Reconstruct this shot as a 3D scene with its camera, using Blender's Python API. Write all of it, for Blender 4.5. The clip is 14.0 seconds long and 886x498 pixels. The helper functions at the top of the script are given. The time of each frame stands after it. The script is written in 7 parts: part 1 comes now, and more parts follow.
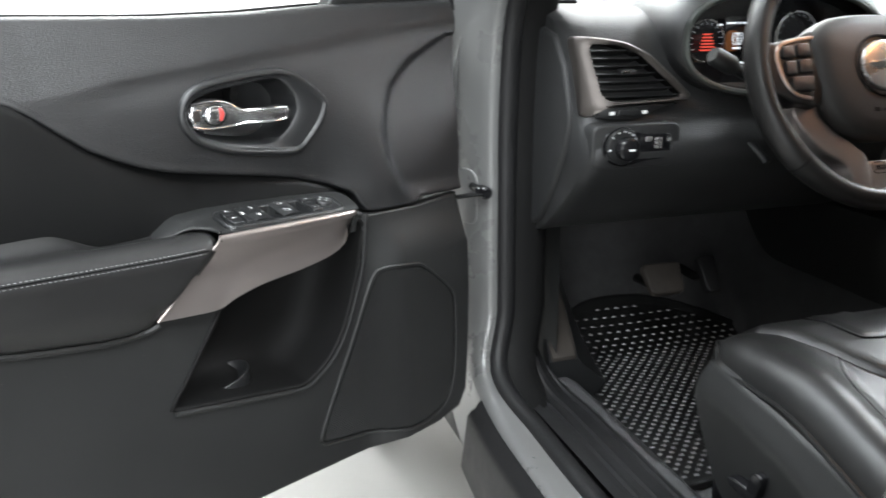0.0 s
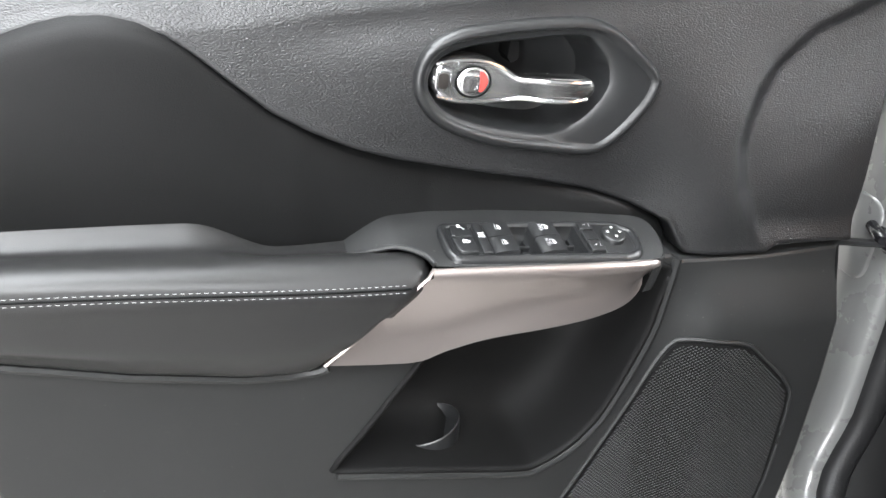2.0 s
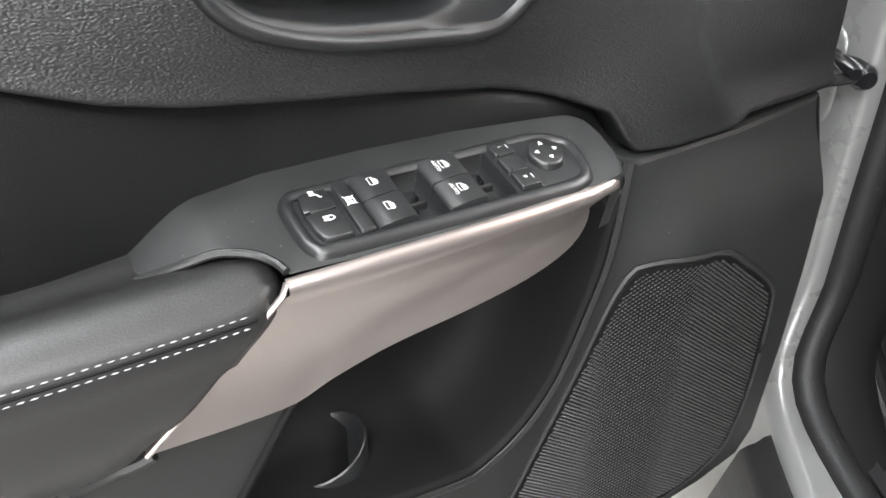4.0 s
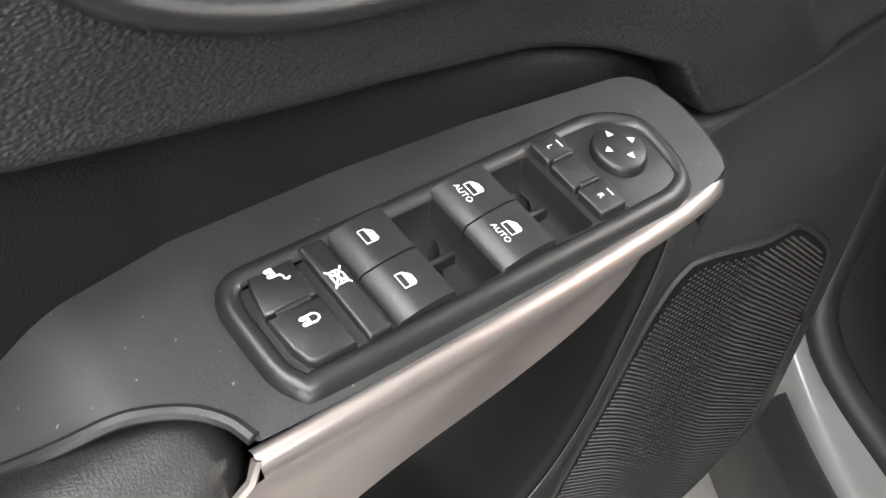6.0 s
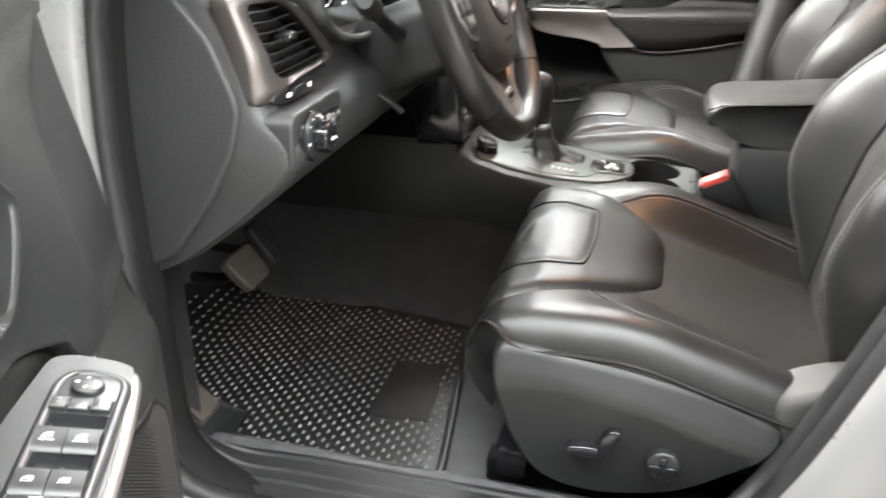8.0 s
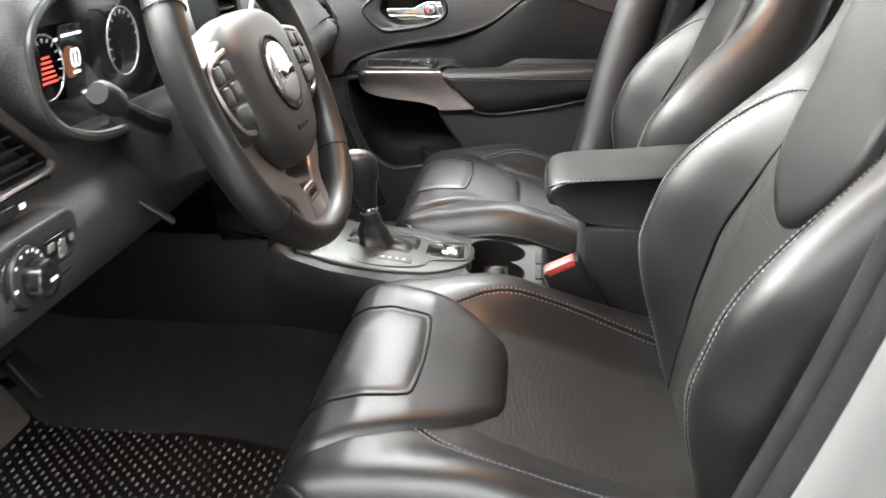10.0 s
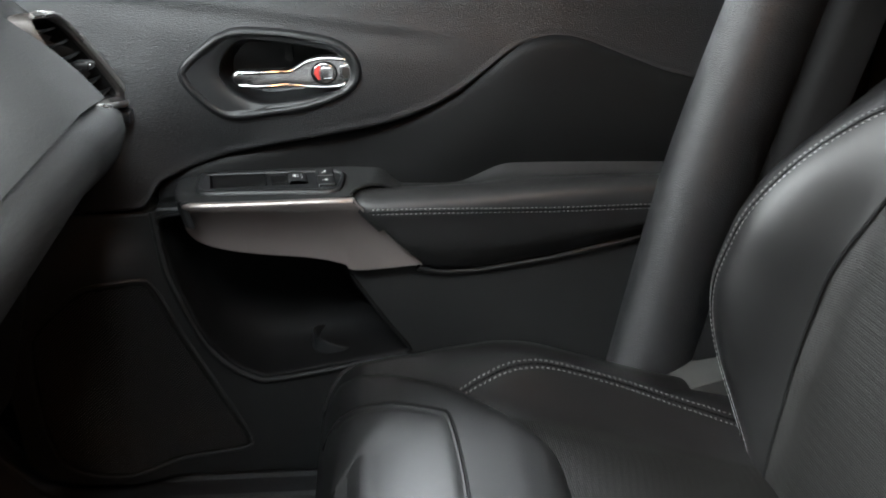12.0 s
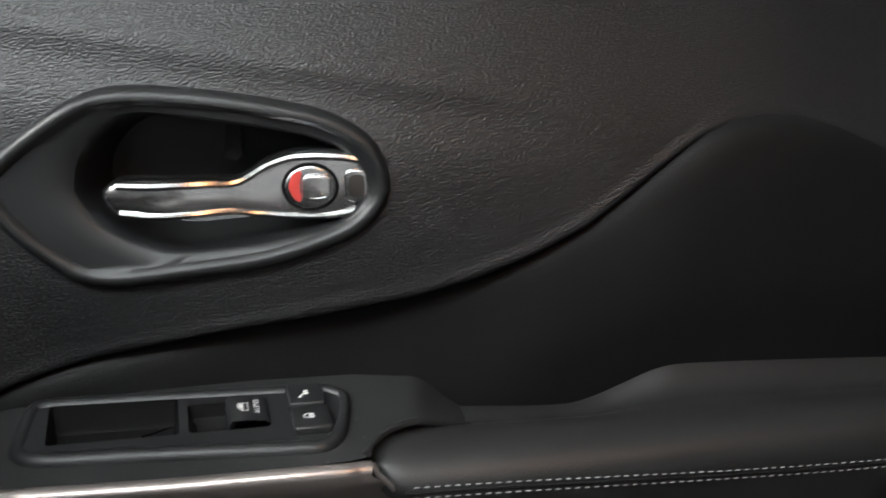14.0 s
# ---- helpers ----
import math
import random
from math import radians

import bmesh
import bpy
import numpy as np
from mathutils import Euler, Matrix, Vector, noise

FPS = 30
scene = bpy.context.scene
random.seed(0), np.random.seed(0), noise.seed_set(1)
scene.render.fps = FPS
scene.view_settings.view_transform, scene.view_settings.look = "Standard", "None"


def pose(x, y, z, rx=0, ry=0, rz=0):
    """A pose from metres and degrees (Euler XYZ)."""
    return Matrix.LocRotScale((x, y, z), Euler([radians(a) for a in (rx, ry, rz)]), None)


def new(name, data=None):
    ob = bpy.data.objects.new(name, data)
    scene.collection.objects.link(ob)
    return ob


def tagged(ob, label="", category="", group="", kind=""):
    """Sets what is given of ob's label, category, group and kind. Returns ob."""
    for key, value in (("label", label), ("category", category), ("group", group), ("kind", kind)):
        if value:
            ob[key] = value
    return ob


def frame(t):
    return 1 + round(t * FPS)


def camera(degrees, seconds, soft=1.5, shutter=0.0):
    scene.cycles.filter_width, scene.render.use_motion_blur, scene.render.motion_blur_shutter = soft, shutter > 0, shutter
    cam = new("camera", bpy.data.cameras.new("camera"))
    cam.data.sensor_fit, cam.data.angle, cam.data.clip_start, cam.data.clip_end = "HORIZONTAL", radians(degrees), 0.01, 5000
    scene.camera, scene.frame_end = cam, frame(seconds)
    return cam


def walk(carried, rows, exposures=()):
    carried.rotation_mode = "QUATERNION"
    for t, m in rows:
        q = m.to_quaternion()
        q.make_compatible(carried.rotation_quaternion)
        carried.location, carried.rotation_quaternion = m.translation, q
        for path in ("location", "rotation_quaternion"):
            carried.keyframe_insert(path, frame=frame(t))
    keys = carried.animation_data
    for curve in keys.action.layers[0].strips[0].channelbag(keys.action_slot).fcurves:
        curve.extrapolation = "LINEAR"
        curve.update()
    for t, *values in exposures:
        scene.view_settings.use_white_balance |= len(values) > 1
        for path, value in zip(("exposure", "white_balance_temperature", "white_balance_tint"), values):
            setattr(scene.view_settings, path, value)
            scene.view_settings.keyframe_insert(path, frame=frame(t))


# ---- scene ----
# camera: one lens, hand-carried from the open door across the cabin
cam = camera(55.17, 14.0, soft=1.5, shutter=0.25)
PATH = [
    (0.0, pose(-1.2453, -1.3809, 1.1096, 73.74, 0.41, -17.09)),
    (0.5, pose(-1.2444, -1.2277, 1.1280, 72.40, -1.22, -8.56)),
    (1.0, pose(-1.2467, -1.0905, 1.1505, 69.85, -3.11, -0.48)),
    (1.5, pose(-1.1969, -1.0168, 1.1468, 65.80, -4.62, 5.74)),
    (2.0, pose(-1.1377, -0.9843, 1.1451, 64.29, -4.93, 9.86)),
    (2.5, pose(-1.1131, -0.9719, 1.1533, 63.51, -3.50, 10.37)),
    (3.0, pose(-1.1142, -0.9364, 1.1475, 62.90, -0.88, 6.24)),
    (3.2, pose(-1.1246, -0.9010, 1.1382, 61.56, -0.05, 3.94)),
    (5.3, pose(-1.1861, -0.5726, 1.0355, 47.06, -1.67, -9.76)),
    (5.5, pose(-1.1871, -0.5704, 1.0405, 46.48, -1.32, -9.95)),
    (6.0, pose(-1.1998, -0.5579, 1.0450, 46.83, -0.92, -12.94)),
    (6.5, pose(-1.2294, -0.5703, 1.0877, 50.01, -1.83, -24.68)),
    (7.0, pose(-1.3200, -0.6438, 1.1383, 58.25, -0.79, -44.92)),
    (7.5, pose(-1.4119, -0.6640, 1.1489, 61.41, 0.02, -61.11)),
    (8.0, pose(-1.4709, -0.6837, 1.1761, 65.67, -0.03, -74.79)),
    (8.2, pose(-1.4835, -0.6865, 1.1800, 66.58, -0.11, -78.81)),
    (10.3, pose(-1.1066, -0.7195, 1.1806, 68.61, 0.32, -84.33)),
    (10.5, pose(-0.9929, -0.6968, 1.1683, 68.61, 0.80, -84.46)),
    (11.0, pose(-0.7040, -0.6476, 1.1767, 68.84, 1.12, -85.73)),
    (11.5, pose(-0.4935, -0.6098, 1.1493, 70.05, 0.86, -88.89)),
    (12.0, pose(-0.2347, -0.5293, 1.1367, 69.21, -0.49, -95.05)),
    (12.5, pose(0.0822, -0.4672, 1.0800, 73.24, -2.30, -102.53)),
    (13.0, pose(0.2693, -0.4858, 1.0784, 75.96, -2.72, -102.22)),
    (13.5, pose(0.2863, -0.4820, 1.0727, 77.82, -2.69, -104.55)),
    (14.0, pose(0.2830, -0.4800, 1.0702, 74.81, -1.76, -99.15)),
]
EXPOSURES = [(0.0, 0.0, 6350, 10), (1.0, 0.2, 6400, 11), (2.0, 0.65, 6450, 12), (3.2, 0.7, 6500, 12), (5.3, 0.15, 6750, 12), (6.5, 0.46, 6750, 12), (7.2, 1.0, 6730, 12), (8.2, 1.25, 6700, 12),
             (10.5, 0.9, 6650, 11), (11.0, 0.85, 6550, 10), (11.5, 0.4, 6400, 10), (12.0, -0.15, 6250, 9), (12.5, 0.55, 5850, 8), (13.0, 0.15, 6100, 7), (13.5, -0.25, 6300, 7), (14.0, -0.45, 6450, 10)]
walk(cam, PATH, EXPOSURES)

# ---- light: a bright white photo bay with soft ceiling panels ----
world = bpy.data.worlds.new("bay_air")
scene.world = world
world.use_nodes = True
world.node_tree.nodes["Background"].inputs[0].default_value = (0.80, 0.88, 0.95, 1)
world.node_tree.nodes["Background"].inputs[1].default_value = 0.12


def lamp(name, m, sx, sy, power, colour):
    data = bpy.data.lights.new(name, "AREA")
    data.shape, data.size, data.size_y, data.energy, data.color = "RECTANGLE", sx, sy, power, colour
    ob = new(name, data)
    ob.matrix_world = m
    return tagged(ob, "long soft white ceiling light panel", "ceiling light", "bay lights")


LAMPS = [
    lamp("ceiling_light", pose(-2.1, -0.8, 3.9), 1.4, 6.0, 400, (0.93, 0.98, 1.0)),
    lamp("ceiling_light", pose(3.4, -0.4, 3.9), 1.2, 7.0, 900, (0.95, 0.98, 1.0)),
    lamp("ceiling_light", pose(0.0, 3.2, 3.9), 5.0, 1.4, 640, (0.97, 0.98, 0.97)),
    lamp("ceiling_light", pose(-0.8, -3.6, 3.9), 4.5, 1.4, 380, (0.95, 0.98, 1.0)),
]
# unseen fill panel added before the closed south wall; no doorway is built
doorway = lamp("rear_fill_light", Matrix.Translation((-3.2, -6.8, 1.7)) @ Matrix.Rotation(radians(90), 4, "X"), 4.5, 3.0, 380, (0.97, 0.99, 1.0))
tagged(doorway, "added soft fill light in front of the rear wall", "doorway")
# the car's own roof lamp, lit while the door stands open
dome_light = bpy.data.lights.new("dome_light", "AREA")
dome_light.shape, dome_light.size, dome_light.size_y, dome_light.energy, dome_light.color = "RECTANGLE", 0.24, 0.16, 1.4, (1.0, 0.42, 0.15)
dome_ob = tagged(new("dome_light", dome_light), "warm glow of the lit roof lamp", "dome light")
dome_ob.matrix_world = pose(0.0, -0.80, 1.518)

# ---- materials ----
def material(name, colour, rough=0.5, metal=0.0, coat=0.0, grain=0.0, grain_size=900.0, kind="noise", stain=0.0, stain_size=9.0,
             rough_var=0.0, spec=0.5, stretch=None, dust=0.0):
    """A procedural surface: base colour with large stains, fine grain relief and uneven gloss."""
    m = bpy.data.materials.new(name)
    m.use_nodes = True
    nt = m.node_tree
    b = nt.nodes["Principled BSDF"]
    b.inputs["Base Color"].default_value = (*colour, 1)
    b.inputs["Roughness"].default_value = rough
    b.inputs["Metallic"].default_value = metal
    b.inputs["Coat Weight"].default_value = coat
    b.inputs["Coat Roughness"].default_value = 0.08
    b.inputs["Specular IOR Level"].default_value = spec
    tc = nt.nodes.new("ShaderNodeTexCoord")
    src = tc.outputs["Object"]
    if stretch:
        mp = nt.nodes.new("ShaderNodeMapping")
        mp.inputs["Scale"].default_value = stretch
        nt.links.new(src, mp.inputs["Vector"])
        src = mp.outputs["Vector"]
    if stain or rough_var or dust:
        n = nt.nodes.new("ShaderNodeTexNoise")
        n.inputs["Scale"].default_value = stain_size
        n.inputs["Detail"].default_value = 6
        n.inputs["Roughness"].default_value = 0.65
        nt.links.new(tc.outputs["Object"], n.inputs["Vector"])
        if stain:
            mix = nt.nodes.new("ShaderNodeMix")
            mix.data_type = "RGBA"
            mix.inputs["A"].default_value = (*[c * (1 - stain) for c in colour], 1)
            mix.inputs["B"].default_value = (*[min(1, c * (1 + stain)) for c in colour], 1)
            nt.links.new(n.outputs["Fac"], mix.inputs["Factor"])
            last = mix.outputs["Result"]
            if dust:
                d = nt.nodes.new("ShaderNodeTexNoise")
                d.inputs["Scale"].default_value = 420
                d.inputs["Detail"].default_value = 2
                nt.links.new(tc.outputs["Object"], d.inputs["Vector"])
                r = nt.nodes.new("ShaderNodeMapRange")
                r.inputs["From Min"].default_value, r.inputs["From Max"].default_value = 0.72, 0.80
                r.inputs["To Max"].default_value = dust
                nt.links.new(d.outputs["Fac"], r.inputs["Value"])
                m2 = nt.nodes.new("ShaderNodeMix")
                m2.data_type = "RGBA"
                m2.inputs["B"].default_value = (0.35, 0.33, 0.30, 1)
                nt.links.new(r.outputs["Result"], m2.inputs["Factor"])
                nt.links.new(last, m2.inputs["A"])
                last = m2.outputs["Result"]
            nt.links.new(last, b.inputs["Base Color"])
        if rough_var:
            r = nt.nodes.new("ShaderNodeMapRange")
            r.inputs["From Min"].default_value, r.inputs["From Max"].default_value = 0.3, 0.7
            r.inputs["To Min"].default_value, r.inputs["To Max"].default_value = max(0.02, rough - rough_var), min(1, rough + rough_var)
            nt.links.new(n.outputs["Fac"], r.inputs["Value"])
            nt.links.new(r.outputs["Result"], b.inputs["Roughness"])
    if grain:
        if kind == "leather":
            t = nt.nodes.new("ShaderNodeTexVoronoi")
            t.feature = "SMOOTH_F1"
            t.inputs["Scale"].default_value = grain_size
            h = t.outputs["Distance"]
            w = nt.nodes.new("ShaderNodeTexNoise")
            w.inputs["Scale"].default_value = grain_size * 0.35
            nt.links.new(src, w.inputs["Vector"])
            mw = nt.nodes.new("ShaderNodeMix")
            mw.data_type = "VECTOR"
            mw.inputs["Factor"].default_value = 0.0006
            nt.links.new(src, mw.inputs["A"])
            nt.links.new(w.outputs["Color"], mw.inputs["B"])
            nt.links.new(mw.outputs["Result"], t.inputs["Vector"])
        elif kind == "dots":
            t = nt.nodes.new("ShaderNodeTexVoronoi")
            t.inputs["Scale"].default_value = grain_size
            t.inputs["Randomness"].default_value = 0.0
            nt.links.new(src, t.inputs["Vector"])
            h = t.outputs["Distance"]
        else:
            t = nt.nodes.new("ShaderNodeTexNoise")
            t.inputs["Scale"].default_value = grain_size
            t.inputs["Detail"].default_value = 3
            nt.links.new(src, t.inputs["Vector"])
            h = t.outputs["Fac"]
        bp = nt.nodes.new("ShaderNodeBump")
        bp.inputs["Strength"].default_value = grain
        bp.invert = kind == "leather"
        bp.inputs["Distance"].default_value = 0.001
        nt.links.new(h, bp.inputs["Height"])
        nt.links.new(bp.outputs["Normal"], b.inputs["Normal"])
    return m


SOFT = material("soft_touch_trim", (0.0115, 0.0118, 0.0123), 0.39, spec=0.62, grain=0.5, grain_size=860, kind="leather", stain=0.12, rough_var=0.02, stain_size=14, stretch=(0.75, 0.75, 1.35))
COVER = material("airbag_cover_skin", (0.030, 0.029, 0.028), 0.46, grain=0.12, grain_size=900, kind="leather", stain=0.15, rough_var=0.04)
DASHSKIN = material("dash_skin", (0.021, 0.0214, 0.0218), 0.48, spec=0.42, grain=0.35, grain_size=450, kind="leather", stain=0.12, rough_var=0.02, stain_size=14)
ARMREST = material("armrest_vinyl", (0.014, 0.014, 0.014), 0.40, grain=0.12, grain_size=1500, kind="leather", stain=0.15, rough_var=0.03)
SMOOTH = material("smooth_vinyl", (0.0050, 0.0052, 0.0052), 0.52, spec=0.20, grain=0.22, grain_size=1300, kind="leather", stain=0.15, rough_var=0.02)
LEATHER = material("black_leather", (0.0085, 0.0085, 0.0085), 0.38, grain=0.09, grain_size=1400, kind="leather", stain=0.15, rough_var=0.03, spec=0.5)
PERFO = material("perforated_leather", (0.012, 0.012, 0.0112), 0.50, spec=0.35, grain=0.5, grain_size=420, kind="dots", stain=0.15, rough_var=0.05)
HARD = material("hard_plastic", (0.014, 0.0145, 0.0145), 0.45, spec=0.42, grain=0.14, grain_size=2200, stain=0.2, rough_var=0.04, dust=0.22)
LEVER = material("polished_silver", (0.84, 0.84, 0.85), 0.23, 1.0, stain=0.04, rough_var=0.05, stain_size=30)
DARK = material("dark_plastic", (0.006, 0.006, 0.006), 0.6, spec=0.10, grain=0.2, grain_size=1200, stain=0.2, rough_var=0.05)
GRILLE = material("grille_plastic", (0.014, 0.0145, 0.0145), 0.42, stain=0.1)
GLOSS = material("gloss_black", (0.008, 0.008, 0.009), 0.12, stain=0.2, rough_var=0.05)
BUTTON = material("button_plastic", (0.012, 0.0125, 0.013), 0.36, grain=0.10, grain_size=1500, stain=0.15, rough_var=0.05)
CHROME = material("chrome", (0.82, 0.82, 0.83), 0.06, 1.0, stain=0.04, rough_var=0.03, stain_size=30)
SATIN = material("satin_silver", (0.62, 0.61, 0.60), 0.28, 0.9, stain=0.06, rough_var=0.05)
BRONZE = material("brushed_champagne_metal", (0.42, 0.375, 0.355), 0.30, 0.85, grain=0.05, grain_size=700, stain=0.04, rough_var=0.015, stretch=(1, 0.04, 1))
SILVERPAINT = material("silver_painted_plastic", (0.085, 0.092, 0.086), 0.36, 0.6, grain=0.05, grain_size=1500, stain=0.08, rough_var=0.05)
WHITE = material("white_print", (0.75, 0.76, 0.76), 0.6, stain=0.05)
THREAD = material("grey_thread", (0.30, 0.30, 0.30), 0.8, stain=0.2, stain_size=200)
RED = material("red_plastic", (0.55, 0.06, 0.05), 0.35, stain=0.1)
PAINT = material("grey_body_paint", (0.13, 0.131, 0.129), 0.28, coat=0.6, stain=0.02, rough_var=0.015, dust=0.01)
RUBBER = material("black_rubber", (0.010, 0.010, 0.0105), 0.50, spec=0.3, grain=0.3, grain_size=300, stain=0.25, rough_var=0.08, dust=0.3)
MATRUB = material("mat_rubber", (0.009, 0.009, 0.009), 0.42, spec=0.3, grain=0.2, grain_size=700, stain=0.3, rough_var=0.12, dust=0.3)
CARPET = material("carpet", (0.055, 0.055, 0.056), 0.95, grain=1.0, grain_size=900, stain=0.35, stain_size=25, spec=0.2, dust=0.3)
PEDAL = material("worn_pedal_rubber", (0.022, 0.0175, 0.0138), 0.7, grain=0.5, grain_size=200, stain=0.5, stain_size=40)
CONCRETE = material("pale_concrete", (0.28, 0.27, 0.255), 0.6, grain=0.3, grain_size=60, stain=0.18, stain_size=2.5, rough_var=0.1)
WALLPAINT = material("white_wall_paint", (0.62, 0.62, 0.60), 0.8, grain=0.1, grain_size=90, stain=0.03, stain_size=1.5)
HEADLINER = material("grey_headliner", (0.32, 0.32, 0.31), 0.95, grain=0.6, grain_size=600, stain=0.06)
SHIFT = material("worn_shift_leather", (0.016, 0.0155, 0.0155), 0.34, grain=0.12, grain_size=500, kind="leather", stain=0.2, rough_var=0.06)
LABELW = material("white_sticker", (0.78, 0.78, 0.76), 0.5, stain=0.06, stain_size=40)
PALEGREY = material("grey_plastic", (0.036, 0.036, 0.034), 0.58, spec=0.25, grain=0.1, grain_size=1800, stain=0.12, rough_var=0.03)
YELLOW = material("yellow_sticker", (0.75, 0.62, 0.05), 0.5, stain=0.08, stain_size=40)
PLATE = material("dusty_plate", (0.015, 0.0155, 0.0155), 0.44, grain=0.14, grain_size=2200, stain=0.6, stain_size=30, rough_var=0.07, dust=0.4)
RIM = material("worn_rim_leather", (0.014, 0.0135, 0.013), 0.38, grain=0.12, grain_size=900, kind="leather", stain=0.3, rough_var=0.08)
HEELRUB = material("heel_rubber", (0.010, 0.010, 0.010), 0.62, spec=0.25, grain=0.3, grain_size=500, stain=0.3, rough_var=0.08, dust=0.3)
# bronze-tinted silver, its colour darkened for the dark surroundings it reflects
VENTM = material("dark_reflection_metal", (0.105, 0.095, 0.089), 0.40, 0.85, stain=0.08, rough_var=0.05)
# black rubber dashes: worn tops and their glossy sheen, both lightened into the colour
DASHTOP = material("mat_tread_wear_and_sheen", (0.15, 0.15, 0.15), 0.24, spec=0.8, stain=0.5, stain_size=60, rough_var=0.1)
# for the unseen west wall, toned down so less light bounces into the cabin
WESTPAINT = material("dimmed_bounce_wall", (0.14, 0.14, 0.14), 0.8, grain=0.1, grain_size=90, stain=0.05, stain_size=1.5)


def emitter(name, colour, strength, base=(0.01, 0.01, 0.01)):
    m = bpy.data.materials.new(name)
    m.use_nodes = True
    b = m.node_tree.nodes["Principled BSDF"]
    b.inputs["Base Color"].default_value = (*base, 1)
    b.inputs["Roughness"].default_value = 0.2
    b.inputs["Emission Color"].default_value = (*colour, 1)
    b.inputs["Emission Strength"].default_value = strength
    return m


LIT_RED = emitter("lit_red", (1.0, 0.10, 0.06), 0.8)
LIT_WHITE = emitter("lit_white", (0.8, 0.85, 0.9), 1.4)
LIT_DIM = emitter("lit_dim_white", (0.8, 0.85, 0.9), 0.35)
DOME = emitter("dome_lens", (1.0, 0.55, 0.25), 3.0, (0.8, 0.7, 0.6))
LIT_AMBER = emitter("lit_amber", (1.0, 0.35, 0.10), 0.11)
# dark screen given a pale base colour in place of the ceiling it reflects
SCREEN = material("screen_painted_reflection", (0.15, 0.145, 0.155), 0.14, stain=0.05, spec=0.6)


def glass_material(name="window_glass", tint=(0.93, 0.97, 0.95)):
    m = bpy.data.materials.new(name)
    m.use_nodes = True
    b = m.node_tree.nodes["Principled BSDF"]
    b.inputs["Base Color"].default_value = (*tint, 1)
    b.inputs["Roughness"].default_value = 0.01
    b.inputs["Transmission Weight"].default_value = 1.0
    b.inputs["IOR"].default_value = 1.02
    return m


GLASS = glass_material()
PRIVACY = glass_material("privacy_glass", (0.10, 0.11, 0.11))


# ---- mesh helpers ----
def thing(name, label, category, m=None, group="", kind=""):
    ob = new(name)
    ob.empty_display_size = 0.05
    if m is not None:
        ob.matrix_world = m
    return tagged(ob, label, category, group, kind)


def part(name, bm, mat, parent=None, label="", sharp=35, smooth=True):
    bmesh.ops.recalc_face_normals(bm, faces=bm.faces)
    me = bpy.data.meshes.new(name)
    bm.to_mesh(me)
    bm.free()
    for p in me.polygons:
        p.use_smooth = smooth
    if smooth:
        me.set_sharp_from_angle(angle=radians(sharp))
    me.materials.append(mat)
    ob = new(name, me)
    ob.parent = parent
    if label:
        tagged(ob, label)
    return ob


def smooth(x, a, b):
    t = max(0.0, min(1.0, (x - a) / (b - a)))
    return t * t * (3 - 2 * t)


def spline(pts, n, closed=False):
    """n points along a Catmull-Rom curve through pts, evenly spaced by length."""
    P = np.array(pts, float)
    k = len(P)
    out = []
    segs = k if closed else k - 1
    for i in range(segs):
        if closed:
            p0, p1, p2, p3 = P[(i - 1) % k], P[i], P[(i + 1) % k], P[(i + 2) % k]
        else:
            p1, p2 = P[i], P[i + 1]
            p0 = P[i - 1] if i else 2 * p1 - p2
            p3 = P[i + 2] if i + 2 < k else 2 * p2 - p1
        for t in np.linspace(0, 1, 16, endpoint=False):
            out.append(0.5 * (2 * p1 + (p2 - p0) * t + (2 * p0 - 5 * p1 + 4 * p2 - p3) * t * t + (3 * p1 - p0 - 3 * p2 + p3) * t ** 3))
    out.append(P[0] if closed else P[-1])
    out = np.array(out)
    d = np.concatenate([[0], np.cumsum(np.linalg.norm(np.diff(out, axis=0), axis=1))])
    s = np.linspace(0, d[-1], n, endpoint=not closed)
    return np.stack([np.interp(s, d, out[:, i]) for i in range(P.shape[1])], 1)


def along(x, pts):
    return float(np.interp(x, [p[0] for p in pts], [p[1] for p in pts]))


def grid(bm, fn, nu, nv, skip=None):
    vs = [[bm.verts.new(fn(i / nu, j / nv)) for j in range(nv + 1)] for i in range(nu + 1)]
    for i in range(nu):
        for j in range(nv):
            if skip is None or not skip((i + 0.5) / nu, (j + 0.5) / nv):
                bm.faces.new((vs[i][j], vs[i + 1][j], vs[i + 1][j + 1], vs[i][j + 1]))
    if skip is not None:
        bmesh.ops.delete(bm, geom=[v for v in bm.verts if not v.link_faces], context="VERTS")


def loft(bm, rings, closed=True, cap0=False, cap1=False):
    vs = [[bm.verts.new(p) for p in r] for r in rings]
    n = len(vs[0])
    for a, b in zip(vs[:-1], vs[1:]):
        for i in range(n if closed else n - 1):
            j = (i + 1) % n
            bm.faces.new((a[i], a[j], b[j], b[i]))
    if cap0:
        bm.faces.new(vs[0][::-1])
    if cap1:
        bm.faces.new(vs[-1])
    return vs


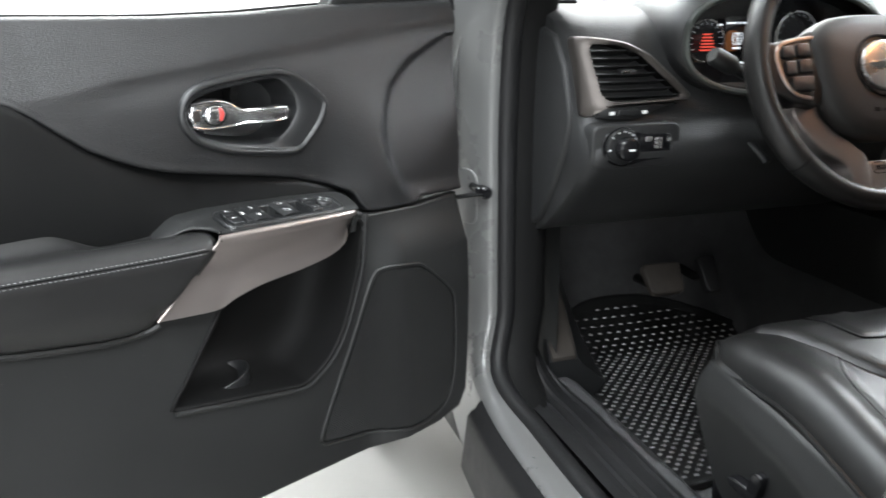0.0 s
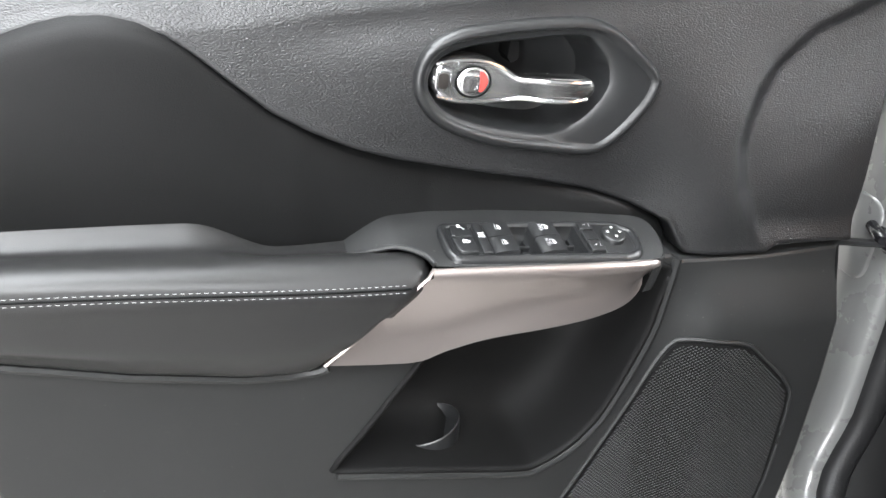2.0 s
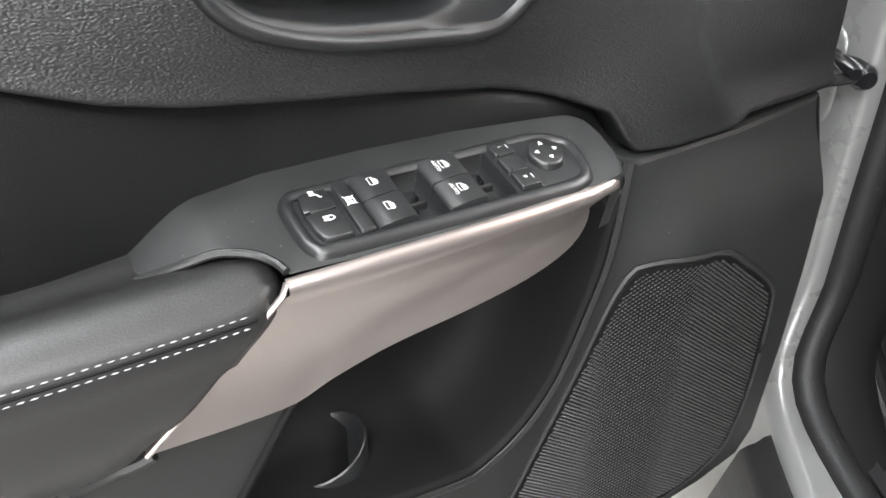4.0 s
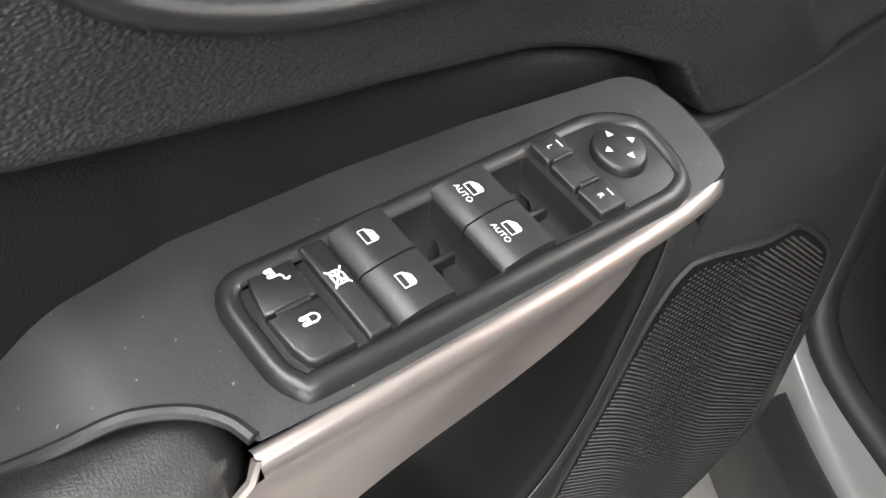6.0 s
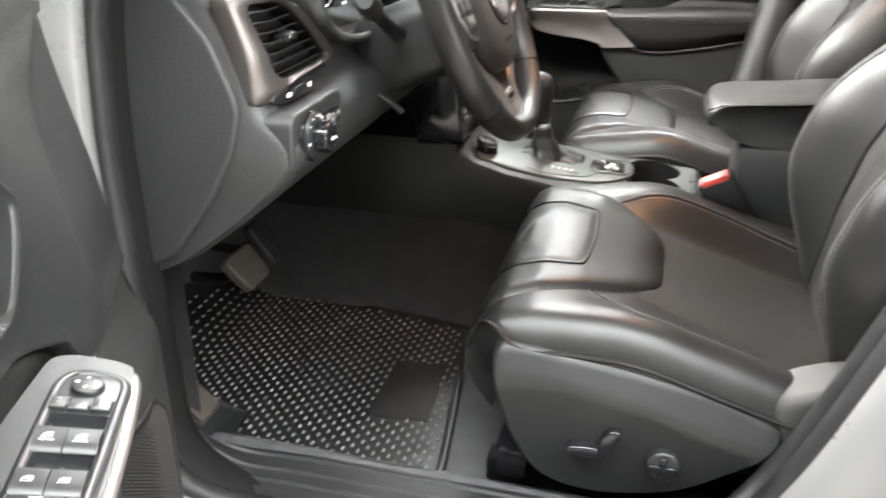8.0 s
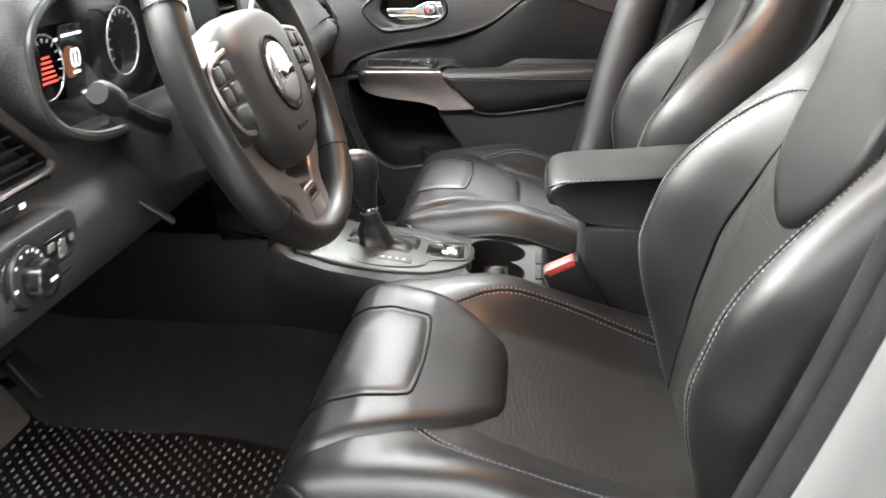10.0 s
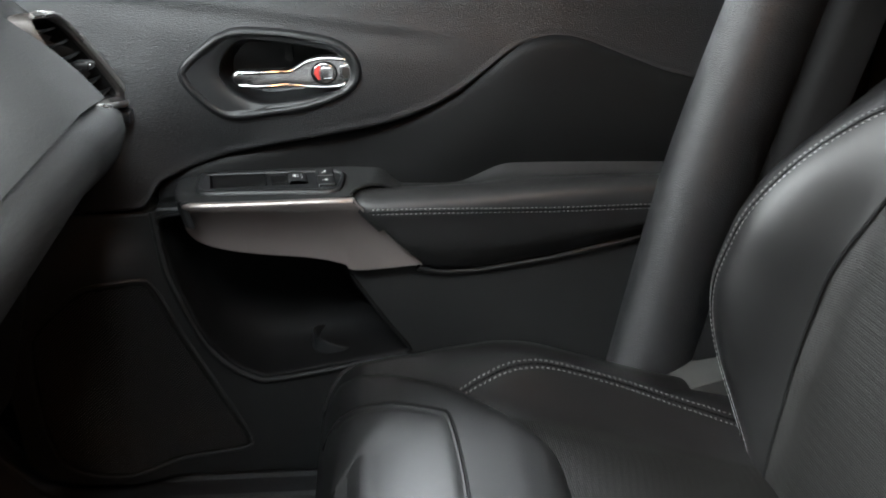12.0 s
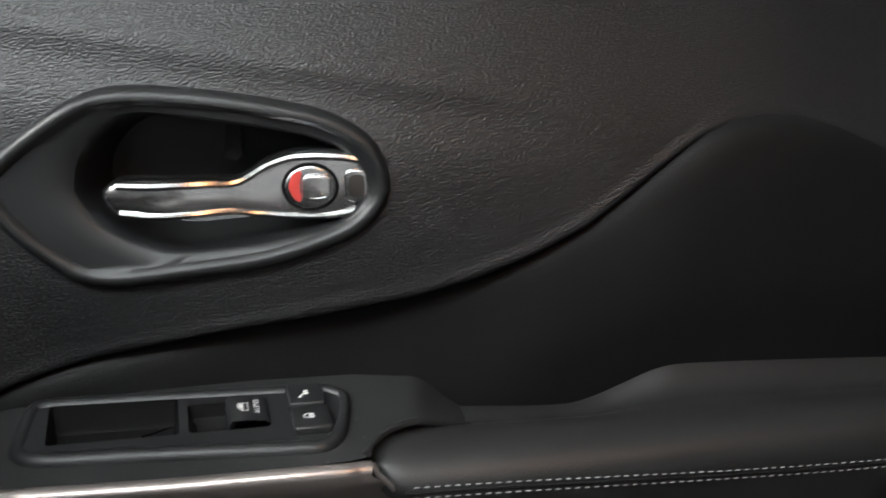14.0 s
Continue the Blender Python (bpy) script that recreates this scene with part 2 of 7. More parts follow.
def tube(bm, path, rad, seg=8, flat=1.0, closed=False, up=(0, 0, 1), caps=True):
    P = [Vector(p) for p in path]
    n = len(P)
    rings = []
    for i, p in enumerate(P):
        q0, q1 = (P[i - 1] if i or closed else p), (P[(i + 1) % n] if i < n - 1 or closed else p)
        d = (q1 - q0).normalized()
        s = d.cross(Vector(up))
        if s.length < 1e-4:
            s = d.cross(Vector((1, 0, 0)))
        s.normalize()
        t = s.cross(d)
        r = rad(i / max(1, n - 1)) if callable(rad) else rad
        rings.append([p + (s * math.cos(a) + t * flat * math.sin(a)) * r for a in np.linspace(0, 2 * math.pi, seg, endpoint=False)])
    if closed:
        rings.append(rings[0])
    loft(bm, rings, True, caps and not closed, caps and not closed)
    if closed:
        bmesh.ops.remove_doubles(bm, verts=bm.verts, dist=1e-6)


def inset(pts, d):
    """Offset a closed 2D outline inwards by d."""
    P = np.array(pts, float)
    area = 0.5 * np.sum(P[:, 0] * np.roll(P[:, 1], -1) - np.roll(P[:, 0], -1) * P[:, 1])
    t = np.roll(P, -1, 0) - np.roll(P, 1, 0)
    t /= np.linalg.norm(t, axis=1, keepdims=True) + 1e-9
    nrm = np.stack([-t[:, 1], t[:, 0]], 1) * (1 if area > 0 else -1)
    return P + nrm * d


def slab(bm, outline, place, h0, h1, r=0.002, dome=0.0):
    """A flat piece with a rounded upper rim; place(x, y, h) puts it in the world."""
    P = np.array(outline, float)
    rings = [[place(x, y, h0) for x, y in P]]
    for k in range(4):
        a = k / 3 * math.pi / 2
        Q = inset(P, r * (1 - math.cos(a)))
        rings.append([place(x, y, h1 - r + r * math.sin(a)) for x, y in Q])
    if dome:
        c = P.mean(0)
        for k in (0.75, 0.45, 0.15):
            Q = c + (inset(P, r) - c) * k
            rings.append([place(x, y, h1 + dome * (1 - k * k)) for x, y in Q])
    loft(bm, rings, True, True, True)


def rect(x0, y0, x1, y1, r=0.002, n=4):
    """A rectangle with round corners as an outline."""
    out = []
    for cx, cy, a0 in ((x1 - r, y1 - r, 0), (x0 + r, y1 - r, 90), (x0 + r, y0 + r, 180), (x1 - r, y0 + r, 270)):
        for k in range(n + 1):
            a = radians(a0 + 90 * k / n)
            out.append((cx + r * math.cos(a), cy + r * math.sin(a)))
    return out


def disc(cx, cy, rx, ry=None, n=24):
    ry = ry or rx
    return [(cx + rx * math.cos(2 * math.pi * k / n), cy + ry * math.sin(2 * math.pi * k / n)) for k in range(n)]


def rbox(bm, lo, hi, r=0.01, seg=2, m=None):
    """A box with rounded edges."""
    new_bm = bmesh.new()
    bmesh.ops.create_cube(new_bm, size=1)
    for v in new_bm.verts:
        v.co = Vector([(lo[i] + hi[i]) / 2 + v.co[i] * (hi[i] - lo[i]) for i in range(3)])
    r = min(r, 0.45 * min(hi[i] - lo[i] for i in range(3)))
    bmesh.ops.bevel(new_bm, geom=list(new_bm.edges), offset=r, segments=seg, affect="EDGES", profile=0.5)
    if m is not None:
        bmesh.ops.transform(new_bm, matrix=m, verts=new_bm.verts)
    tmp = bpy.data.meshes.new("tmp")
    new_bm.to_mesh(tmp)
    new_bm.free()
    bm.from_mesh(tmp)
    bpy.data.meshes.remove(tmp)


def simple_box(name, lo, hi, mat, parent=None, r=0.01, label="", seg=2, m=None):
    bm = bmesh.new()
    rbox(bm, lo, hi, r, seg, m)
    return part(name, bm, mat, parent, label)


def fill(bm, loops, place):
    """A flat sheet between an outer outline and holes."""
    edges = []
    for lp in loops:
        vs = [bm.verts.new(place(x, y)) for x, y in lp]
        edges += [bm.edges.new((vs[i], vs[(i + 1) % len(vs)])) for i in range(len(vs))]
    bmesh.ops.triangle_fill(bm, use_beauty=True, use_dissolve=False, edges=edges)


def stitches(bm, path, length=0.0036, gap=0.0016, r=0.0006, lift=None):
    """A row of thread stitches along a path."""
    P = [Vector(p) for p in path]
    d = [0.0]
    for a, b in zip(P[:-1], P[1:]):
        d.append(d[-1] + (b - a).length)

    def at(s):
        i = min(len(P) - 2, max(0, int(np.searchsorted(d, s)) - 1))
        return P[i].lerp(P[i + 1], (s - d[i]) / max(1e-9, d[i + 1] - d[i]))
    s = 0.0
    while s + length < d[-1]:
        a, b = at(s), at(s + length)
        t = (b - a).normalized()
        u = t.cross(Vector((0.3, 0.5, 0.8))).normalized()
        w = t.cross(u)
        ring = lambda c, k: [c + (u * math.cos(x) + w * math.sin(x)) * k for x in (0, 1.571, 3.142, 4.712)]
        loft(bm, [ring(a, r * 0.4), ring(a.lerp(b, 0.25), r), ring(a.lerp(b, 0.75), r), ring(b, r * 0.4)], True, True, True)
        s += length + gap


def text_mesh(body, size):
    """The built-in font's letters as a flat bmesh, centred."""
    cu = bpy.data.curves.new("lettering", "FONT")
    cu.body, cu.size, cu.align_x, cu.align_y = body, size, "CENTER", "CENTER"
    ob = bpy.data.objects.new("lettering", cu)
    scene.collection.objects.link(ob)
    me = bpy.data.meshes.new_from_object(ob.evaluated_get(bpy.context.evaluated_depsgraph_get()))
    bm = bmesh.new()
    bm.from_mesh(me)
    bpy.data.objects.remove(ob)
    bpy.data.meshes.remove(me)
    bpy.data.curves.remove(cu)
    return bm

# ---- front doors: (a, n, z) = metres behind the hinge, towards the cabin from the trim plane, height ----
HALF = 0.72
HINGE = (-0.856, -0.0185)
OPEN = 62.5
DRIVER_DOOR = (Matrix.Translation((*HINGE, 0)) @ Matrix.Rotation(radians(-OPEN), 4, "Z") @ Matrix.Translation((-HINGE[0], -HINGE[1], 0))
               @ Matrix.Translation((-HALF, 0, 0)))
PASSENGER_DOOR = Matrix.Translation((HALF, 0.007, 0))

# lower edge of the soft upper trim
LOW = [(0.08, 0.843), (0.195, 0.844), (0.204, 0.836), (0.285, 0.838), (0.292, 0.846), (0.304, 0.866), (0.336, 0.880), (0.38, 0.894), (0.438, 0.906),
       (0.491, 0.915), (0.547, 0.925), (0.58, 0.934), (0.612, 0.947), (0.639, 0.961), (0.668, 0.983), (0.69, 1.000), (0.708, 1.012), (0.725, 1.018),
       (0.745, 1.0205), (0.767, 1.019), (0.791, 1.013), (0.835, 0.998), (0.88, 0.983), (0.935, 0.970), (1.0, 0.955)]
CREASE = [(0.1, 1.088), (0.25, 1.074), (0.434, 1.051), (0.573, 1.034), (0.68, 1.018), (0.76, 1.012), (1.0, 0.96)]
REAR = [(0.45, 0.775), (0.50, 0.785), (0.70, 0.855), (0.75, 0.866), (0.85, 0.905), (1.0, 0.955), (1.12, 0.975)]
TOPS = {-1: [(0.0, 1.110), (0.3, 1.103), (0.42, 1.095), (0.53, 1.092), (0.69, 1.094), (1.0, 1.102)], 1: [(0.0, 1.086), (0.38, 1.088), (0.49, 1.094), (0.61, 1.100), (0.75, 1.107), (0.89, 1.115), (1.0, 1.120)]}
BEZEL_OUT = [(0.5355, 0.985), (0.529, 1.006), (0.507, 1.020), (0.470, 1.027), (0.434, 1.031), (0.403, 1.032), (0.384, 1.028), (0.366, 1.017), (0.342, 0.997),
             (0.3365, 0.985), (0.346, 0.964), (0.369, 0.938), (0.390, 0.930), (0.43, 0.934), (0.472, 0.940), (0.508, 0.952), (0.527, 0.966)]
BEZEL_IN = [(0.526, 0.986), (0.517, 1.002), (0.494, 1.011), (0.46, 1.016), (0.425, 1.020), (0.405, 1.021), (0.392, 1.015), (0.380, 1.001), (0.377, 0.990),
            (0.377, 0.982), (0.385, 0.968), (0.400, 0.954), (0.421, 0.946), (0.45, 0.948), (0.476, 0.952), (0.506, 0.961), (0.520, 0.972)]


def upper_n(a, z):
    zc = along(a, CREASE)
    d = z - zc
    back = smooth(a, 0.66, 0.56)
    n = -0.004 - (0.50 * d if d > 0 else -0.205 * min(-d, 0.15) + 0.98 * min(-d, 0.15) ** 2 + 0.06 * max(0.0, -d - 0.15)) - 0.003 * back * math.exp(-((d + 0.012) / 0.014) ** 2)
    n += 0.034 * smooth(a, 0.37, 0.25) * smooth(z, 1.05, 0.85) if a < 0.37 else 0.0
    arc = along(z, [(0.80, 0.205), (0.853, 0.220), (0.90, 0.245), (0.935, 0.251), (0.967, 0.243), (1.0, 0.225), (1.03, 0.188), (1.06, 0.12), (1.08, 0.02)])
    n -= 0.007 * smooth(a, arc + 0.009, arc - 0.013) * smooth(z, 0.842, 0.87)
    # hollow round the handle
    e = math.hypot((a - 0.435) / 0.125, (z - 0.982) / 0.068)
    n += 0.005 * math.exp(-(e / 1.25) ** 4)
    return n


def plate_z(n):
    return min(0.8785, 0.8775 - 0.25 * n)


ICON = 0.0002


def make_door(side, m, name, label):
    door = thing(name, label, "car door", m, "front doors")
    driver = side < 0

    def P(a, n, z):
        if not driver and z < 0.885:
            a -= 0.010 * smooth(z, 0.885, 0.862) * smooth(a, 0.505, 0.525) * smooth(a, 0.68, 0.58)
        return Vector((-side * n, -a, z))
    # the passenger's handle bowl is a little shorter and shallower
    trim = (lambda pts: pts) if driver else (lambda pts: [(a - 0.007 * smooth(a, 0.44, 0.53), z + 0.008 * smooth(z, 0.985, 0.940)) for a, z in pts])

    # painted shell with window frame
    bm = bmesh.new()
    for lo, hi, r in (((0.06, -0.165, 0.45), (1.00, -0.088, 1.075), 0.02),):
        rbox(bm, (min(-side * lo[1], -side * hi[1]), -hi[0], lo[2]), (max(-side * lo[1], -side * hi[1]), -lo[0], hi[2]), r, 3)
    part("shell", bm, PAINT, door, "grey painted metal door shell")
    bm = bmesh.new()
    tube(bm, [P(a, -0.10 - 0.30 * max(0, z - 1.1), z) for a, z in spline([(0.02, 1.08), (0.25, 1.26), (0.52, 1.43), (0.80, 1.47), (1.02, 1.46), (1.03, 1.08)], 40)], 0.022, 8)
    part("window_frame", bm, RUBBER, door, "black window frame")
    bm = bmesh.new()
    ol = [(a, z) for a, z in spline([(0.05, 1.07), (0.25, 1.25), (0.52, 1.415), (0.80, 1.455), (1.0, 1.45), (1.01, 1.07)], 30)]
    bm.faces.new([bm.verts.new(P(a, -0.10 - 0.30 * max(0, z - 1.1), z)) for a, z in ol])
    part("window_pane", bm, GLASS, door, "clear side window glass").visible_shadow = False
    bm = bmesh.new()
    grid(bm, lambda u, v: P(0.04 + 0.95 * u, upper_n(0.04 + 0.95 * u, along(0.04 + 0.95 * u, TOPS[side])) + [-0.034, -0.037, -0.052, -0.056][round(v * 3)], along(0.04 + 0.95 * u, TOPS[side]) + [-0.012, 0.006, 0.006, -0.012][round(v * 3)]), 30, 3)
    part("window_seal", bm, RUBBER, door)

    # soft upper trim with its rolled edges
    rows = [("e", -0.022, 0.0), ("e", -0.004, 0.0003), ("e", 0.0000, 0.0016), ("e", 0.0011, 0.0038), ("e", 0.0009, 0.0064), ("e", 0.0002, 0.0095)] + [("s", 0, k / 50) for k in range(1, 51)] + [("t", -0.006, 0.004), ("t", -0.02, 0.004), ("t", -0.035, -0.004)]

    def upper(u, v):
        kind, dn, dz = rows[round(v * (len(rows) - 1))]
        a = 0.082 + 0.903 * u
        z0, z1 = along(a, LOW), along(a, TOPS[side])
        if kind == "e":
            z = z0 + dz
        elif kind == "s":
            z = z0 + 0.0095 + (z1 - z0 - 0.0095) * dz
        else:
            return P(a, upper_n(a, z1) + dn, z1 + dz)
        aa = max(a, along(z, [(0.84, 0.113), (0.90, 0.107), (1.0, 0.098), (1.08, 0.084)] if driver else [(0.84, 0.113), (0.90, 0.108), (1.0, 0.105), (1.08, 0.098)]))
        return P(aa, upper_n(aa, z) + dn - 0.05 * (aa - a), z)
    hole = inset(spline(trim(BEZEL_OUT), 40, True), 0.005)

    def inside(x, y, poly):
        r = False
        for i in range(len(poly)):
            (x1, y1), (x2, y2) = poly[i], poly[i - 1]
            if (y1 > y) != (y2 > y) and x < (x2 - x1) * (y - y1) / (y2 - y1) + x1:
                r = not r
        return r

    def skip(u, v):
        n = len(rows) - 1
        i, j = math.floor(u * 300), math.floor(v * n)
        p = (upper(i / 300, j / n) + upper((i + 1) / 300, (j + 1) / n)) / 2
        return 0.32 < -p.y < 0.55 and inside(-p.y, p.z, hole)
    bm = bmesh.new()
    grid(bm, upper, 300, len(rows) - 1, skip)
    part("upper_trim", bm, SOFT, door, "grained black soft-touch upper trim", sharp=50)

    # padded insert below it
    irow = [(-0.018, 0.006), (-0.009, 0.001), (-0.0055, -0.003), (-0.003, -0.010)]

    def insert(u, v):
        a = 0.298 + 0.66 * u
        k = v * 20
        z0 = along(a, LOW)
        zb = 0.838
        proud = along(a, [(0.30, 0.010), (0.335, 0.011), (0.403, 0.005), (0.4575, -0.001), (0.514, -0.004), (0.57, 0.001), (0.62, 0.006), (0.68, 0.006)])
        if k < 4:
            dn, dz = irow[round(k)]
            return P(a, dn + proud, z0 + dz * (0.5 + 0.5 * smooth(a, 0.33, 0.4)))
        s = (k - 3) / 17
        z = z0 - 0.012 + (zb - z0 + 0.012) * s
        return P(a, -0.0025 + 0.004 * min(1, s * 2) + proud + 0.005 * math.sin(math.pi * min(1, s * 1.2)) * smooth(a, 0.55, 0.7) - 0.002 * s, z)
    bm = bmesh.new()
    grid(bm, insert, 110, 20)
    part("insert_panel", bm, SMOOTH, door, "smooth black padded insert", sharp=60)

    # lower hard panel with the map pocket cut through
    N0 = 0.031

    def panel_n(a, z):
        return N0 + 0.023 * smooth(a, 0.305, 0.235) * smooth(z, 0.838, 0.765)

    def panel_sheet(bm, loops, lift=0.0):
        """A sheet between outlines that follows the bulge of the panel."""
        fill(bm, loops, lambda a, z: P(a, 0.0, z))
        for k in range(13):
            bmesh.ops.bisect_plane(bm, geom=list(bm.verts) + list(bm.edges) + list(bm.faces), plane_co=(0, -0.235 - 0.0058 * k, 0), plane_no=(0, 1, 0))
            bmesh.ops.bisect_plane(bm, geom=list(bm.verts) + list(bm.edges) + list(bm.faces), plane_co=(0, 0, 0.765 + 0.006 * k), plane_no=(0, 0, 1))
        for v in bm.verts:
            v.co.x = -side * (panel_n(-v.co.y, v.co.z) + lift)

    pocket = [tuple(p) for p in spline([(0.300, 0.830), (0.303, 0.790), (0.309, 0.757), (0.334, 0.689), (0.352, 0.660), (0.372, 0.641), (0.393, 0.629), (0.412, 0.6245), (0.50, 0.638),
                                        (0.585, 0.651), (0.592, 0.656), (0.588, 0.664), (0.564, 0.696), (0.524, 0.755), (0.500, 0.790), (0.44, 0.812), (0.36, 0.832)], 72, True)]
    outer = [tuple(p) for p in spline([(0.118, 0.84), (0.2, 0.835)], 4)] + [(0.292, 0.836), (0.30, 0.842), (0.5, 0.846), (0.7, 0.84), (0.895, 0.83), (0.866, 0.75), (0.855, 0.70), (0.80, 0.53), (0.785, 0.50),
                                                                 (0.76, 0.488), (0.5, 0.487), (0.30, 0.487), (0.18, 0.494), (0.135, 0.505), (0.120, 0.53), (0.114, 0.62), (0.113, 0.70)]
    bm = bmesh.new()
    dense = [((1 - f) * x0 + f * x1, (1 - f) * y0 + f * y1) for (x0, y0), (x1, y1) in zip(outer, outer[1:] + outer[:1]) for f in (0.0, 0.25, 0.5, 0.75)]
    panel_sheet(bm, [inset(dense, 0.004), pocket])
    vs = loft(bm, [[P(a, panel_n(a, z) - d, z) for a, z in inset(dense, i)] for d, i in ((0.0, 0.004), (0.0012, 0.0015), (0.005, 0.0), (0.07, 0.004))])
    part("lower_panel", bm, HARD, door, "matt black hard plastic lower panel", sharp=30)
    bm = bmesh.new()
    pc = np.array((0.445, 0.735))
    rings = [[P(a, N0 + dn, z) for a, z in inset(pocket, i)] for dn, i in ((0.0, -0.0015), (0.0035, 0.0), (0.003, 0.003), (-0.002, 0.0045), (-0.022, 0.006))]
    pin = inset(pocket, 0.006)
    rings += [[P(a, N0 + dn, z) for a, z in pc + (pin - pc) * k] for dn, k in ((-0.045, 0.97), (-0.062, 0.91), (-0.074, 0.80), (-0.081, 0.62), (-0.084, 0.35), (-0.085, 0.05))]
    loft(bm, rings, True, False, True)
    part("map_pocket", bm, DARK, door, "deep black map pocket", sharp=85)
    bm = bmesh.new()
    rim = spline([(0.2945, 0.838), (0.298, 0.80), (0.305, 0.757), (0.331, 0.688), (0.349, 0.658), (0.369, 0.638), (0.392, 0.6255), (0.412, 0.621), (0.50, 0.6345), (0.588, 0.649)], 60)
    tube(bm, [P(a, N0 + 0.001, z) for a, z in rim], 0.0042, 8)
    part("pocket_rim", bm, HARD, door, "rounded black pocket rim")
    # bottle holder in the pocket
    for ca, cn, rad, zt, tilt in ((0.492, -0.018, 0.031, 0.652, 0.34), (0.452, -0.014, 0.020, 0.634, 0.0)):
        bm = bmesh.new()

        def cup(r, dz, base=None):
            return [P(ca + r * math.cos(t), cn + r * math.sin(t) * 0.9, base or zt + dz - tilt * r * math.cos(t)) for t in np.linspace(0, 2 * math.pi, 32, endpoint=False)]
        loft(bm, [cup(rad * 1.04, 0, 0.600), cup(rad, -0.006), cup(rad * 0.98, -0.001), cup(rad * 0.94, 0.0), cup(rad * 0.89, -0.002), cup(rad * 0.86, -0.012), cup(rad * 0.3, -0.016)], True, False, True)
        part("bottle_holder", bm, BUTTON, door, "glossy black bottle holder wall")

    # speaker grille
    spk = [(a + 0.014 * smooth(a, 0.33, 0.20), z) for a, z in spline([(0.282, 0.748), (0.266, 0.7585), (0.235, 0.760), (0.201, 0.755), (0.178, 0.739), (0.142, 0.706), (0.132, 0.68), (0.131, 0.60), (0.138, 0.55), (0.155, 0.521),
                                     (0.206, 0.505), (0.29, 0.513), (0.375, 0.525), (0.384, 0.533), (0.37, 0.57), (0.31, 0.69)], 80, True)]
    bm = bmesh.new()
    panel_sheet(bm, [inset(spk, 0.003)], 0.0015)
    grille = part("speaker_grille", bm, DARK, door, "finely ribbed black speaker grille")
    bm = bmesh.new()
    inner = inset(spk, 0.006)
    for i in range(140):
        for j in range(90):
            a = 0.125 + 0.0042 * j + (0.0021 if i % 2 else 0)
            z = 0.505 + 0.00185 * i
            if inside(a, z, inner):
                w, h = 0.0018, 0.00082
                v = [bm.verts.new(P(a + x * w, panel_n(a, z) + 0.0015 + y, z + t * h)) for x, y, t in ((-1, 0.0002, 0), (0, 0.0002, -1), (1, 0.0002, 0), (0, 0.0002, 1), (0, 0.0011, 0.2))]
                for q in range(4):
                    bm.faces.new((v[q], v[(q + 1) % 4], v[4]))
    tagged(part("grille_rib", bm, GRILLE, grille, "", smooth=False), kind="stuff")
    bm = bmesh.new()
    tube(bm, [P(a, panel_n(a, z) + 0.0004, z) for a, z in spk], 0.0024, 6, closed=True)
    part("grille_rim", bm, HARD, grille)

    # armrest
    low = [(0.50, 0.7705), (0.600, 0.7705), (0.612, 0.7645), (0.628, 0.762), (0.663, 0.7635), (0.747, 0.776), (0.85, 0.799), (0.93, 0.818)]
    NA = 60

    def arm_section(a, k):
        zl = along(a, low)
        zb = 0.858 + 0.026 * smooth(a, 0.635, 0.70)
        e = smooth(a, 0.527, 0.545)
        zt = 0.858 + 0.010 * smooth(a, 0.53, 0.85)
        nf = 0.066 - 0.004 * smooth(a, 0.55, 0.9)
        pts = [(-0.012, zb - 0.004), (0.004, zb), (0.020, zb - 0.002 - 0.012 * smooth(a, 0.635, 0.70)), (0.036, zt + 0.004), (0.050, zt + 0.002), (0.060, zt - 0.004), (nf, zt - 0.012), (nf + 0.001, zt - 0.020),
               (nf - 0.001, zt - 0.030), (nf - 0.006, 0.5 * (zt - 0.03 + zl)), (nf - 0.016, zl + 0.012), (nf - 0.023, zl + 0.003), (0.036, zl), (0.028, zl + 0.002)]
        return pts[k]

    TAB = np.linspace(0.52, 0.91, 79)
    SEC = np.array([spline([arm_section(a, q) for q in range(14)], 40) for a in TAB])

    def arm_at(a, k):
        i = min(77, max(0, int((a - 0.52) / 0.005)))
        f = (a - TAB[i]) / 0.005
        return SEC[i][k] * (1 - f) + SEC[i + 1][k] * f

    def arm(u, v):
        # slanted front end along the metal trim
        k = round(v * 39)
        shut = u < 0.5 / NA
        u = max(0.0, (u * NA - 1) / (NA - 1))
        f = max(0.0, min(1.0, (0.854 - SEC[16][k][1]) / (0.854 - 0.772)))
        a0 = 0.527 + 0.074 * f
        a = a0 + (0.90 - a0) * u
        n, z = arm_at(a, k)
        e = 1 - (1 - min(1, u / 0.03)) ** 2
        if shut:
            return P(a + 0.004, 0.02, z * 0.5 + 0.41)
        return P(a, n - 0.006 * (1 - e) * smooth(n, 0.02, 0.05), z + (0.003 if z < 0.82 else -0.004) * (1 - e))
    bm = bmesh.new()
    grid(bm, arm, NA, 39)
    part("armrest", bm, ARMREST, door, "padded black leatherette armrest", sharp=60)
    def arm_face(a, drop):
        """Point on the armrest's front face, a drop below its upper edge."""
        if not driver:
            drop += 0.010 * smooth(a, 0.56, 0.80)
        pts = np.array([arm_at(a, k) for k in range(12, 32)])
        z = 0.858 + 0.010 * smooth(a, 0.53, 0.85) - drop
        return P(a, float(np.interp(-z, -pts[:, 1], pts[:, 0])) + 0.0005, z)
    bm = bmesh.new()
    for drop in (0.0095, 0.0145) if driver else (0.0125, 0.0178):
        stitches(bm, [arm_face(a, drop) for a in np.linspace(0.549, 0.898, NA + 1)], 0.0030, 0.0022, 0.00036)
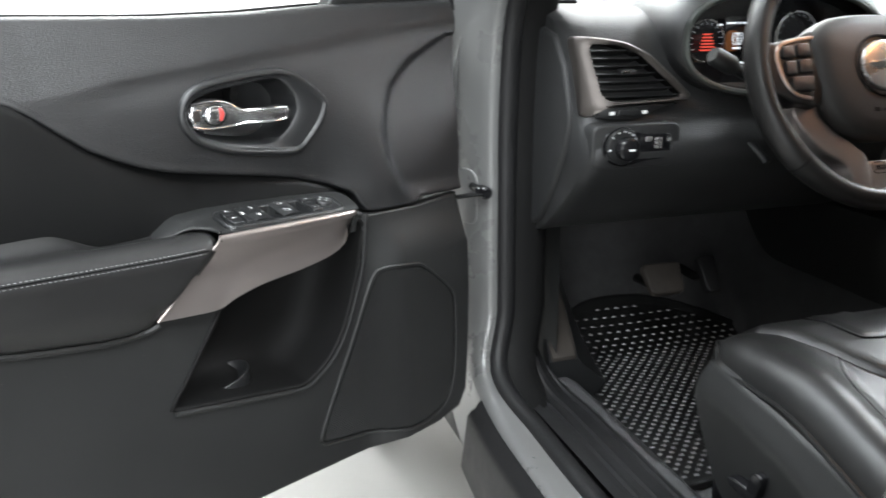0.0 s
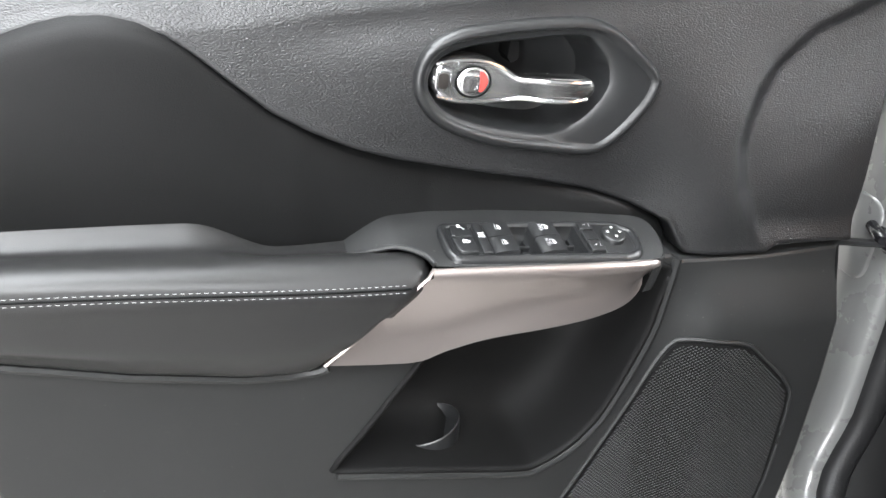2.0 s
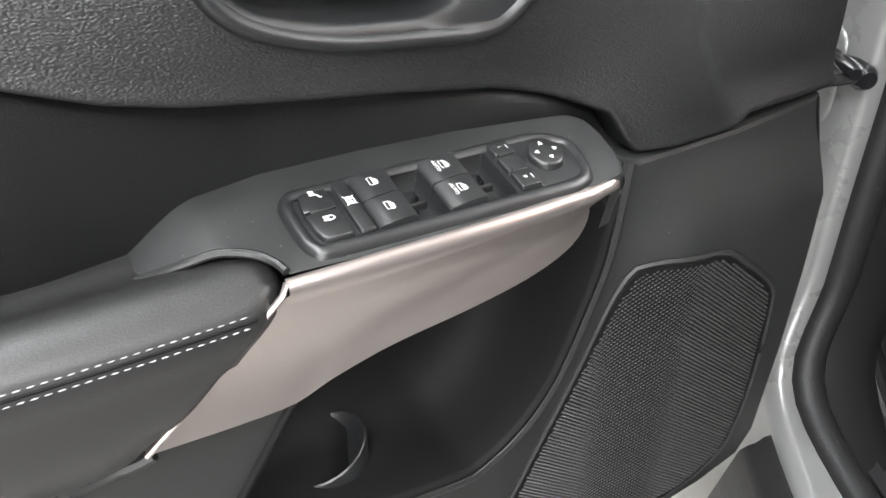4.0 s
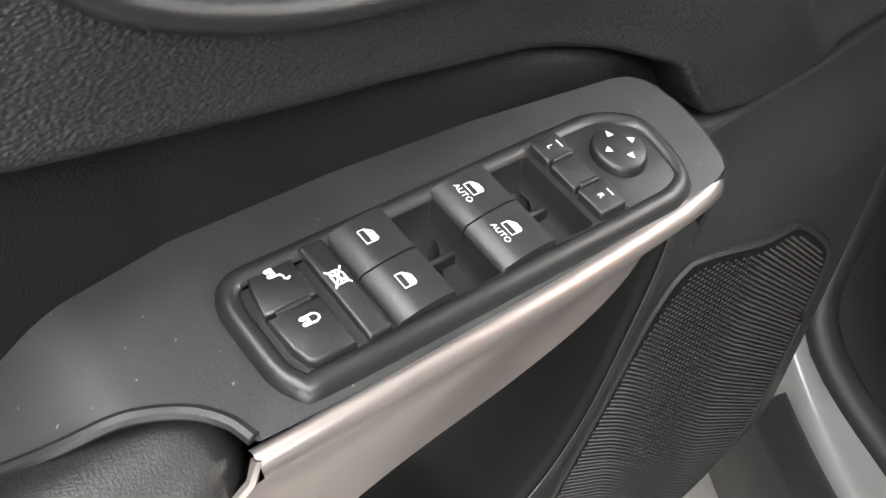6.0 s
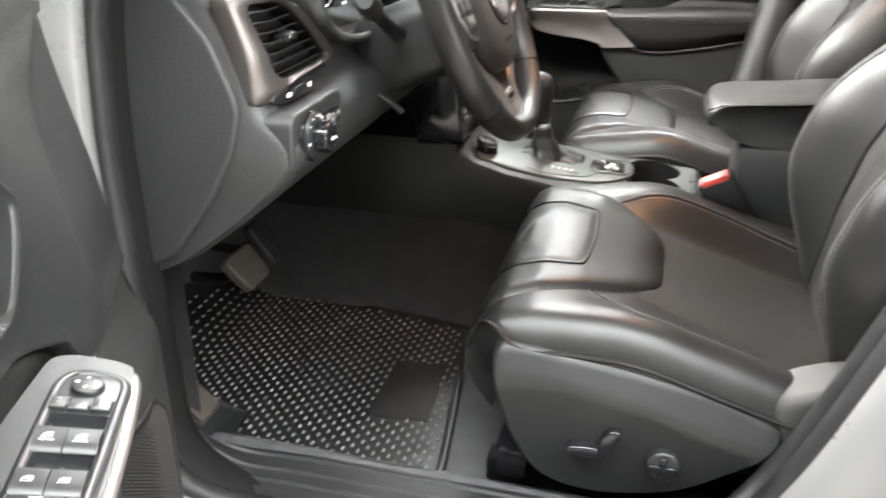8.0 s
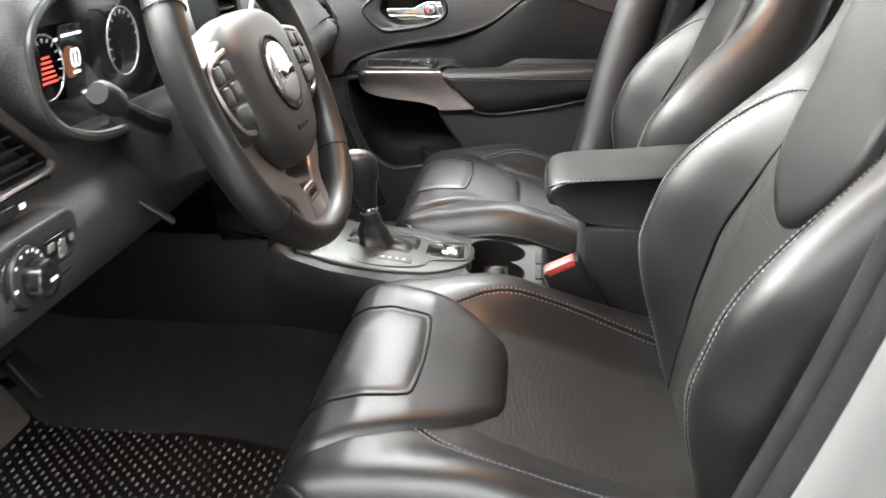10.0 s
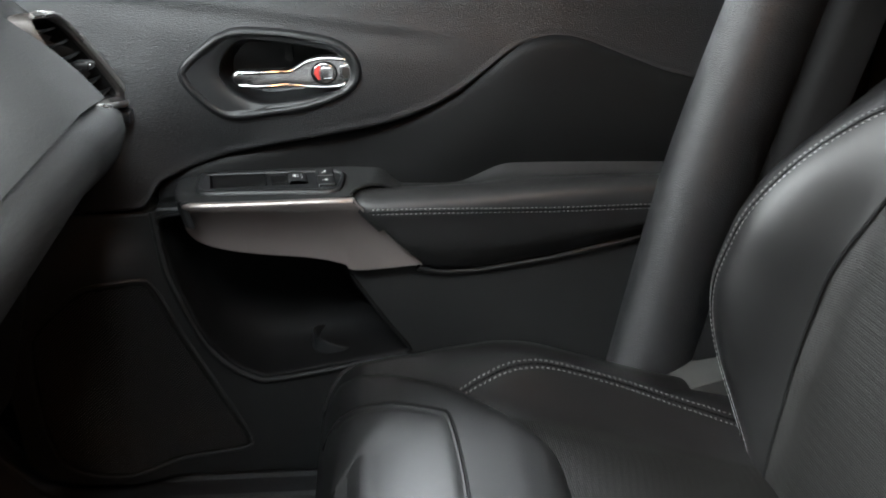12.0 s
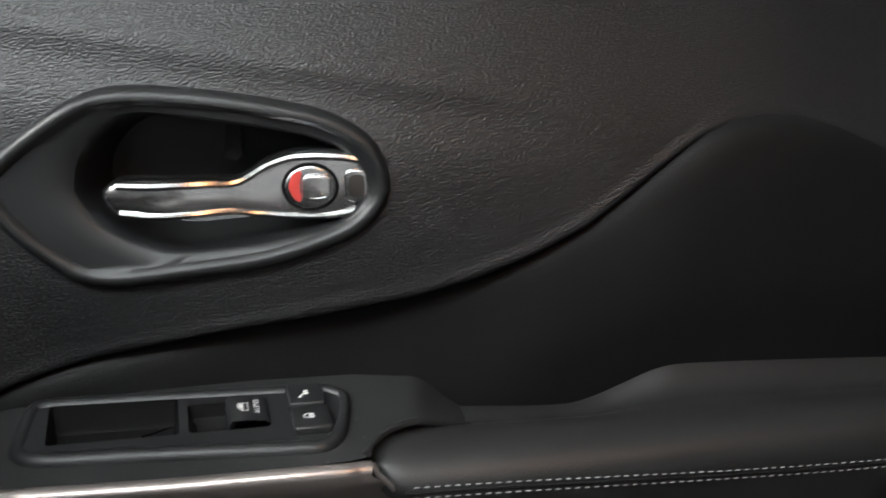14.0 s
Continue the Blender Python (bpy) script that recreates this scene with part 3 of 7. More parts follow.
    tagged(part("stitching", bm, THREAD, door, "double row of light grey stitching"), kind="stuff")
    bm = bmesh.new()
    tube(bm, [arm_face(a, 0.012 if driver else 0.0152) for a in np.linspace(0.545, 0.898, NA + 1)], 0.0008, 5)
    part("seam", bm, DARK, door)
    bm = bmesh.new()
    tube(bm, [P(a, 0.0345 + 0.006 * smooth(a, 0.62, 0.60), along(a, low) - 0.004) for a in np.linspace(0.6, 0.893, 50)], 0.0042, 8)
    part("trim_lip", bm, HARD, door, "thin grey lip under the armrest")

    # brushed metal pull with its dark underside
    top = spline([(0.5285, 0.063, 0.8585), (0.48, 0.067, 0.8590), (0.42, 0.070, 0.8585), (0.37, 0.0705, 0.8580), (0.350, 0.0692, 0.8575), (0.338, 0.066, 0.8570), (0.332, 0.058, 0.8560), (0.329, 0.047, 0.8540), (0.328, 0.036, 0.8520)], 50)
    bot = spline([(0.6035, 0.0455, 0.7715), (0.560, 0.046, 0.7680), (0.527, 0.046, 0.7670), (0.505, 0.048, 0.7760), (0.470, 0.050, 0.7850), (0.42, 0.052, 0.7910), (0.380, 0.052, 0.7970), (0.350, 0.049, 0.8050), (0.334, 0.044, 0.8170), (0.329, 0.036, 0.830)], 50)

    def metal(u, v):
        i = round(u * 49)
        t, b = top[i], bot[i]
        k = round(v * 14)
        if k == 0:
            p = t + np.array([0, -0.0035, -0.0005])
        elif k < 5:
            w = (k - 1) / 3 * math.pi / 2
            p = t + np.array([0, 0.0055 * math.sin(w) - 0.0015, -0.0055 * (1 - math.cos(w)) + 0.001])
        elif k < 13:
            s = (k - 4) / 8
            q = t + np.array([0, 0.004, -0.0045])
            p = q + (b - q) * s + np.array([0, -0.010 * math.sin(math.pi * s) * (1 - 0.3 * u), 0])
        else:
            p = b + np.array([0, -0.004 - 0.012 * (k - 13), 0.002 + 0.004 * (k - 13)])
        return P(*p)
    bm = bmesh.new()
    grid(bm, metal, 49, 14)
    part("pull_handle", bm, BRONZE, door, "brushed champagne metal door pull", sharp=60)
    bm = bmesh.new()
    tube(bm, [P(*p) for p in [(0.5285, 0.064, 0.859), (0.5315, 0.0655, 0.8535), (0.545, 0.062, 0.838), (0.566, 0.056, 0.814), (0.588, 0.050, 0.788), (0.6035, 0.046, 0.7715)]], 0.0016, 6)
    part("pull_edge", bm, BRONZE, door, "bevelled champagne metal edge")

    # switch plate, cut off square at its front end
    back = [(0.3262, 0.034), (0.3270, 0.026), (0.3290, 0.0205), (0.333, 0.0165), (0.340, 0.0140), (0.403, 0.004), (0.4575, -0.004), (0.514, -0.009), (0.547, -0.011), (0.57, -0.011), (0.605, -0.008)]
    front = [(0.3262, 0.036), (0.3270, 0.044), (0.3290, 0.0535), (0.3320, 0.0620), (0.3360, 0.0672), (0.345, 0.0690), (0.37, 0.0695), (0.42, 0.0685), (0.48, 0.0655), (0.526, 0.061), (0.532, 0.050), (0.542, 0.041), (0.56, 0.034), (0.60, 0.01)]

    def plate(u, v):
        a = 0.3262 + 0.2758 * u ** 1.15
        nb, nf = along(a, back), along(a, front)
        n = nb + (nf - nb) * v
        return P(a, n, plate_z(n) - 0.0015 - 0.022 * smooth(a, 0.545, 0.605) - 0.004 * smooth(a, 0.552, 0.60) * smooth(n, 0.02, -0.01))
    bm = bmesh.new()
    lip = [(a, n) for a, n in back[4::-1]] + [(a, n) for a, n in front[:6]]
    lip = spline(lip, 40)
    loft(bm, [[P(a - da, n, plate_z(n) - 0.0015 - dz) for a, n in lip] for da, dz in ((0.0, 0.0), (0.0012, 0.0006), (0.0018, 0.0020), (0.0010, 0.012), (-0.004, 0.030))], False)
    part("plate_end", bm, PLATE, door, "cut front end of the switch plate", sharp=60)
    bm = bmesh.new()
    tube(bm, [P(a, n, plate_z(n) - 0.0005 - 0.022 * smooth(a, 0.545, 0.605)) for a, n in spline([(0.585, 0.022), (0.565, 0.0325), (0.548, 0.0385), (0.536, 0.045), (0.529, 0.053), (0.5265, 0.060)], 24)], 0.0022, 8)
    part("plate_lip", bm, HARD, door, "raised lip round the armrest end")

    shear, off = (0.0, 0.0) if driver else (0.16, 0.007)

    def W(A, N, h):
        # switch module axes, slightly turned against the door
        a, n = A + off + shear * (N - 0.037), N - 0.065 * (A - 0.43)
        return P(a, n, plate_z(n) + h)

    unit = bmesh.new()
    if driver:
        ol = spline([(0.5112, 0.0233), (0.5072, 0.0207), (0.5008, 0.0200), (0.470, 0.0198), (0.380, 0.0190), (0.3644, 0.0197), (0.3535, 0.0245), (0.3470, 0.0325), (0.3490, 0.050), (0.3545, 0.0605), (0.3628, 0.0643),
                     (0.3729, 0.0653), (0.4418, 0.0653), (0.5035, 0.0648), (0.5105, 0.0622), (0.5141, 0.0552), (0.5147, 0.0424), (0.5144, 0.0301)], 90, True)
    else:
        ol = spline([(0.506, 0.022), (0.499, 0.013), (0.485, 0.010), (0.38, 0.006), (0.352, 0.006), (0.344, 0.012), (0.341, 0.030), (0.340, 0.042), (0.346, 0.049), (0.36, 0.052),
                     (0.40, 0.054), (0.470, 0.059), (0.486, 0.059), (0.496, 0.052), (0.503, 0.038)], 72, True)
    seat_hole = inset(ol, 0.003)

    def under(u, v):
        p = plate(u, v)
        a, n = -p.y, -side * p.x
        A, N = a, n
        for _ in range(4):
            A, N = a - off - shear * (N - 0.037), n + 0.065 * (A - 0.43)
        return inside(A, N, seat_hole)
    bm = bmesh.new()
    grid(bm, plate, 150, 44, under)
    part("switch_plate", bm, PLATE, door, "matt black switch plate", sharp=60)
    loft(unit, [[W(x, y, h) for x, y in inset(ol, i)] for h, i in ((-0.004, -0.0008), (-0.001, -0.0006), (0.0012, 0.0006), (0.0024, 0.0022), (0.0026, 0.004), (0.0018, 0.0058), (0.0008, 0.0066))], True, False, False)
    gaps = [rect(0.4375, 0.0238, 0.4590, 0.0585, 0.0015), rect(0.3990, 0.0238, 0.4195, 0.0585, 0.0015)] if driver else [rect(0.3555, 0.0120, 0.4175, 0.0405, 0.002), rect(0.4220, 0.0195, 0.4620, 0.0405, 0.002)]
    fill(unit, [inset(ol, 0.0066)] + gaps, lambda x, y: W(x, y, 0.0008))
    unit_ob = part("switch_module", unit, BUTTON, door, "black window switch module", sharp=50)

    def key(outline, h0, h1, label="", mat=None, dome=0.0, name="button", r=0.0012, place=None):
        b2 = bmesh.new()
        slab(b2, outline, place or W, h0, h1, r, dome)
        return part(name, b2, mat or BUTTON, unit_ob, label)

    def strokes(parent, lines, width, h, place=None, name="symbol"):
        """White printed lines, as thin ribbons on a key."""
        place = place or W
        b2 = bmesh.new()
        for ln in lines:
            for (x0, y0), (x1, y1) in zip(ln[:-1], ln[1:]):
                d = math.hypot(x1 - x0, y1 - y0) or 1e-6
                px, py = -(y1 - y0) / d * width / 2, (x1 - x0) / d * width / 2
                ex, ey = (x1 - x0) / d * width * 0.3, (y1 - y0) / d * width * 0.3
                b2.faces.new([b2.verts.new(place(x, y, h)) for x, y in ((x0 - ex + px, y0 - ey + py), (x1 + ex + px, y1 + ey + py), (x1 + ex - px, y1 + ey - py), (x0 - ex - px, y0 - ey - py))])
        return part(name, b2, WHITE, parent, "white printed symbol", smooth=False)

    def letters(parent, body, size, cx, cy, h, place=None):
        place = place or W
        b2 = text_mesh(body, size)
        for v in b2.verts:
            v.co = place(cx - v.co.y, cy + (1 if driver else -1) * v.co.x, h)
        return part("lettering", b2, WHITE, parent, "white printed letters", smooth=False)

    out = 1 if driver else -1

    def patch(parent, poly, h, name="symbol", place=None):
        """A flat white printed patch on a key."""
        b2 = bmesh.new()
        b2.faces.new([b2.verts.new((place or W)(x, y, h)) for x, y in poly])
        return part(name, b2, WHITE, parent, "white printed symbol", smooth=False)

    def window_icon(parent, cx, cy, h, s=1.0):
        # side-window outline with its half-raised white pane; up is forwards
        at = lambda p, q: (cx - q * s * 0.001, cy + out * p * s * 0.001)
        o = [at(p, q) for p, q in ((-2.9, -2.5), (2.9, -2.5), (2.95, 1.8), (2.2, 2.5), (-0.5, 2.5), (-1.9, 1.5), (-2.9, 0.2), (-2.9, -2.5))]
        strokes(parent, [o, [at(-2.7, 0.0), at(2.8, 0.0)]], 0.00036 * s, h)
        patch(parent, [at(p, q) for p, q in ((-2.2, 0.1), (2.4, 0.1), (2.4, 1.6), (1.9, 2.0), (-0.3, 1.9), (-1.5, 1.0))], h, "pane_mark")

    def padlock(parent, cx, cy, h, is_open):
        # solid body with a dark keyhole gap, shackle forwards
        for y0, y1 in ((-1.6, -0.25), (0.25, 1.6)):
            patch(parent, [(cx + p * 0.001, cy + q * 0.001) for p, q in ((-0.1, y0), (2.2, y0), (2.7, 0.5 * (y0 + y1)), (2.2, y1), (-0.1, y1))], h)
        patch(parent, [(cx + p * 0.001, cy + q * 0.001) for p, q in ((-0.1, -0.3), (0.8, -0.3), (0.8, 0.3), (-0.1, 0.3))], h)
        if is_open:
            arcp = [(0.0, 1.3), (-1.0, 1.5), (-1.5, 2.2), (-1.5, 3.1), (-2.2, 3.7), (-3.0, 3.3)]
        else:
            arcp = [(-0.1, -1.3), (-1.6, -1.35), (-2.6, -0.8), (-2.9, 0.0), (-2.6, 0.8), (-1.6, 1.35), (-0.1, 1.3)]
        strokes(parent, [[(cx + p * 0.001, cy + q * 0.001) for p, q in arcp]], 0.00062, h)

    def ridge(parent, x0, x1, y):
        b2 = bmesh.new()
        slab(b2, rect(x0, y - 0.00085, x1, y + 0.00085, 0.0004), W, 0.0, 0.0049, 0.0004)
        return part("key_ridge", b2, BUTTON, parent)

    if driver:
        # lock keys
        k1 = key([(0.4898, 0.0270), (0.5035, 0.0275), (0.5052, 0.0310), (0.5063, 0.0404), (0.4898, 0.0406)], 0.0, 0.0042, "black unlock key")
        padlock(k1, 0.4965, 0.0292, 0.0042 + ICON, True)
        k2 = key([(0.4898, 0.0416), (0.5063, 0.0414), (0.5060, 0.0520), (0.5043, 0.0570), (0.5020, 0.0586), (0.4898, 0.0588)], 0.0, 0.0042, "black lock key")
        padlock(k2, 0.4968, 0.0470, 0.0042 + ICON, False)
        ridge(unit_ob, 0.4925, 0.5035, 0.0411)
        # lockout key
        k3 = key(rect(0.4778, 0.0240, 0.4860, 0.0590, 0.0014), 0.0, 0.0034, "narrow black window lockout key")
        x, y = 0.4818, 0.0385
        strokes(k3, [[(x + 0.0018, y - 0.0023), (x - 0.0008, y - 0.0023), (x - 0.0020, y - 0.0008), (x - 0.0020, y + 0.0023), (x + 0.0018, y + 0.0023), (x + 0.0018, y - 0.0023)], [(x - 0.0026, y - 0.0030), (x + 0.0026, y + 0.0030)],
                     [(x - 0.0026, y + 0.0030), (x + 0.0026, y - 0.0030)], [(x, y - 0.0022), (x, y + 0.0022)]], 0.00055, 0.0034 + ICON)
        # two pairs of window rockers with hollows in front
        for a0, a1, a2, auto in ((0.4768, 0.4560, 0.4375, False), (0.4385, 0.4168, 0.3990, True)):
            b2 = bmesh.new()
            hol = rect(a2, 0.0238, a1 + 0.004, 0.0585, 0.0015)
            loft(b2, [[W(x, y, h) for x, y in inset(hol, i)] for h, i in ((0.0008, 0.0), (-0.006, 0.0012), (-0.0095, 0.0045))], True, False, True)
            well = part("finger_hollow", b2, BUTTON, unit_ob, "dark finger hollow")
            b2 = bmesh.new()
            slab(b2, rect(a2 + 0.004, 0.0398, a1, 0.0420, 0.0008), W, -0.012, -0.0055, 0.0008)
            part("hollow_rib", b2, BUTTON, well)
            for y0, y1 in ((0.0240, 0.0407), (0.0413, 0.0592)):
                prof = [(0.0, 0.0010), (0.06, 0.0030), (0.40, 0.0044), (0.8, 0.0050), (0.97, 0.0044), (1.0, 0.0020), (1.0, -0.006)]
                b2 = bmesh.new()
                loft(b2, [[W(a0 + (a1 - a0) * t, yy, h) for t, h in prof] for yy in (y0, y0 + 0.0006, y1 - 0.0006, y1)], False)
                for yy in (y0, y1):
                    b2.faces.new([b2.verts.new(W(a0 + (a1 - a0) * t, yy, h)) for t, h in prof] + [b2.verts.new(W(a0, yy, -0.006))])
                k = part("rocker", b2, BUTTON, unit_ob, "black window rocker key", sharp=50)
                cy = 0.5 * (y0 + y1) - 0.0008
                window_icon(k, 0.5 * (a0 + a1) - (0.0012 if auto else 0.0), cy, 0.0050 + ICON, 0.86)
                if auto:
                    letters(k, "AUTO", 0.0029, 0.5 * (a0 + a1) + 0.0032, cy, 0.0047 + ICON)
        # mirror control
        b2 = bmesh.new()
        slab(b2, spline([(0.3835, 0.0245), (0.365, 0.0250), (0.3585, 0.0300), (0.3555, 0.040), (0.3570, 0.0540), (0.3620, 0.0585), (0.3835, 0.0592)], 50, True), W, 0.0, 0.0016, 0.0005)
        pad = part("mirror_pad", b2, BUTTON, unit_ob)
        for y0, y1, ch in ((0.0238, 0.0335, "L"), (0.0470, 0.0586, "R")):
            k = key(rect(0.3845, y0, 0.3965, y1, 0.0012), 0.0, 0.0042, "small black mirror key", r=0.0008)
            letters(k, ch, 0.0032, 0.3912, 0.5 * (y0 + y1), 0.0042 + ICON)
            strokes(k, [[(0.3872, 0.5 * (y0 + y1) - 0.0012), (0.3872, 0.5 * (y0 + y1) + 0.0018)]], 0.00045, 0.0042 + ICON, name="lamp_mark")
        key(rect(0.3845, 0.0343, 0.3965, 0.0462, 0.0010), 0.0, 0.0036, name="mirror_rocker", r=0.0008)
        for y in (0.0339, 0.0466):
            ridge(unit_ob, 0.3862, 0.3948, y)
        knob = key(disc(0.3705, 0.0408, 0.0098), 0.0, 0.0058, "round black mirror knob", name="mirror_knob", dome=0.0008, r=0.0016)
        for dx, dy in ((0.0056, 0), (-0.0056, 0), (0, 0.0056), (0, -0.0056)):
            l = math.hypot(dx, dy)
            ux, uy = dx / l, dy / l
            patch(knob, [(0.3705 + dx + ux * p - uy * q, 0.0408 + dy + uy * p + ux * q) for p, q in ((0.0015, 0), (-0.0011, 0.0014), (-0.0011, -0.0014))], 0.0065 + ICON, "arrow")
    else:
        b2 = bmesh.new()
        hol = rect(0.3555, 0.0120, 0.4175, 0.0405, 0.002)
        loft(b2, [[W(x, y, h) for x, y in inset(hol, i)] for h, i in ((0.0008, 0.0), (-0.012, 0.0015), (-0.014, 0.003))], True, False, True)
        part("grip_recess", b2, DARK, unit_ob, "dark grip recess")
        b2 = bmesh.new()
        hol = rect(0.4220, 0.0195, 0.4620, 0.0405, 0.002)
        loft(b2, [[W(x, y, h) for x, y in inset(hol, i)] for h, i in ((0.0008, 0.0), (-0.006, 0.0012), (-0.008, 0.004))], True, False, True)
        part("finger_hollow", b2, DARK, unit_ob)
        prof = [(0.0, 0.0020), (0.10, 0.0034), (0.5, 0.0046), (0.9, 0.0046), (1.0, 0.0020), (1.0, -0.004)]
        b2 = bmesh.new()
        a0, a1 = 0.4615, 0.4410
        loft(b2, [[W(a0 + (a1 - a0) * t, yy, h) for t, h in prof] for yy in (0.0202, 0.0208, 0.0393, 0.0398)], False)
        k = part("rocker", b2, BUTTON, unit_ob, "black window rocker key", sharp=50)
        window_icon(k, 0.4490, 0.0300, 0.0048 + ICON, 1.0)
        letters(k, "AUTO", 0.0037, 0.4560, 0.0300, 0.0046 + ICON)
        for y0, y1, op in ((0.0140, 0.0305, True), (0.0318, 0.0490, False)):
            k = key(rect(0.4725, y0, 0.4915, y1, 0.002), 0.0, 0.0046, "black lock key")
            padlock(k, 0.4810, 0.5 * (y0 + y1), 0.0046 + ICON, op)

    # inner release handle
    bo, bi = inset(spline(trim(BEZEL_OUT), 64, True), -0.003), spline(trim(BEZEL_IN), 64, True)
    mid = 0.45 * bo + 0.55 * bi
    deep = bi.mean(0) + (bi - bi.mean(0)) * 0.86
    un = lambda a, z: upper_n(a, z)
    bm = bmesh.new()
    loft(bm, [[P(a, un(a, z) - 0.008, z) for a, z in inset(bo, -0.0012)], [P(a, un(a, z) - 0.0012, z) for a, z in inset(bo, -0.0010)], [P(a, un(a, z) - 0.0016, z) for a, z in bo],
              [P(a, un(a, z) + 0.0022, z) for a, z in inset(bo, 0.0006)], [P(a, un(a, z) + 0.0048, z) for a, z in inset(bo, 0.0022)], [P(a, un(a, z) + 0.0060, z) for a, z in inset(bo, 0.0045)],
              [P(a, un(a, z) + 0.0052, z) for a, z in inset(bo, 0.0072)], [P(a, un(a, z) + 0.0022, z) for a, z in inset(bo, 0.0094)], [P(a, un(a, z) + 0.0012, z) for a, z in 0.38 * bo + 0.62 * bi],
              [P(a, un(a, z) - 0.0004, z) for a, z in 0.1 * bo + 0.9 * bi], [P(a, un(a, z) - 0.003, z) for a, z in bi], [P(a, -0.012, z) for a, z in inset(bi, 0.002)], [P(a, -0.034, z) for a, z in deep], [P(a, -0.036, z) for a, z in deep.mean(0) + (deep - deep.mean(0)) * 0.9]], True, False, True)
    bez = part("handle_bezel", bm, BUTTON, door, "matt black hexagonal handle surround", sharp=45)
    bm = bmesh.new()
    loft(bm, [[P(a, n, z) for a, z in ((0.449, 1.022), (0.446, 0.998), (0.4525, 0.9945), (0.4555, 0.999), (0.4535, 1.022))] for n in (-0.040, -0.020, -0.016)], True, False, True)
    part("bowl_fin", bm, DARK, bez, sharp=30)
    hn = 0.001
    HO = spline([(0.523, 0.984), (0.519, 0.997), (0.508, 1.0035), (0.484, 1.0035), (0.470, 0.999), (0.455, 0.990), (0.440, 0.9905), (0.400, 0.9900), (0.390, 0.9820), (0.399, 0.9715), (0.420, 0.9705), (0.449, 0.9715),
                 (0.464, 0.969), (0.484, 0.9675), (0.502, 0.968), (0.516, 0.974)], 72, True)

    def hplace(a, z, h):
        bow = 0.006 * smooth(a, 0.47, 0.43) * smooth(a, 0.385, 0.42)
        return P(a, hn + h + 0.009 * smooth(a, 0.47, 0.40) + bow, z)
    bm = bmesh.new()
    slab(bm, HO, hplace, -0.012, 0.004, 0.0045)
    lever = part("release_lever", bm, LEVER, bez, "bright chrome release lever", sharp=60)
    bm = bmesh.new()
    tube(bm, [hplace(a, z, 0.0035) for a, z in spline([(0.520, 0.998), (0.506, 1.0005), (0.484, 1.0005), (0.469, 0.996), (0.454, 0.988), (0.438, 0.9880), (0.398, 0.9875)], 30)], 0.0022, 8)
    tube(bm, [hplace(a, z, 0.0035) for a, z in spline([(0.518, 0.974), (0.503, 0.9705), (0.484, 0.970), (0.464, 0.9715), (0.449, 0.9735), (0.420, 0.9728), (0.399, 0.9740)], 30)], 0.0018, 8)
    part("lever_rail", bm, LEVER, bez, "raised chrome rails")
    bm = bmesh.new()
    slab(bm, disc(0.4905, 0.9855, 0.0135, 0.0115), hplace, 0.002, 0.0075, 0.002)
    knob = part("lock_knob", bm, LEVER, bez, "chrome lock slider")
    bm = bmesh.new()
    slab(bm, rect(0.4860, 0.9780, 0.5015, 0.9925, 0.004), hplace, 0.007, 0.0100, 0.0018)
    part("knob_tab", bm, LEVER, knob)
    bm = bmesh.new()
    loft(bm, [[hplace(x, y, h) for x, y in inset(rect(0.4885, 0.9805, 0.4990, 0.9900, 0.003), i)] for h, i in ((0.0101, 0.0), (0.0094, 0.0012), (0.0088, 0.0030))], True, False, True)
    part("knob_recess", bm, LEVER, knob)
    bm = bmesh.new()
    slab(bm, spline([(0.4860, 0.9785), (0.4825, 0.9795), (0.4795, 0.9860), (0.4820, 0.9925), (0.4860, 0.9935), (0.4850, 0.9860)], 24, True), hplace, 0.0070, 0.0081, 0.0003)
    part("lock_mark", bm, RED, knob, "red unlocked mark")
    bm = bmesh.new()
    tube(bm, [hplace(a, z, 0.0062) for a, z in disc(0.4905, 0.9855, 0.0138, 0.0118)], 0.0008, 6, closed=True, up=(1, 0, 0))
    part("slider_groove", bm, DARK, knob)
    bm = bmesh.new()
    slab(bm, rect(0.5075, 0.9775, 0.5205, 0.9945, 0.004), hplace, 0.003, 0.0058, 0.0014)
    tip = part("lever_pivot", bm, LEVER, bez)
    bm = bmesh.new()
    slab(bm, rect(0.5100, 0.9800, 0.5180, 0.9920, 0.003), hplace, 0.0059, 0.0062, 0.0003)
    part("pivot_recess", bm, VENTM, tip)

    # mirror sail at the front top corner
    bm = bmesh.new()
    slab(bm, [tuple(p) for p in spline([(0.085, 1.095), (0.26, 1.103), (0.285, 1.112), (0.20, 1.19), (0.10, 1.16)], 40, True)], lambda a, z, h: P(a, -0.04 + h, z), -0.02, 0.004, 0.004)
    part("mirror_sail", bm, HARD, door, "black mirror sail cover")
    return door


driver_door = make_door(-1, DRIVER_DOOR, "side_door", "open black-trimmed car door with chrome handle and window switches")
passenger_door = make_door(1, PASSENGER_DOOR, "side_door", "closed black-trimmed passenger door with chrome handle")

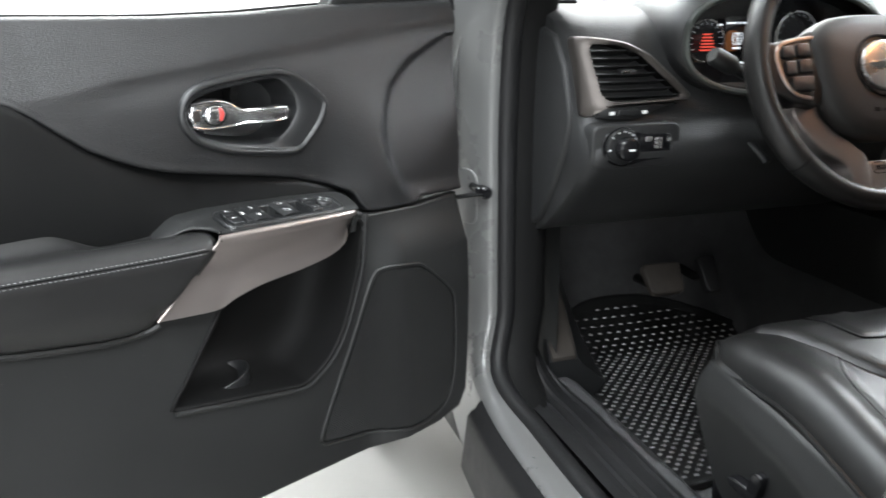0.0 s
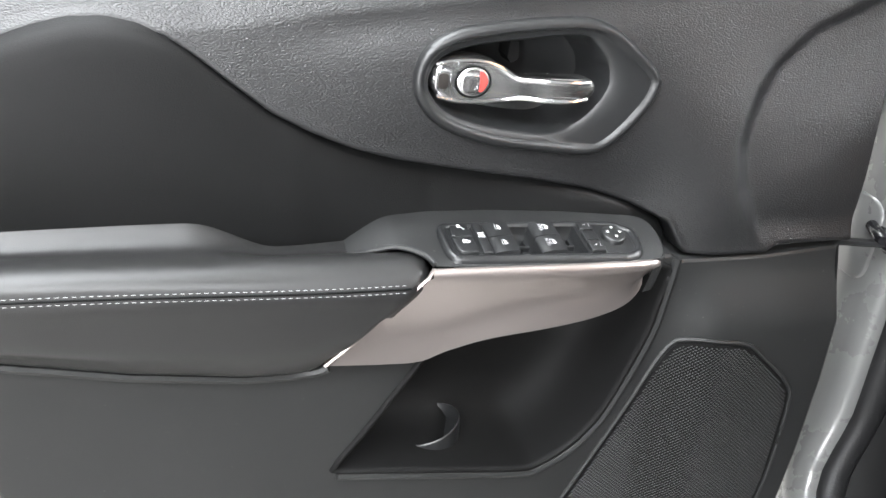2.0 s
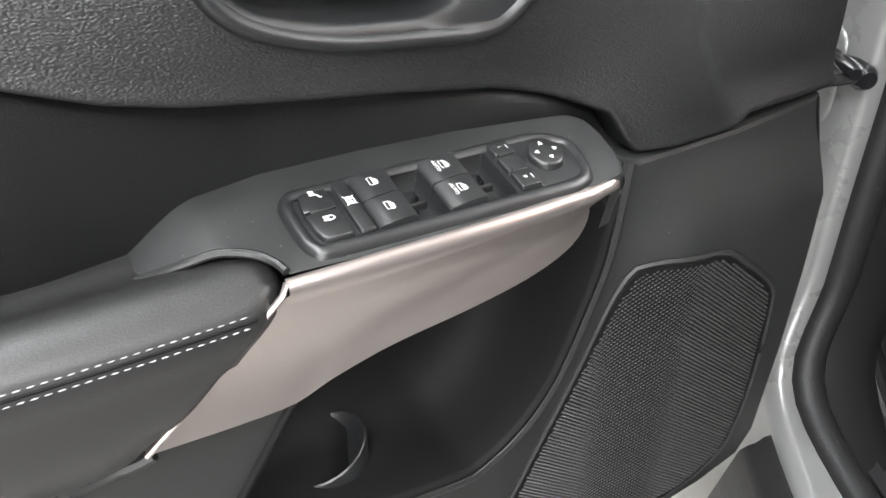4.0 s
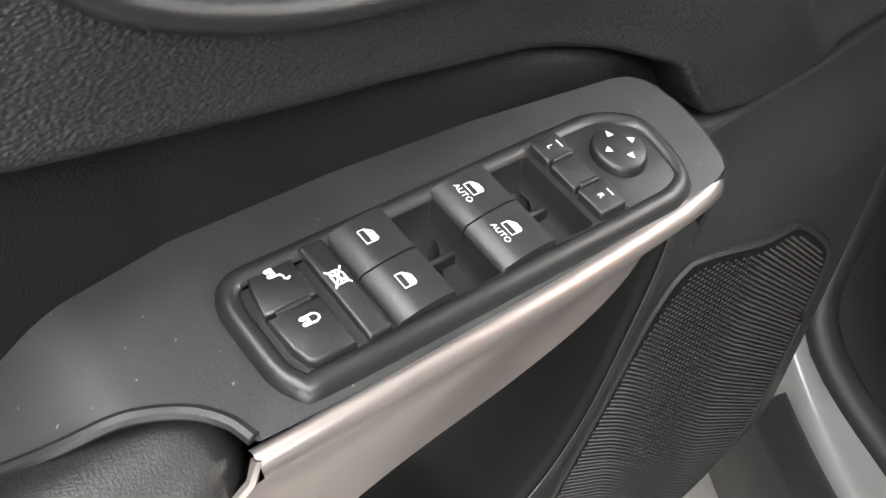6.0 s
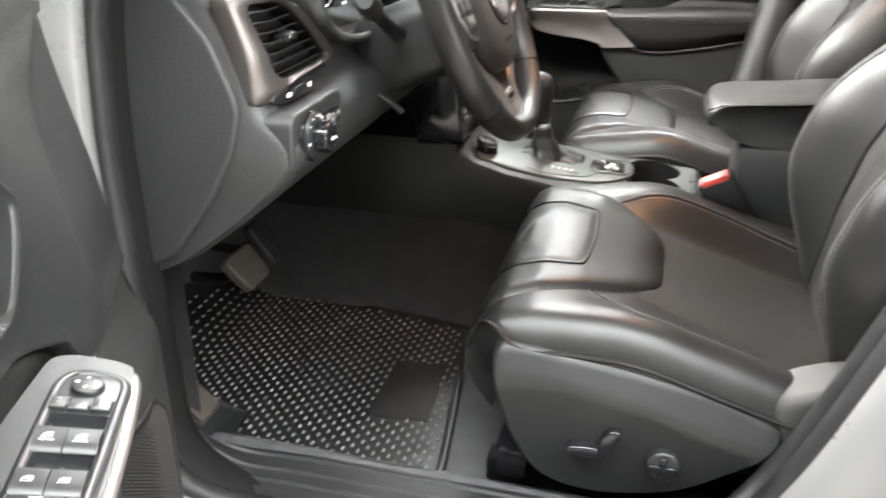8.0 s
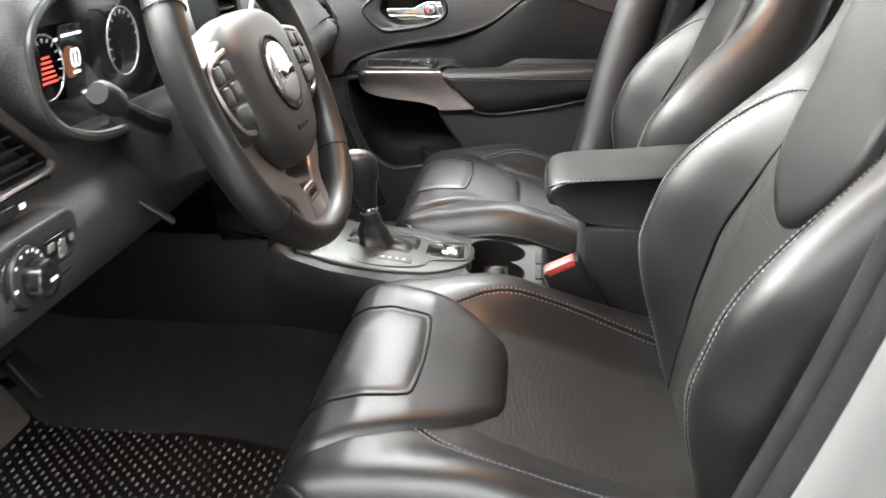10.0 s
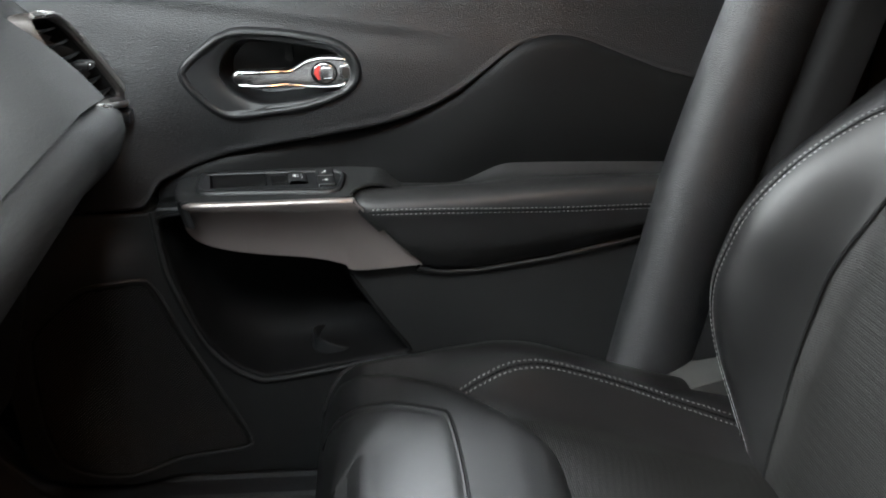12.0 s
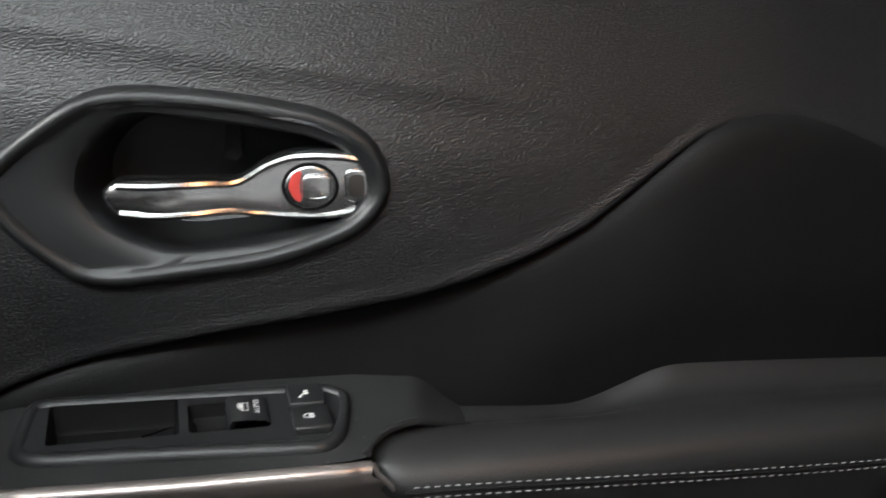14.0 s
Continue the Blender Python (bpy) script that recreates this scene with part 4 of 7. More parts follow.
# ---- the bay ----
def make_bay():
    bm = bmesh.new()
    rbox(bm, (-9, -9, -0.2), (9, 9, 0.0), 0.001, 1)
    tagged(part("floor", bm, CONCRETE, None, smooth=False), "pale worn concrete floor with fine cracks", "floor", kind="structure")
    for nm, lo, hi in (("wall_north", (-6.2, 6.0, 0), (6.2, 6.2, 4.2)), ("wall_south", (-6.2, -7.2, 0), (6.2, -7.0, 4.2)), ("wall_west", (-6.2, -7.0, 0), (-6.0, 6.0, 4.2)), ("wall_east", (6.0, -7.0, 0), (6.2, 6.0, 4.2))):
        bm = bmesh.new()
        rbox(bm, lo, hi, 0.002, 1)
        tagged(part(nm, bm, WESTPAINT if nm == "wall_west" else WALLPAINT, None, smooth=False), "unseen bay wall, greyed to cut bounce light" if nm == "wall_west" else "plain white painted bay wall", "wall", kind="structure")
    bm = bmesh.new()
    rbox(bm, (-6.2, -7.2, 4.2), (6.2, 6.2, 4.3), 0.002, 1)
    tagged(part("ceiling", bm, WALLPAINT, None, smooth=False), "plain white bay ceiling", "ceiling", kind="structure")


make_bay()

# ---- car body round the cabin ----
car = thing("car", "grey sport utility car body with black cabin lining", "car")


def yz_path(pts, n):
    return spline(pts, n)


def sweep_opening(path, section, side, fore=None):
    """Sweep (x, h) section points along a y-z path; h is measured inwards into the door opening; fore is the section at the front pillar."""
    bm = bmesh.new()
    rings = []
    for i in range(len(path)):
        a, b = path[max(0, i - 1)], path[min(len(path) - 1, i + 1)]
        d = np.array(b) - np.array(a)
        d = d / np.linalg.norm(d)
        nrm = np.array([-d[1], d[0]])
        lean = 0.085 * smooth(path[i][0], -0.70, -0.84)
        w = smooth(path[i][0], -0.32, -0.17) if fore else 0.0
        here = [(p[0] * (1 - w) + q[0] * w, p[1] * (1 - w) + q[1] * w) for p, q in zip(section, fore or section)]
        low = 0.026 * smooth(path[i][1], 0.62, 0.50) * smooth(path[i][0], -0.80, -0.66)
        rings.append([Vector((side * (x - lean + low * smooth(x, 0.83, 0.79)), path[i][0] - 0.15 * lean + nrm[0] * h, path[i][1] + nrm[1] * h)) for x, h in here])
    loft(bm, rings, False)
    return bm


OPENING = yz_path([(-0.98, 1.50), (-0.62, 1.47), (-0.36, 1.32), (-0.16, 1.19), (-0.065, 1.10), (-0.045, 0.95), (-0.045, 0.80), (-0.050, 0.66), (-0.075, 0.565), (-0.135, 0.505), (-0.24, 0.480), (-0.40, 0.474), (-0.60, 0.474),
                   (-0.72, 0.482), (-0.795, 0.53), (-0.842, 0.60), (-0.892, 0.73), (-0.945, 0.89), (-1.00, 1.10), (-1.06, 1.35), (-1.06, 1.46)], 130)
# on the driver's side the front pillar's flange reaches further back
DRIVER_OPENING = yz_path([(-0.98, 1.50), (-0.62, 1.47), (-0.40, 1.33), (-0.24, 1.20), (-0.155, 1.10), (-0.130, 0.95), (-0.129, 0.80), (-0.131, 0.66), (-0.138, 0.58), (-0.170, 0.518), (-0.26, 0.484), (-0.40, 0.474), (-0.60, 0.474),
                          (-0.72, 0.482), (-0.795, 0.53), (-0.842, 0.60), (-0.892, 0.73), (-0.945, 0.89), (-1.00, 1.10), (-1.06, 1.35), (-1.06, 1.46)], 130)
for S in (-1, 1):
    drv_side = S < 0
    flip = (DRIVER_OPENING if drv_side else OPENING)[::-1]
    sec = [(0.826, -0.15), (0.826, -0.06), (0.822, -0.02), (0.808, -0.002), (0.790, 0.003), (0.775, 0.002), (0.757, 0.004), (0.750, -0.004), (0.748, -0.03)]
    fsec = [(0.830, -0.15), (0.822, -0.085), (0.806, -0.042), (0.796, -0.015), (0.789, 0.0), (0.783, 0.004), (0.772, 0.004), (0.765, -0.004), (0.763, -0.03)]
    part("door_opening", sweep_opening(flip, sec, S, fsec if drv_side else None), PAINT, car, "grey painted door opening flange", sharp=50)
    bulb = [(0.757 - 0.016 * (1 - math.cos(t)), 0.002 + 0.013 * math.sin(t)) for t in np.linspace(0, math.pi, 9)]
    bm = sweep_opening(flip, bulb, S, [(x + 0.015, h) for x, h in bulb] if drv_side else None)
    part("door_seal", bm, RUBBER, car, "black rubber door seal", sharp=60)
    sill = [p for p in flip if p[1] < (0.50 if drv_side else 0.60) and p[0] > -0.80]
    bm = sweep_opening(sill, [(0.815, -0.010), (0.822, -0.004), (0.830, -0.008), (0.834, -0.020), (0.840, -0.024), (0.846, -0.034), (0.846, -0.15), (0.80, -0.18)], S)
    part("sill_cladding", bm, RUBBER, car, "black plastic sill cladding", sharp=40)
    pillar = [p for p in flip if p[0] < -0.74 and p[1] < 1.25]
    bm = sweep_opening(pillar, [(0.757, 0.008), (0.772, 0.010), (0.784, 0.007), (0.792, -0.001), (0.794, -0.012)], S)
    part("pillar_seal", bm, RUBBER, car, "broad black rubber seal on the centre pillar", sharp=60)
    bm = sweep_opening(flip, [(0.728, 0.002), (0.722, 0.001), (0.716, -0.004), (0.705, -0.006), (0.694, -0.02), (0.690, -0.05)], S, [(0.741, 0.004), (0.728, 0.008), (0.706, 0.008), (0.690, 0.004), (0.682, -0.008), (0.680, -0.05)] if drv_side else None)
    part("opening_trim", bm, DARK, car, "black opening trim", sharp=50)

# ribbed sill tread on the driver's side and its plain twin
for S in (-1, 1):
    bm = bmesh.new()
    prof = [(0.752, 0.489), (0.738, 0.490), (0.735, 0.486), (0.724, 0.486), (0.721, 0.489), (0.715, 0.488), (0.712, 0.484), (0.700, 0.484), (0.697, 0.487), (0.688, 0.486), (0.685, 0.481), (0.668, 0.479), (0.665, 0.482), (0.656, 0.480), (0.653, 0.475), (0.632, 0.470), (0.612, 0.455), (0.598, 0.435), (0.592, 0.405)]

    def tread(u, v):
        x, z = prof[round(v * (len(prof) - 1))]
        back = 0.075 if S < 0 else 0.0
        y = -0.90 + (0.86 - back) * u
        up = 0.20 * smooth(y, -0.18 - back, 0.04 - back) ** 1.6 * (smooth(x, 0.630, 0.700) if S < 0 else 1.0)
        return Vector((S * (x + 0.03 * smooth(y, -0.2 - back, -back)), y, z + up))
    grid(bm, tread, 40, len(prof) - 1)
    part("sill_tread", bm, RUBBER, car, "ribbed black plastic sill tread", sharp=25)

# kick panel beside the footwell, dash end lining
for S in (-1, 1):
    bm = bmesh.new()
    y0, x0 = (-0.135, 0.684) if S < 0 else (-0.06, 0.690)
    grid(bm, lambda u, v: Vector((S * (x0 - 0.06 * v * (1 - u) * (0.35 if S < 0 else 1.0) - 0.012 * math.sin(math.pi * v)), y0 + (0.24 - y0) * u, 0.40 + 0.75 * (1 - v))), 12, 12)
    part("kick_panel", bm, HARD, car, "black kick panel", sharp=60)

# carpeted floor with tunnel and firewall
bm = bmesh.new()


def floor_pan(u, v):
    x = -0.66 + 1.32 * u
    y = -2.3 + 2.68 * v
    z = 0.415 + 0.36 * smooth(y, 0.0, 0.34) + 0.21 * smooth(abs(x), 0.17, 0.115) + 0.06 * smooth(abs(x), 0.575, 0.64) + 0.004 * noise.noise((x * 9, y * 9, 0))
    return Vector((x, y, z))


grid(bm, floor_pan, 70, 90)
part("carpet", bm, CARPET, car, "black cabin carpet", sharp=70)

# roof, windscreen, bonnet, rear shell: they close the cabin
bm = bmesh.new()
grid(bm, lambda u, v: Vector((-0.64 + 1.28 * u, -0.62 - 2.0 * v, 1.54 + 0.03 * math.sin(math.pi * u) - 0.10 * max(0, v - 0.5))), 12, 12)
part("headliner", bm, HEADLINER, car, "grey cloth headliner")
bm = bmesh.new()
grid(bm, lambda u, v: Vector((-0.86 + 1.72 * u, -0.55 - 2.25 * v, 1.50 + 0.10 * math.sin(math.pi * min(1, max(0, u))) ** 0.6 - 0.12 * max(0, v - 0.5))), 24, 12)
part("roof", bm, PAINT, car, "grey painted roof")
bm = bmesh.new()
grid(bm, lambda u, v: Vector(((-0.70 + 1.40 * u) * (1 - 0.10 * v), 0.42 - 1.0 * v + 0.10 * (2 * u - 1) ** 2 * -1, 1.10 + 0.47 * v)), 12, 6)
part("windscreen", bm, GLASS, car, "clear windscreen").visible_shadow = False
bm = bmesh.new()
grid(bm, lambda u, v: Vector((-0.80 + 1.60 * u, 0.38 + 0.95 * v, 1.09 - 0.10 * v + 0.03 * math.sin(math.pi * u))), 10, 10)
part("bonnet", bm, PAINT, car, "grey painted bonnet")
simple_box("firewall", (-0.74, 0.36, 0.32), (0.74, 0.42, 1.10), DARK, car, 0.01, "black firewall")
for S in (-1, 1):
    bm = bmesh.new()
    rbox(bm, (min(S * 0.76, S * 0.93), 0.03, 0.62), (max(S * 0.76, S * 0.93), 1.30, 1.04), 0.05, 3)
    part("front_wing", bm, PAINT, car, "grey painted front wing")
    simple_box("wheel_arch", (min(S * 0.70, S * 0.90), 0.14, 0.36), (max(S * 0.70, S * 0.90), 0.20, 0.66), RUBBER, car, 0.01, "black arch liner")
    simple_box("rear_side", (min(S * 0.74, S * 0.92), -2.75, 0.40), (max(S * 0.74, S * 0.92), -1.12, 1.10), PAINT, car, 0.04, "grey painted rear side")
    bm = bmesh.new()
    ol = [(-1.12, 1.09), (-2.60, 1.12), (-2.45, 1.44), (-1.14, 1.48)]
    slab(bm, ol, lambda y, z, h: Vector((S * (0.86 - 0.30 * (z - 1.1) + h), y, z)), -0.002, 0.002, 0.001)
    part("rear_window", bm, PRIVACY, car, "dark tinted rear side window")
    simple_box("centre_pillar", (min(S * 0.735, S * 0.86), -1.16, 0.42), (max(S * 0.735, S * 0.86), -1.02, 1.50), DARK, car, 0.02, "black centre pillar")
    simple_box("rear_lining", (min(S * 0.68, S * 0.73), -2.6, 0.40), (max(S * 0.68, S * 0.73), -1.12, 1.10), HARD, car, 0.01, "black rear door lining")
simple_box("underbody", (-0.80, -2.7, 0.30), (0.80, 0.40, 0.38), RUBBER, car, 0.02, "black underbody")
simple_box("tailgate", (-0.80, -2.78, 0.40), (0.80, -2.66, 1.20), PAINT, car, 0.04, "grey painted tailgate")
for x in (-0.82, 0.82):
    for y in (0.78, -1.92):
        bm = bmesh.new()
        tube(bm, [Vector((x + 0.11 * math.copysign(1, x) * k - 0.06 * math.copysign(1, x), y, 0.345)) for k in (0, 0.15, 0.85, 1)], lambda t: 0.345 if 0.1 < t < 0.9 else 0.32, 32)
        part("tyre", bm, RUBBER, car, "black rubber tyre")

# lower B-pillar linings: rounded black covers leaning back
for S in (1,):
    bm = bmesh.new()
    path = [(-0.825, 0.55), (-0.848, 0.65), (-0.870, 0.75), (-0.905, 0.90), (-0.955, 1.06), (-1.00, 1.18), (-1.05, 1.40)]
    rings = []
    for i, (y, z) in enumerate(path):
        w = 0.052 + 0.010 * i / 6
        c = (S * (0.655 + 0.06 * (z - 0.8)), y - 0.012)
        rings.append([Vector((c[0] - S * 0.045 * math.cos(t), c[1] + w * math.sin(t), z)) for t in np.linspace(-math.pi / 2, math.pi / 2, 15)])
    rings2 = [[Vector(p) for p in r] for r in rings]
    P3 = [spline([tuple(r[k]) for r in rings2], 30) for k in range(15)]
    loft(bm, [[Vector(P3[k][i]) for k in range(15)] for i in range(30)], False)
    part("pillar_lining", bm, SOFT, car, "rounded black lower pillar lining", sharp=60)
# stickers on the driver's B-pillar
for y, z, w, h, mt, lb in ((-0.950, 0.645, 0.022, 0.034, LABELW, "white data sticker"), (-0.905, 0.607, 0.030, 0.012, YELLOW, "yellow sticker")):
    bm = bmesh.new()
    slab(bm, rect(-w / 2, -h / 2, w / 2, h / 2, 0.002), lambda p, q, k: Vector((-0.7425 - k, y + p, z + q)), 0.0, 0.002, 0.0005)
    part("sticker", bm, mt, car, lb)
striker = thing("door_striker", "bright metal door striker loop on the pillar", "door hardware")
bm = bmesh.new()
tube(bm, [Vector((-0.742, -0.922, 0.728)), Vector((-0.758, -0.924, 0.729)), Vector((-0.762, -0.929, 0.727)), Vector((-0.762, -0.945, 0.715)), Vector((-0.758, -0.950, 0.711)), Vector((-0.742, -0.952, 0.710))], 0.0035, 8)
part("loop", bm, CHROME, striker)
bm = bmesh.new()
slab(bm, rect(-0.946, 0.708, -0.926, 0.732, 0.006), lambda y, z, k: Vector((-0.7415 - k, y, z)), 0.0, 0.002, 0.001)
part("base_plate", bm, SATIN, striker)

# check strap between pillar and door
strap = thing("door_check", "black metal door check strap with bolt", "door hardware")
bm = bmesh.new()
p0, p1 = Vector((-0.793, -0.134, 0.816)), DRIVER_DOOR @ Vector((-0.03, -0.10, 0.815))
tube(bm, [p0, p0.lerp(p1, 0.3), p0.lerp(p1, 0.7), p1], 0.007, 8, 0.5)
part("strap", bm, RUBBER, strap)
for dx, dz, r in ((0.0, 0.0, 0.0105), (-0.012, 0.006, 0.0065)):
    bm = bmesh.new()
    tube(bm, [p0 + Vector((dx, 0.03, dz)), p0 + Vector((dx, -0.004, dz)), p0 + Vector((dx, -0.009, dz))], lambda t: r if t < 0.9 else r * 0.7, 12)
    part("bolt", bm, GLOSS, strap, "dark bolt head")

# pressed pad round the check bolt and the fold of the pillar sheet
bm = bmesh.new()
slab(bm, rect(-0.110, 0.755, -0.053, 0.848, 0.020), lambda y, z, k: Vector((-0.8395 - 0.3855 * y - k, y, z)), -0.004, 0.003, 0.0035)
part("pressed_pad", bm, PAINT, car)
bm = bmesh.new()
tube(bm, [Vector((x, y, z)) for x, y, z in spline([(-0.818, -0.061, 0.852), (-0.821, -0.053, 0.92), (-0.819, -0.059, 1.00), (-0.811, -0.080, 1.07)], 24)], lambda t: 0.006 * math.sin(math.pi * (0.08 + 0.84 * t)), 8)
part("pillar_fold", bm, PAINT, car)

# pedals and footrest
for nm, x, y, z, w, h, tilt, lb in (("brake_pedal", -0.432, -0.094, 0.622, 0.072, 0.060, 18, "worn brown-grey rubber brake pedal"), ("accelerator_pedal", -0.314, -0.062, 0.610, 0.036, 0.075, 24, "dark worn accelerator pedal")):
    ped = thing(nm, lb, "pedal", pose(x, y, z, 32 + tilt, 0, 0))
    bm = bmesh.new()
    slab(bm, rect(-w / 2, -h / 2, w / 2, h / 2, 0.010), lambda p, q, k: Vector((p * (1 + 0.20 * q / h), q, k)), -0.008, 0.006, 0.004)
    part("pad", bm, PEDAL if "brake" in nm else RUBBER, ped)
    bm = bmesh.new()
    tube(bm, [Vector((0, 0, -0.005)), Vector((0, 0.010, -0.05)), Vector((0, 0.04, -0.09))], 0.009, 8)
    part("arm", bm, DARK, ped)

# footrest: a flared moulding with a worn pad on its slope
rest = thing("footrest", "worn brown-black footrest beside the sill", "footrest")


def rest_row(t, lift=0.0, pull=0.0):
    """Left and right edge of the sloping top at a share of its length."""
    y, z = -0.142 + 0.20 * t, 0.514 + 0.105 * t + lift
    return Vector((-0.676 + 0.058 * t + pull, y, z)), Vector((-0.622 + 0.042 * t - pull, y, z))


bm = bmesh.new()
rows = []
for t in np.linspace(0.0, 1.0, 9):
    (l, r), y = rest_row(t, -0.004), -0.148 + 0.20 * t
    rows.append([Vector((-0.672 + 0.05 * t, y + 0.02, 0.425)), l + Vector((-0.004, 0, -0.012)), l, r, r + Vector((0.008, 0, -0.010)), Vector((-0.570 + 0.045 * t, y, 0.464)), Vector((-0.580 + 0.045 * t, y + 0.02, 0.425))])
loft(bm, rows, True, True, True)
part("base", bm, BUTTON, rest, sharp=40)
bm = bmesh.new()
slab(bm, rect(0.0, 0.0, 1.0, 1.0, 0.08), lambda p, q, k: rest_row(q, k, 0.003)[0].lerp(rest_row(q, k, 0.003)[1], p), -0.004, 0.003, 0.002)
part("pad", bm, PEDAL, rest)

# roof lamp
dome = thing("dome_lamp", "small lit roof lamp in a grey housing", "dome lamp")
bm = bmesh.new()
slab(bm, rect(-0.15, -0.90, 0.15, -0.70, 0.03), lambda x, y, k: Vector((x, y, 1.556 - k)), 0.0, 0.028, 0.008)
part("housing", bm, HEADLINER, dome)
bm = bmesh.new()
slab(bm, rect(-0.11, -0.87, 0.11, -0.73, 0.02), lambda x, y, k: Vector((x, y, 1.528 - k)), 0.0, 0.004, 0.002)
part("lens", bm, DOME, dome, "warm lit lens")

# rubber floor mat
MAT = [(-0.585, -0.442), (-0.40, -0.418), (-0.215, -0.392), (-0.188, -0.375), (-0.160, -0.20), (-0.140, 0.0), (-0.150, 0.05), (-0.30, 0.10), (-0.43, 0.112), (-0.520, 0.100), (-0.545, 0.06), (-0.552, -0.02), (-0.575, -0.10), (-0.598, -0.20), (-0.600, -0.42)]


def mat_z(x, y):
    return 0.426 + 0.36 * smooth(y, 0.0, 0.34) + 0.002 * noise.noise((x * 6, y * 6, 3))


mat = thing("floor_mat", "black rubber floor mat with raised tread dashes", "floor mat")
bm = bmesh.new()
mo = spline(MAT, 90, True)
loft(bm, [[Vector((x, y, mat_z(x, y) + h)) for x, y in inset(mo, i)] for h, i in ((-0.006, 0.0), (0.003, 0.0), (0.005, 0.002), (0.005, 0.006), (0.002, 0.009), (0.0015, 0.012))], True, False, False)
part("rim", bm, MATRUB, mat, "raised rubber rim")
bm = bmesh.new()


def in_poly(x, y, poly):
    r = False
    for i in range(len(poly)):
        (x1, y1), (x2, y2) = poly[i], poly[i - 1]
        if (y1 > y) != (y2 > y) and x < (x2 - x1) * (y - y1) / (y2 - y1) + x1:
            r = not r
    return r


mi = inset(mo, 0.006)
grid(bm, lambda u, v: Vector((-0.60 + 0.48 * u, -0.45 + 0.58 * v, mat_z(-0.60 + 0.48 * u, -0.45 + 0.58 * v) + 0.0015)), 60, 72, lambda u, v: not in_poly(-0.60 + 0.48 * u, -0.45 + 0.58 * v, mi))
base = part("sheet", bm, MATRUB, mat)
bm = bmesh.new()
HEEL = [(-0.328, -0.292), (-0.324, -0.378), (-0.478, -0.390), (-0.487, -0.303)][::-1]
slab(bm, HEEL, lambda x, y, k: Vector((x, y, mat_z(x, y) + k)), 0.0, 0.0035, 0.002)
part("heel_pad", bm, HEELRUB, mat, "smooth rubber heel pad")

# passenger footwell mat edge and floor rail
bm = bmesh.new()
slab(bm, rect(0.17, -0.50, 0.57, 0.05, 0.03), lambda x, y, k: Vector((x, y, mat_z(x, y) + k)), 0.0, 0.008, 0.003)
pm = thing("floor_mat", "black rubber passenger floor mat", "floor mat")
part("sheet", bm, MATRUB, pm)

